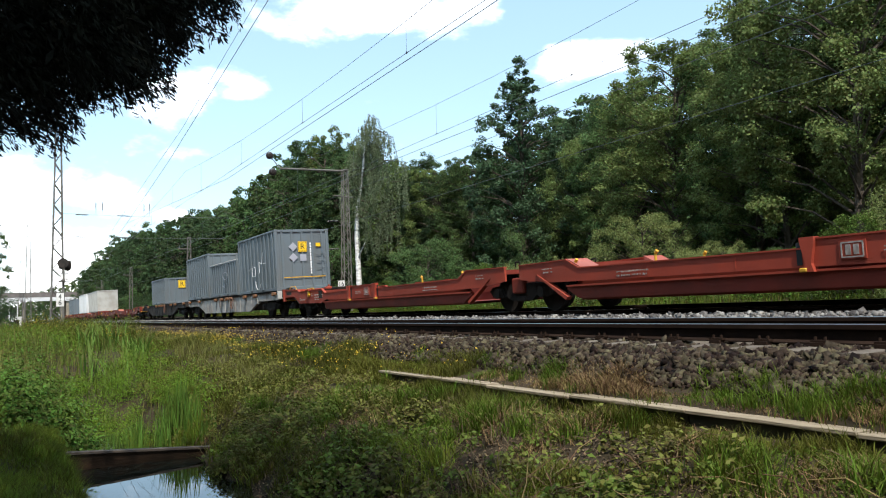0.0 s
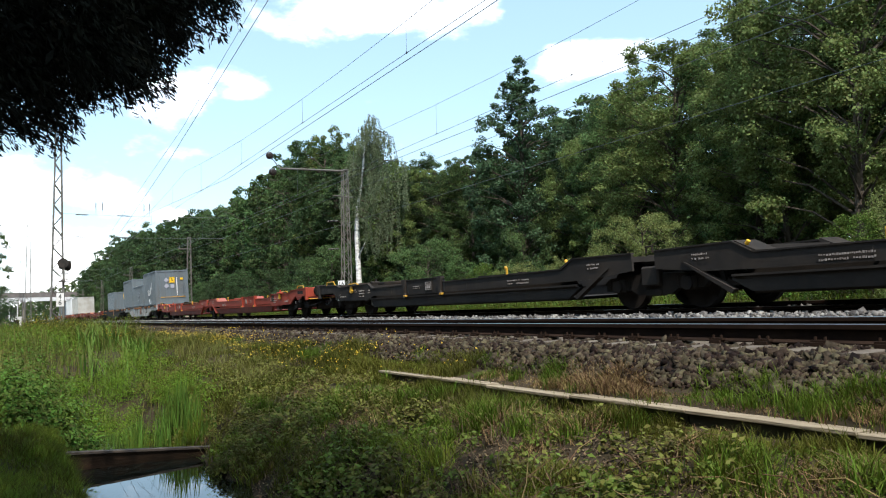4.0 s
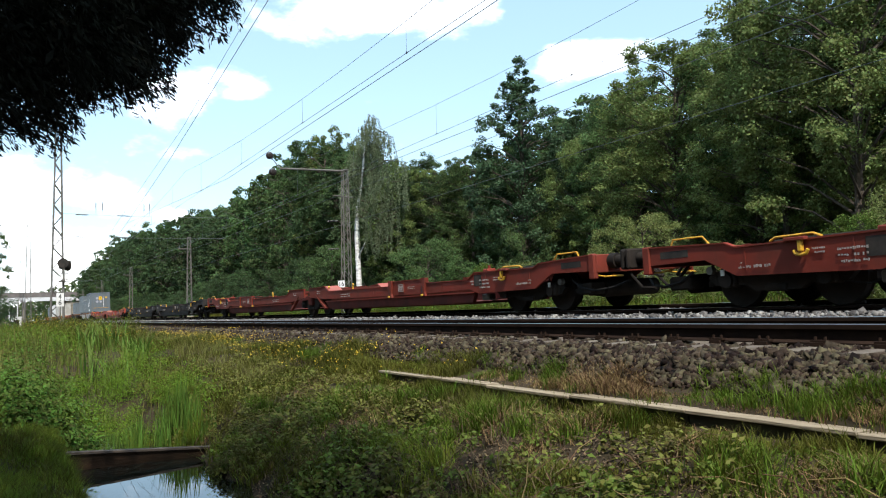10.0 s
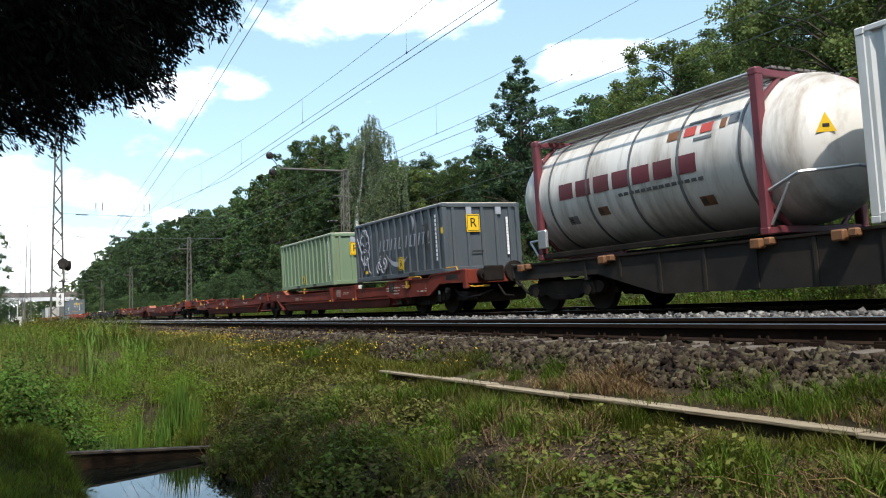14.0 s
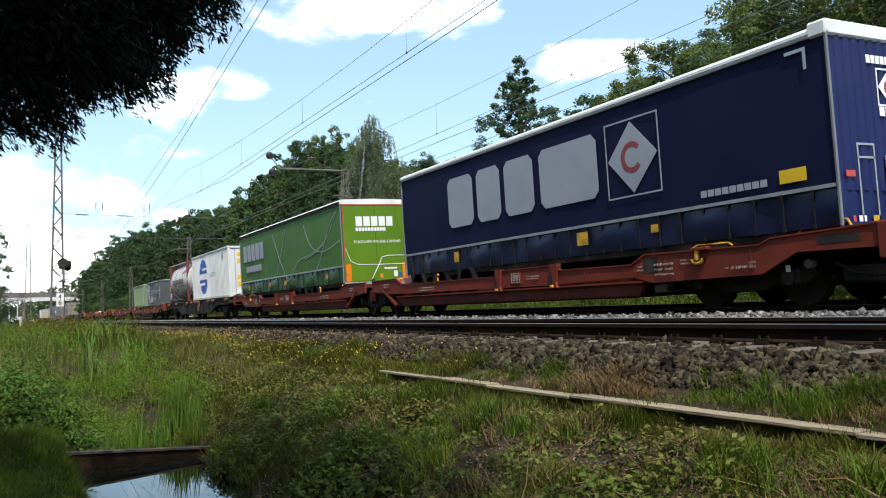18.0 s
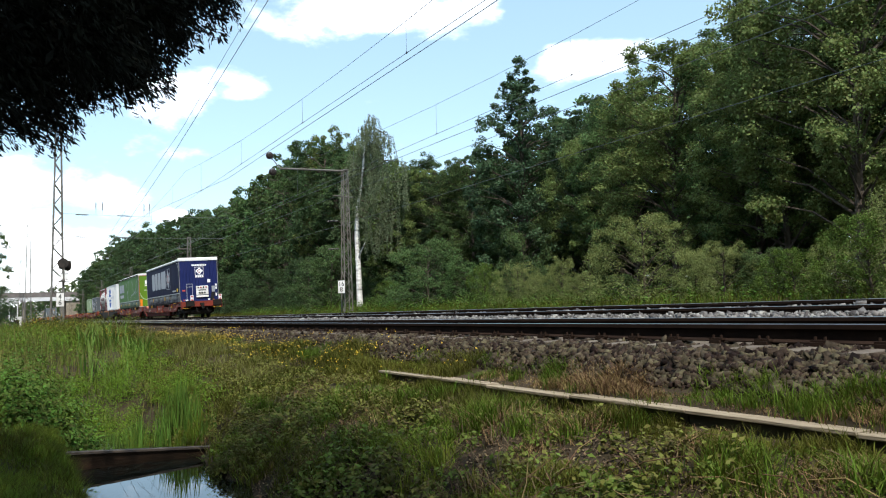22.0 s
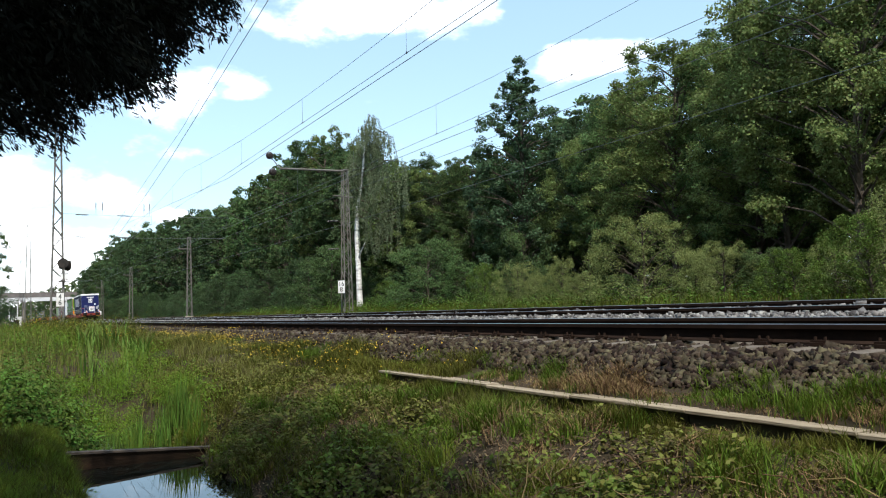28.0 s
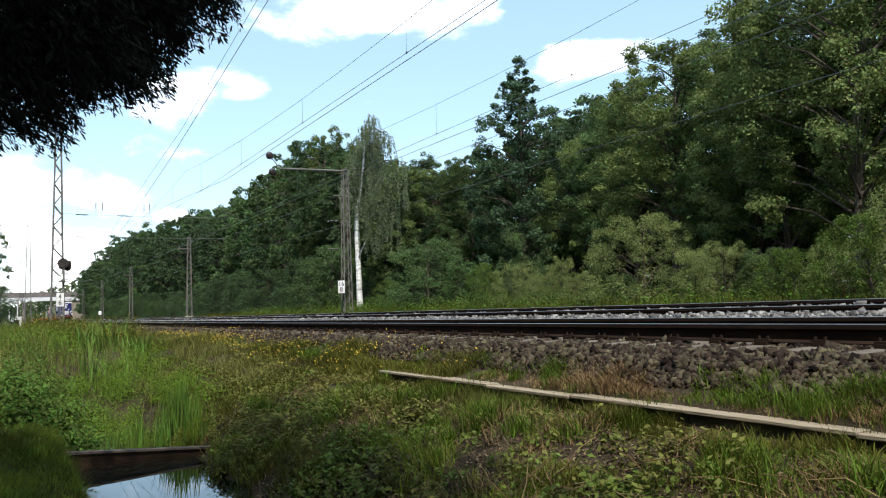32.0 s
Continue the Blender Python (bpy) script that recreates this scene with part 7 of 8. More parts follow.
    # trees added behind the camera, unseen, only to shade the bank
    for k, (x, y) in enumerate(((-1.8, -3.1), (2.6, -3.0), (7.5, -3.4))):
        plant("tree", "unseen broad tree added for shade", DENSE[k % 2], x, y, k * 1.3, 0.95, group="ditch trees", sz=0.85)
    # added belt of trees on the camera's side, never seen, hides the low sky
    x, k = 26.0, 0
    while x > -64:
        plant("tree", "tall unseen tree added to block the low sky", FAR_TREE[k % 3], x, -7.2 - (k % 2) * 3.0, k * 1.7, 1.0, group="ditch trees", sz=0.78)
        x, k = x - 2.9, k + 1
    # growth on the camera's side at the end of the verge
    plant("tree", "grey-green tree beside the ditch", DENSE[0], -62.0, -1.75, 1.0, 0.55, sz=0.74)
    for x, y, s in ((-70, -1.2, 1.1), (-58, -1.5, 0.8), (-78, -2.0, 1.5)):
        plant("bush", "dark green bush beside the ditch", SHRUB[3], x, y, x, s, "bush")
    for x, y, s in ((-300, 5, 0.8), (-320, 9, 0.9), (-340, 13, 1.0), (-310, 15, 1.0), (-330, 1, 0.7), (-350, -12, 0.9), (-300, -22, 0.9), (-320, -35, 1.0)):
        plant("tree", "distant tree beyond the bridge", FAR_TREE[1], x, y, x, s, group="distant trees")
    for k in range(34):
        y = -60 + k * 3.4
        h = float(np.interp(y, [-60, 0, 10, 22, 33, 45, 60], [0.7, 0.7, 0.85, 1.35, 1.85, 2.0, 2.0]))
        plant("tree", "hazy pale green tree on the distant hill", FAR_HILL, -452 - (k * 7) % 19, y, k * 1.9, 1.5, group="distant trees", sz=h * 0.95)


single_trees()


def birch():
    """Weeping birch: a stout white stem, thin double top and long hanging curtains of leaves, mostly on one side."""
    rng = np.random.default_rng(21)
    b = thing("birch_tree", "weeping silver birch with white bark and hanging twigs", "tree", m=pose(-42.7, 17.6, 0.2))
    s = Shape()
    pts = [Vector(p) for p in ((0.05, 0, -0.2), (0.02, 0, 1.2), (-0.06, 0, 2.6), (-0.16, 0, 4.2), (-0.18, 0.02, 5.7), (0.30, 0.05, 6.8), (0.75, 0.08, 8.2), (1.05, 0.1, 9.6), (1.35, 0.1, 10.7))]
    rad = [0.20, 0.165, 0.150, 0.145, 0.13, 0.075, 0.06, 0.045, 0.02]
    for k in range(8):
        s.tube(pts[k], pts[k + 1], rad[k], rad[k + 1], n=10, caps=False)
    s.tube((-0.14, 0, 3.0), (0.95, 0, 3.85), 0.06, 0.03, n=6)
    # stubs of broken branches
    for z, a in ((2.0, 2.4), (2.9, 3.3), (3.9, 2.9), (4.8, 3.2), (5.5, 2.6), (1.4, 0.2)):
        s.tube((-0.08, 0, z), (-0.08 + 0.30 * math.cos(a), 0.30 * math.sin(a), z + 0.10), 0.06, 0.035, n=6)
    part("trunk", s, BARK_BIRCH, b, "white birch bark with dark scars")
    limbs = Shape()
    P = []
    # boughs: root height, heading along and across the line, reach, rise, length of the curtain
    heads = [(10.4, 0.2, 0.1, 0.5, 0.6, 1.6), (9.6, -0.6, 0.1, 0.9, 0.6, 1.9), (9.3, 1.3, 0.5, 1.6, 0.9, 2.0), (8.8, 1.6, 0.6, 2.3, 1.2, 1.5), (8.6, -0.9, -0.3, 1.1, 0.5, 2.0), (8.0, 1.5, 0.9, 2.0, 0.5, 2.4),
             (7.6, 1.8, 0.6, 3.6, 0.7, 2.6), (7.4, -1.0, 0.4, 1.2, 0.3, 2.0), (7.0, 1.8, 1.0, 2.9, 0.2, 2.6), (6.8, 0.2, -1.0, 1.2, 0.3, 2.2), (6.4, 1.6, 0.9, 2.4, -0.4, 2.0), (6.0, 1.8, 0.8, 3.1, -0.9, 2.2),
             (5.6, 1.5, 1.0, 2.2, -0.7, 2.0), (8.9, 0.1, 1.0, 1.0, 0.6, 2.0), (7.9, -0.4, -0.9, 0.8, 0.5, 1.8), (9.9, 1.0, -0.4, 0.8, 0.5, 1.5)]
    for z, hx, hy, reach, rise, drop in heads:
        k = max(i for i in range(8) if pts[i].z <= z)
        root = pts[k].lerp(pts[k + 1], (z - pts[k].z) / (pts[k + 1].z - pts[k].z))
        d = Vector((hx, hy, 0)).normalized()
        mid = root + d * reach * 0.55 + Vector((0, 0, rise))
        tip = root + d * reach + Vector((0, 0, rise * 0.55))
        limbs.tube(root, mid, 0.035, 0.022, n=5, caps=False)
        limbs.tube(mid, tip, 0.022, 0.010, n=5, caps=False)
        for h in range(24):
            u = rng.uniform(0.15, 1.0)
            st = root.lerp(mid, u * 2) if u < 0.5 else mid.lerp(tip, u * 2 - 1)
            st = Vector(st) + Vector((rng.normal(0, 0.16), rng.normal(0, 0.16), rng.normal(0, 0.08)))
            ln = drop * rng.uniform(0.35, 1.1)
            n = int(ln * 52)
            t = rng.random((n, 1)) ** 0.8
            sway = rng.normal(0, 0.10, 2)
            P.append(np.array(st) + np.concatenate([sway[0] * t + rng.normal(0, 0.035, (n, 1)), sway[1] * t + rng.normal(0, 0.035, (n, 1)), -ln * t], 1))
    part("limb_set", limbs, BARK, b)
    P = np.concatenate(P)
    v, f = leaf_cloud(rng, P, rng.normal(0, 1, P.shape), 0.095, 0.5, droop=1.8)
    part("crown", quick_mesh("birch_crown", v, f, LEAF_BIRCH), None, b)


birch()


def conifer():
    """The dark cypress that overhangs the camera: drooping sprays on limbs from a trunk behind it."""
    rng = np.random.default_rng(4)
    c = thing("conifer_tree", "dark cypress whose drooping sprays overhang the view", "tree")
    s = Shape().tube((-2.6, -2.3, -1.4), (-2.5, -2.2, 9.0), 0.22, 0.06, n=12)
    part("trunk", s, BARK, c)
    limbs = Shape()
    P, A, S = [], [], []
    X0, X1 = -3.9, -2.5
    RIM_Y, RIM_Z = [-2.0, -0.02, 0.14, 0.32, 0.47, 0.60, 0.74, 0.89, 1.1, 1.6], [0.45, 0.52, 0.585, 0.69, 0.80, 0.95, 1.12, 1.40, 1.75, 2.5]
    count = 3400
    for i in range(count):
        x = rng.uniform(X0, X1)
        k = -x / 3.0
        y = rng.uniform(-1.4, 1.25)
        rim = float(np.interp(y, RIM_Y, RIM_Z)) + 0.035 + 0.04 * math.sin(y * 21 + 1.3) + 0.045 * math.sin(y * 57 + x * 9) + 0.03 * math.sin(y * 131)
        ln = rng.uniform(0.12, 0.34)
        direction = np.array([rng.normal(0, 0.3), 0.62 + rng.normal(0, 0.25), -0.70 + rng.normal(0, 0.15)])
        direction /= np.linalg.norm(direction)
        # the tips make the ragged lower rim of the crown, the rest hangs above it
        tip = np.array([x, y * k, k * rim + 0.212 + abs(rng.normal(0, 0.22 if i % 3 else 0.7))])
        base = tip - direction * ln
        n = 62
        t = rng.random((n, 1)) ** 0.8
        side = rng.normal(0, 1, (n, 3))
        spread = 0.030 * (1 - t) + 0.008
        curl = np.array([0.0, 0.10, 0.12]) * rng.uniform(-0.2, 1.0) * ln
        P.append(base + direction * ln * t + curl * 4 * t * (1 - t) + side * spread)
        A.append(np.repeat(direction[None], n, 0) + rng.normal(0, 0.35, (n, 3)))
    P, A = np.concatenate(P), np.concatenate(A)
    A /= np.linalg.norm(A, axis=1, keepdims=True)
    nr = np.cross(A, rng.normal(0, 1, A.shape))
    nr /= np.linalg.norm(nr, axis=1, keepdims=True) + 1e-9
    b = np.cross(nr, A)
    L = rng.uniform(0.013, 0.030, (len(P), 1))
    w = L * 0.13
    v = np.stack([P - b * w * 0.6, P + b * w * 0.6, P + A * L * 0.6 + b * w, P + A * L, P + A * L * 0.6 - b * w], 1).reshape(-1, 3)
    f = np.arange(len(P))[:, None] * 5 + np.array([[0, 1, 2, 3, 4]])
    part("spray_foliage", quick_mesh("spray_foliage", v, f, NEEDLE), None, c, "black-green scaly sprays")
    for i in range(60):
        y = rng.uniform(-1.3, 1.4)
        x = rng.uniform(X0, X1)
        limbs.tube((-2.55, -2.1, 2.4 + rng.uniform(0, 2.5)), (x, y, 1.6 + rng.uniform(0.3, 1.2) + max(0, y) * 0.9), 0.03, 0.008, n=5, caps=False)
    part("limb_set", limbs, BARK, c)
    # dense inner part of the crown: larger fans of foliage
    n = 36000
    x = rng.uniform(X0, X1, n)
    y = rng.uniform(-1.8, 1.5, n)
    k = -x / 3.0
    rim = np.interp(y, RIM_Y, RIM_Z)
    z = k * rim + 0.212 + 0.26 + np.abs(rng.normal(0, 0.6, n))
    v, f = leaf_cloud(rng, np.stack([x, y * k, z], 1), rng.normal(0, 1, (n, 3)), 0.055, 0.30)
    # leaf canopy added overhead, out of view, to shade the bank
    m = 30000
    top = np.stack([rng.uniform(-6.3, 0.4, m), rng.uniform(-3.4, 1.6, m), rng.uniform(3.5, 8.5, m)], 1)
    v2, f2 = leaf_cloud(rng, top, rng.normal(0, 1, (m, 3)), 0.14, 0.5)
    v, f = np.concatenate([v, v2]), np.concatenate([f, f2 + len(v)])
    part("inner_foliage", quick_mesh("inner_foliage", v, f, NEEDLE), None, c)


conifer()


# ---- grass and herbs ----
def blades(name, label, xy, height, width, material, seed, bend=0.35, category="grass", z=None, lift=0.0):
    """Curved grass blades, each two quads, rooted on the ground."""
    rng = np.random.default_rng(seed)
    n = len(xy)
    h = height * rng.uniform(0.55, 1.25, n) if np.isscalar(height) else height * rng.uniform(0.6, 1.2, n)
    a = rng.uniform(0, 6.28, n)
    d = np.stack([np.cos(a), np.sin(a)], 1) * (h * bend * rng.uniform(0.2, 1.4, n))[:, None]
    p = np.stack([-np.sin(a), np.cos(a)], 1) * (width * rng.uniform(0.6, 1.4, n))[:, None]
    z0 = (ground_z(xy[:, 0], xy[:, 1]) if z is None else z) - 0.02 + lift
    rows = []
    for t, w in ((0, 1.0), (0.55, 0.8), (1.0, 0.06)):
        c = xy + d * t * t
        zz = z0 + h * t * (1 - 0.18 * bend * t)
        rows += [np.concatenate([c - p * w, zz[:, None]], 1), np.concatenate([c + p * w, zz[:, None]], 1)]
    v = np.stack(rows, 1).reshape(-1, 3)
    i = np.arange(n)[:, None] * 6
    f = np.concatenate([i + np.array([[0, 1, 3, 2]]), i + np.array([[2, 3, 5, 4]])], 0)
    return tagged(new(name, quick_mesh(name, v, f, material)), label, category, kind="stuff")


def tufted(rng, count, x0, x1, y0, y1, tufts, spread, power=1.0):
    """Points gathered in tufts, denser towards x1."""
    cx = x1 - (x1 - x0) * rng.random(tufts) ** power
    cy = rng.uniform(y0, y1, tufts)
    k = rng.integers(0, tufts, count)
    return np.stack([cx[k] + rng.normal(0, spread, count), np.clip(cy[k] + rng.normal(0, spread, count), y0 - 0.1, y1 + 0.1)], 1)


def even(rng, count, x0, x1, y0, y1, power=1.0):
    return np.stack([x1 - (x1 - x0) * rng.random(count) ** power, rng.uniform(y0, y1, count)], 1)


def herbs(name, label, xy, height, leaf, material, seed, per=9):
    """Leafy weeds: leaves held at several heights on short stems."""
    rng = np.random.default_rng(seed)
    n = len(xy)
    k = np.repeat(np.arange(n), per)
    hh = height * rng.uniform(0.5, 1.3, n)
    zz = ground_z(xy[:, 0], xy[:, 1])
    t = rng.uniform(0.15, 1.0, n * per)
    r = rng.uniform(0.02, 0.6, n * per) * hh[k] * 0.6
    a = rng.uniform(0, 6.28, n * per)
    p = np.stack([xy[k, 0] + r * np.cos(a), xy[k, 1] + r * np.sin(a), zz[k] + hh[k] * t], 1)
    nn = np.stack([0.5 * np.cos(a), 0.5 * np.sin(a), np.ones(n * per)], 1)
    v, f = leaf_cloud(rng, p, nn, leaf, 0.62, spread=0.35)
    return tagged(new(name, quick_mesh(name, v, f, material)), label, "weeds", kind="stuff")


def mounds(name, label, xy, radius, height, per, leaf, material, seed, category="weeds", aspect=0.5, dz=0.0):
    """Heaps of leafy growth: leaves over rounded hummocks, thinning out into ragged tops."""
    rng = np.random.default_rng(seed)
    n = len(xy)
    k = np.repeat(np.arange(n), per)
    rr, hh = radius * rng.uniform(0.6, 1.4, n), height * rng.uniform(0.6, 1.4, n)
    d = rng.normal(0, 1, (n * per, 3))
    d[:, 2] = np.abs(d[:, 2])
    d /= np.linalg.norm(d, axis=1, keepdims=True)
    u = rng.uniform(0.2, 1.0, (n * per, 1)) ** 0.4 * (1 + 0.35 * rng.random((n * per, 1)) ** 4)
    lump = 1 + 0.22 * np.sin(d[:, :1] * 6 + k[:, None]) * np.cos(d[:, 1:2] * 5 + 2 * k[:, None])
    q = d * u * lump
    p = np.stack([xy[k, 0] + q[:, 0] * rr[k], xy[k, 1] + q[:, 1] * rr[k], ground_z(xy[k, 0], xy[k, 1]) + dz + q[:, 2] * hh[k]], 1)
    v, f = leaf_cloud(rng, p, d + np.array([0.2, 0, 0.5]), leaf, aspect, spread=0.55)
    return tagged(new(name, quick_mesh(name, v, f, material)), label, category, kind="stuff")


def patch(xy, seed, freq=1.0):
    """A soft random field of about -1 to 1 over the ground, for patches of growth and bare soil."""
    q = np.random.default_rng(seed)
    s = 0
    for k in range(5):
        a, w = q.uniform(0, 6.28), freq * q.uniform(0.9, 3.2)
        s = s + np.sin(w * (math.cos(a) * xy[:, 0] + math.sin(a) * 1.3 * xy[:, 1]) + q.uniform(0, 6.28))
    return s / 2.2


def where(xy, seed, low, freq=1.0):
    return xy[patch(xy, seed, freq) > low]


def tall(xy, seed, h, freq=1.6):
    return h * np.clip(0.85 + 0.55 * patch(xy, seed, freq), 0.35, 1.7)


def stalks(name, label, seed, count, xr, yr, length, rise, r, material):
    q = np.random.default_rng(seed)
    s = Shape()
    for k in range(count):
        x, y = q.uniform(*xr), q.uniform(*yr)
        a, ln = q.uniform(0, 6.28), q.uniform(*length)
        x2, y2 = x + ln * math.cos(a), y + ln * math.sin(a) * 0.6
        z, z2 = float(ground_z(x, y)) + q.uniform(0.01, 0.06), float(ground_z(x2, y2)) + q.uniform(*rise)
        mx, my, mz = (x + x2) / 2 + q.normal(0, 0.03), (y + y2) / 2, (z + z2) / 2 + 0.15 * ln * q.random()
        s.tube((x, y, z), (mx, my, mz), r, r * 0.8, n=4, caps=False)
        s.tube((mx, my, mz), (x2, y2, z2), r * 0.8, r * 0.4, n=4, caps=False)
    tagged(new(name, s.mesh(name, material)), label, "stalks", kind="stuff")


def vegetation():
    rng = np.random.default_rng(77)
    # the bank between ditch and edging: grass tufts, weeds, straw and bare soil in patches
    xy = where(tufted(rng, 36000, -17, -1.0, 2.45, 4.80, 760, 0.065, 1.5), 101, -0.25)
    xy = xy[(xy[:, 1] > 3.25) | (xy[:, 0] < -5.5) | (rng.random(len(xy)) < 0.3)]
    blades("bank_grass", "green grass tufts on the ditch bank", xy, tall(xy, 102, 0.19), 0.0040, GRASS, 1, 0.8)
    xy = where(tufted(rng, 17000, -14, -1.0, 3.1, 4.80, 260, 0.07, 1.5), 103, -0.35)
    xy = xy[(xy[:, 1] > 3.35) | (xy[:, 0] < -5.5) | (rng.random(len(xy)) < 0.2)]
    blades("bank_grass", "lush green grass tufts on the bank", xy, tall(xy, 104, 0.21), 0.0045, GRASS_LUSH, 2, 0.8)
    xy = where(tufted(rng, 14000, -11, -0.8, 4.6, 4.79, 260, 0.05, 1.6), 105, -0.5, 2.0)
    blades("bank_grass", "long grass leaning on the edging", xy, tall(xy, 106, 0.17), 0.0040, GRASS, 31, 0.7)
    xy = where(tufted(rng, 16000, -12, -1.0, 2.4, 4.7, 420, 0.09, 1.5), 107, 0.1, 1.8)
    blades("dry_grass", "dry straw among the bank grass", xy, tall(xy, 108, 0.20), 0.0034, GRASS_DRY, 3, 1.3)
    xy = where(tufted(rng, 2300, -15, -1.2, 2.5, 4.5, 300, 0.10, 0.9), 109, 0.2, 1.3)
    herbs("bank_weeds", "broad-leaved weeds and brambles on the bank", xy, 0.20, 0.052, HERB, 4, 9)
    xy = where(tufted(rng, 1700, -13, -2.0, 2.3, 3.6, 200, 0.10, 1.0), 110, 0.15, 1.4)
    herbs("bank_weeds", "pale trailing weeds on the lower bank", xy, 0.16, 0.060, LEAF_LIGHT, 5, 7)
    xy = where(even(rng, 5000, -10, -1.0, 2.3, 4.6, 1.0), 111, 0.1, 1.4)
    herbs("clover", "small low clover leaves between the tufts", xy, 0.07, 0.026, GRASS_LUSH, 33, 8)
    xy = even(rng, 9000, -9, -1.0, 2.2, 4.6, 1.0)
    herbs("leaf_litter", "brown dead leaves on the soil", xy, 0.03, 0.030, LITTER, 34, 2)
    stalks("dead_stalks", "dead brown stalks lying on the bank", 31, 260, (-11, -1.5), (2.4, 4.4), (0.12, 0.4), (0.03, 0.2), 0.0035, LITTER)
    stalks("dead_stalks", "heap of broken pale stalks low on the bank", 35, 420, (-4.8, -1.5), (2.6, 3.4), (0.15, 0.5), (0.03, 0.22), 0.0042, LITTER)
    stalks("dead_stalks", "long bleached stems across the bank", 36, 26, (-5.5, -2.0), (2.8, 4.2), (0.4, 0.8), (0.1, 0.3), 0.005, GRASS_DRY)
    xy = where(tufted(rng, 9000, -11, -2.5, 2.35, 3.5, 420, 0.05, 1.2), 137, -0.2, 1.5)
    blades("bank_grass", "arching grass tufts low on the bank", xy, tall(xy, 138, 0.20), 0.0038, GRASS_NEAR, 52, 0.95)
    stalks("dead_stalks", "tangle of dead brown stems above the water", 53, 420, (-10.5, -4.0), (2.35, 3.3), (0.10, 0.36), (0.02, 0.16), 0.0035, LITTER)
    # strip at the ballast foot
    xy = tufted(rng, 15000, -8.5, -1.0, 5.04, 5.42, 520, 0.055, 1.3)
    blades("dry_grass", "bleached dry grass along the ballast foot", xy, tall(xy, 113, 0.13), 0.0036, GRASS_DRY, 6, 1.0)
    xy = tufted(rng, 18000, -26, -1.0, 5.03, 5.42, 420, 0.05, 1.9)
    blades("bank_grass", "green grass tufts along the ballast foot", xy, tall(xy, 115, 0.125), 0.0036, GRASS_LUSH, 7, 0.8)
    xy = tufted(rng, 700, -9.5, -2.6, 5.25, 5.45, 12, 0.05, 0.8)
    blades("ballast_grass", "grass tufts growing in the ballast", xy, 0.14, 0.0040, GRASS_LUSH, 37, 0.8)
    xy = even(rng, 16000, -17, -9.0, 4.7, 5.5, 1.0)
    blades("verge_grass", "fine grass past the end of the edging", xy, tall(xy, 136, 0.17, 1.2), 0.0042, GRASS, 51, 0.8)
    # verge that rises behind the weir
    xy = even(rng, 60000, -60, -11.5, 2.6, 5.25, 0.75)
    blades("verge_grass", "fine sunlit grass on the verge", xy, tall(xy, 116, 0.20, 0.7), 0.0062, GRASS, 8, 0.7)
    xy = where(even(rng, 26000, -60, -12.5, 3.6, 5.25, 0.75), 117, -0.4, 0.7)
    blades("verge_grass", "pale seeding grass on the verge", xy, tall(xy, 118, 0.26, 0.7), 0.0042, VERGE_PALE, 32, 0.6)
    xy = where(even(rng, 22000, -70, -15.0, -3.5, 2.8, 0.72), 119, -0.1, 0.7)
    blades("verge_grass", "tall lush grass on the verge", xy, tall(xy, 120, 0.40, 0.6), 0.009, GRASS_LUSH, 9, 0.5)
    xy = even(rng, 5200, -70, -24, 0.5, 4.9, 0.8)
    blades("seed_grass", "tall feathery seeding grass beside the track", xy, tall(xy, 121, 0.55, 0.5), 0.0055, VERGE_PALE, 10, 0.35)
    # the hollow behind the weir and the growth round it: dark nettles, ferny umbels, bright mounds
    mounds("nettles", "dark green nettles on the near bank", tufted(rng, 50, -16.5, -12.0, -0.2, 1.05, 22, 0.2), 0.28, 0.55, 300, 0.075, NETTLE, 12, "weeds", 0.42)
    mounds("nettles", "dense green nettles beside the ditch", tufted(rng, 60, -24, -15.5, -1.8, 1.0, 26, 0.4), 0.40, 0.55, 240, 0.07, NETTLE, 11, "weeds", 0.42)
    mounds("cow_parsley", "feathery fresh green umbels behind the reeds", tufted(rng, 80, -19.5, -13.6, 0.9, 3.0, 36, 0.22), 0.36, 0.50, 380, 0.042, FERN, 25, "weeds", 0.35)
    mounds("tall_weeds", "mounds of tall yellow-green weeds on the verge", tufted(rng, 120, -44, -19, -2.8, 3.2, 60, 0.5, 0.85), 0.50, 0.55, 230, 0.062, GRASS_LUSH, 23, "weeds", 0.32)
    mounds("tall_weeds", "fresh green herb mounds on the verge", tufted(rng, 60, -34, -18, -2.0, 2.6, 34, 0.5, 0.85), 0.42, 0.62, 230, 0.066, FERN, 45, "weeds", 0.30)
    mounds("tall_weeds", "olive weeds in clumps on the bank", tufted(rng, 150, -18, -8.0, 2.4, 4.5, 90, 0.15, 0.9), 0.18, 0.20, 110, 0.046, HERB, 24, "weeds", 0.5)
    xy = where(even(rng, 16000, -48, -15, -2.2, 2.8, 0.8), 133, -0.2, 0.6)
    blades("seed_grass", "feathery pale grass among the weeds", xy, tall(xy, 134, 0.62, 0.6), 0.0045, VERGE_PALE, 46, 0.4)
    xy = tufted(rng, 300, -27, -19, 1.6, 3.0, 10, 0.14)
    blades("iris_leaves", "broad sword-shaped leaves on the verge", xy, tall(xy, 135, 0.70, 0.6), 0.016, REED, 47, 0.55)
    xy = tufted(rng, 2300, -64, -26, 1.0, 4.0, 110, 0.25, 0.9)
    herbs("tall_weeds", "head-high flowering weeds at the end of the verge", xy, 0.78, 0.06, GRASS, 41, 12)
    xy = where(even(rng, 7000, -64, -25, 0.9, 3.9, 0.9), 131, -0.3, 0.4)
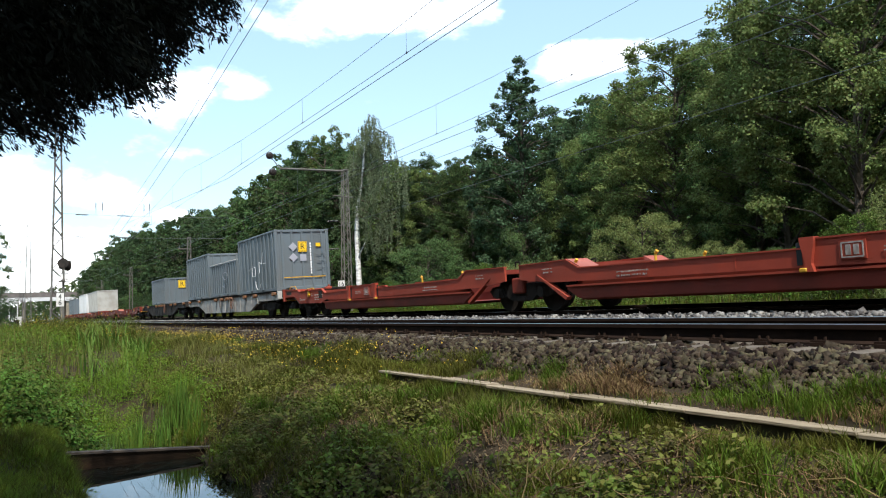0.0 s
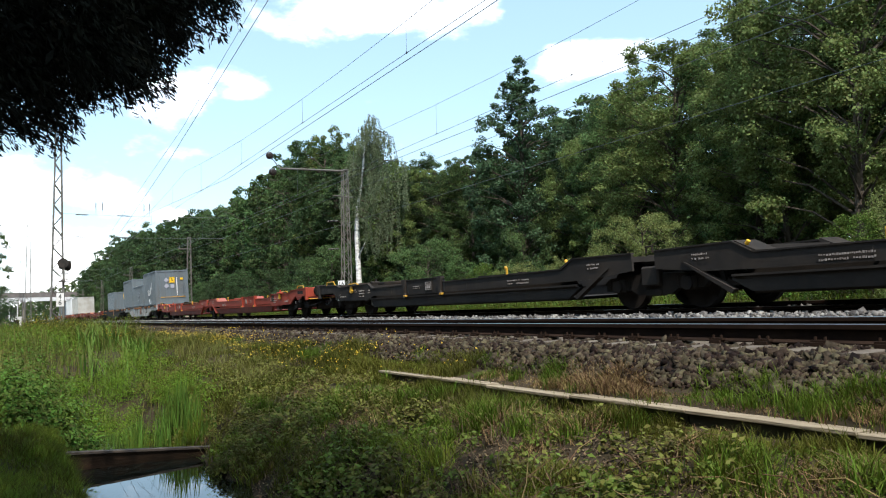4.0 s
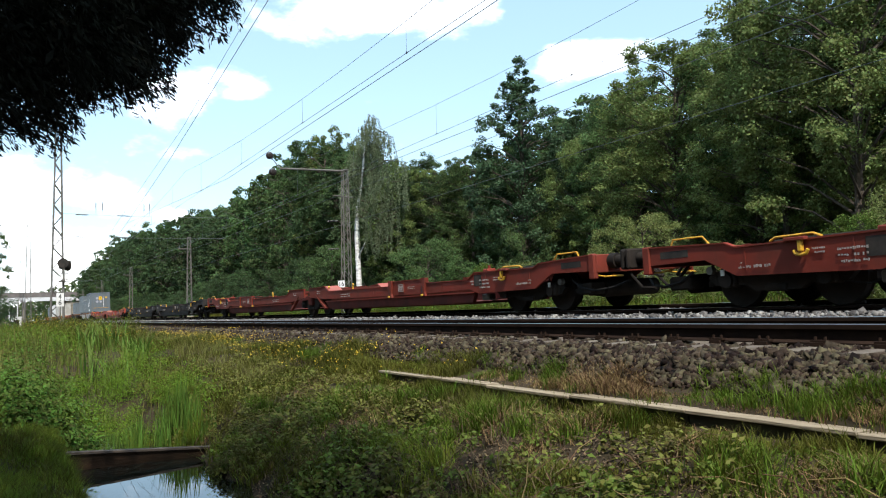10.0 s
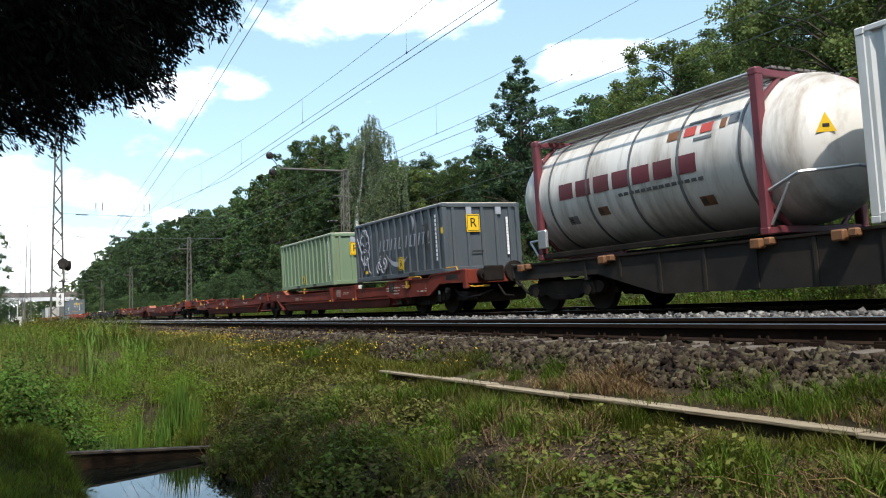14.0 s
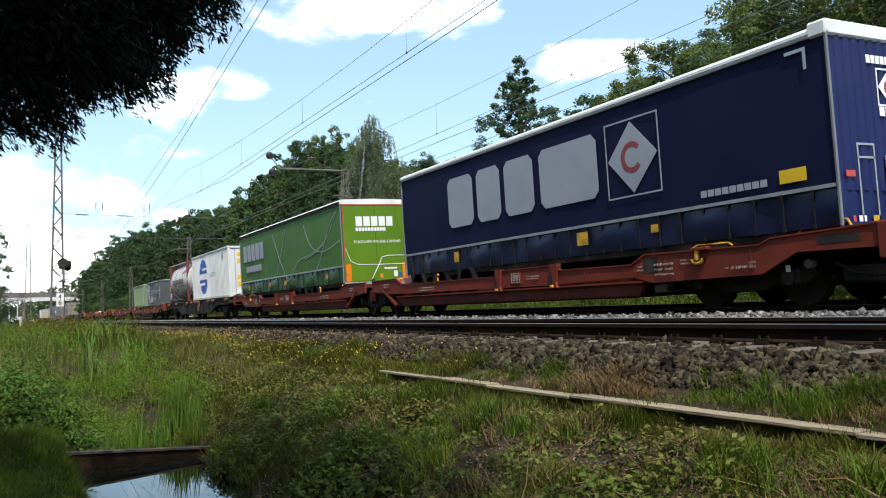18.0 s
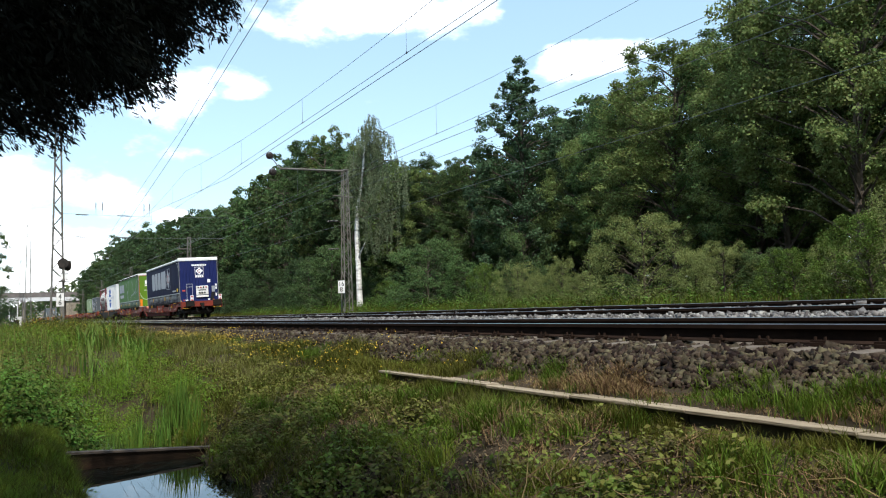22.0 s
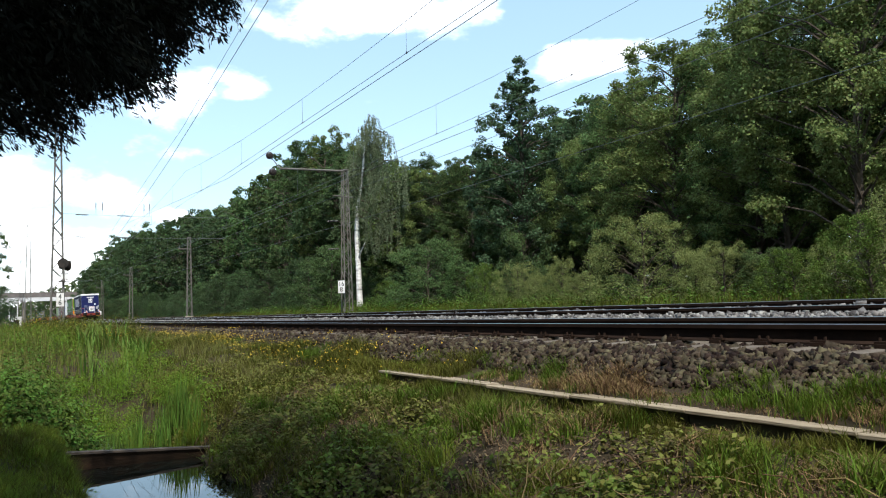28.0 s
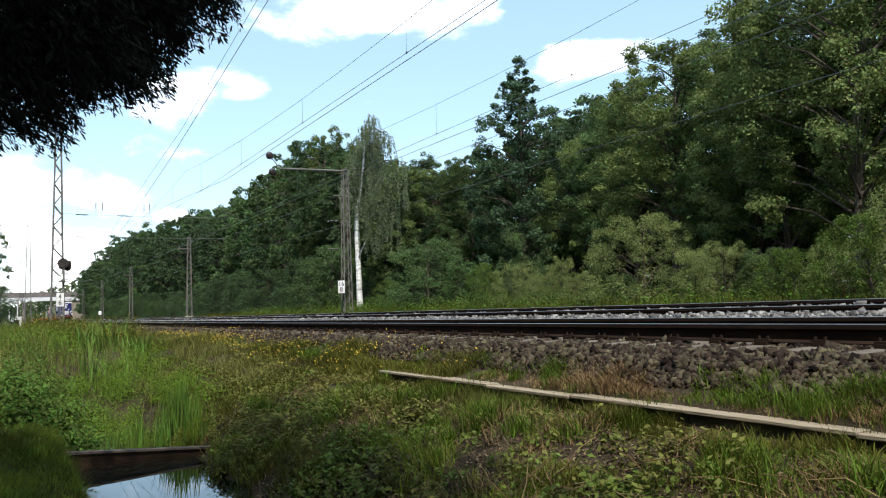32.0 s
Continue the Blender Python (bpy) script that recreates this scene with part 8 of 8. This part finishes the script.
    blades("seed_grass", "waist-high seeding grass at the end of the verge", xy, tall(xy, 129, 0.75, 0.8), 0.006, GRASS_LUSH, 42, 0.3)
    # near bank on the camera's side
    xy = even(rng, 40000, -13.5, -4.0, -0.8, 0.80, 0.9)
    blades("near_grass", "soft green grass on the near bank", xy, tall(xy, 125, 0.20), 0.0036, GRASS_NEAR, 13, 0.7)
    xy = even(rng, 14000, -13.5, -4.0, -0.8, 0.74, 0.9)
    blades("near_grass", "olive grass on the near bank", xy, tall(xy, 126, 0.19), 0.0036, GRASS, 14, 0.8)
    # the banks go on beside and behind the camera
    xy = np.concatenate([even(rng, 9000, -4.2, 8.0, -3.5, 0.45), even(rng, 9000, -1.0, 9.0, 2.5, 4.78)])
    blades("bank_grass", "olive grass on the banks of the ditch", xy, tall(xy, 141, 0.17), 0.005, GRASS, 43, 0.8)
    # reeds in the silted ditch
    xy = tufted(rng, 1500, -13.6, -11.9, 1.25, 2.60, 80, 0.06)
    blades("reeds", "upright green reeds behind the weir", xy, tall(xy, 127, 0.62), 0.010, REED, 15, 0.16, "reeds")
    xy = tufted(rng, 1000, -13.2, -11.75, 1.2, 2.55, 50, 0.06)
    blades("reeds", "younger reeds close behind the weir", xy, tall(xy, 128, 0.48), 0.008, GRASS_NEAR, 16, 0.28, "reeds")
    mounds("fern", "small fern fronds at the foot of the reeds", tufted(rng, 16, -12.0, -11.75, 1.0, 2.4, 10, 0.06), 0.14, 0.22, 90, 0.05, HERB, 48, "fern", 0.3)
    # overhanging weeds and roots above the water's edge
    mounds("bank_weeds", "leafy weeds hanging over the water's edge", tufted(rng, 60, -10.8, -3.5, 2.40, 3.1, 44, 0.10), 0.13, 0.12, 40, 0.055, HERB, 49, "weeds", 0.6)
    mounds("bank_weeds", "fresh green brambles on the lower bank", tufted(rng, 90, -10.5, -3.0, 2.35, 3.9, 50, 0.14), 0.15, 0.15, 44, 0.050, LEAF_LIGHT, 50, "weeds", 0.6)
    stalks("dead_reeds", "bent dead reed stems beside the weir", 38, 14, (-12.6, -11.7), (0.7, 2.6), (0.3, 0.6), (0.1, 0.35), 0.008, GRASS_DRY)
    # buttercups
    for x0, x1, y0, y1, n, hh, sd in ((-30, -12, 4.5, 5.5, 1100, 0.24, 17), (-46, -24, 2.4, 4.9, 500, 0.46, 18), (-50, -30, 0.6, 2.4, 260, 0.95, 20), (-14, -9, 4.9, 5.4, 60, 0.22, 19)):
        q = np.random.default_rng(sd)
        xy = tufted(q, n, x0, x1, y0, y1, max(8, n // 9), 0.22)
        p = np.stack([xy[:, 0], xy[:, 1], ground_z(xy[:, 0], xy[:, 1]) + hh * q.uniform(0.7, 1.15, n)], 1)
        k = np.repeat(p, 3, 0) + q.normal(0, 0.008, (n * 3, 3))
        v, f = leaf_cloud(q, k, np.tile((0, 0, 1.0), (n * 3, 1)), 0.017, 0.9, spread=0.5)
        tagged(new("yellow_flowers", quick_mesh("yellow_flowers", v, f, YELLOW_FLOWER)), "small yellow flowers in the grass", "flowers", kind="stuff")
    # far verge
    blades("verge_grass", "tall green grass beyond the tracks", even(rng, 30000, -75, -7, 13.5, 19.0, 0.7), 0.30, 0.008, GRASS, 20, 0.5)
    blades("verge_grass", "light green grass beyond the tracks", even(rng, 12000, -45, -7, 13.6, 17.0, 0.8), 0.28, 0.008, GRASS_LUSH, 21, 0.5)
    herbs("verge_weeds", "leafy weeds beyond the tracks", even(rng, 2500, -60, -7, 14.5, 19.5, 0.8), 0.50, 0.08, NETTLE, 22, 9)


NETTLE = mat("nettle_leaf", (0.098, 0.158, 0.024), (0.062, 0.108, 0.015), 0.8, 0.7, island=0.55, trans=0.35, spec=0.2)
GRASS_NEAR = mat("grass_near", (0.185, 0.220, 0.026), (0.120, 0.155, 0.016), 0.6, 0.75, island=0.5, trans=0.42, spec=0.15)
VERGE_PALE = mat("pale_seed_grass", (0.200, 0.185, 0.062), (0.140, 0.140, 0.036), 0.35, 0.8, island=0.45, trans=0.3, spec=0.12)
FERN = mat("fresh_fern", (0.135, 0.210, 0.022), (0.100, 0.165, 0.015), 0.5, 0.75, island=0.4, trans=0.3, spec=0.15)
vegetation()


# ---- movement ----
def motions():
    times = [0.0] + [float(k) for k in range(1, 32)] + [32.0]
    for ob, s in MOVING:
        walk(ob, [(t, train_pose(t, s)) for t in times])
    # the wheelsets of the wagons that pass close by roll with the way travelled
    turns = [(k / FPS, math.degrees((train_s(k / FPS) - train_s(0.0)) / WHEELSET_R)) for k in range(32 * FPS + 1)]
    near = {ob.name for ob, s in MOVING if s > -200}
    for axle, u, r in (a for a in AXLES if a[0].parent.name in near):
        walk(axle, [(t, pose(u, 0, r, 0, a, 0)) for t, a in turns])


motions()
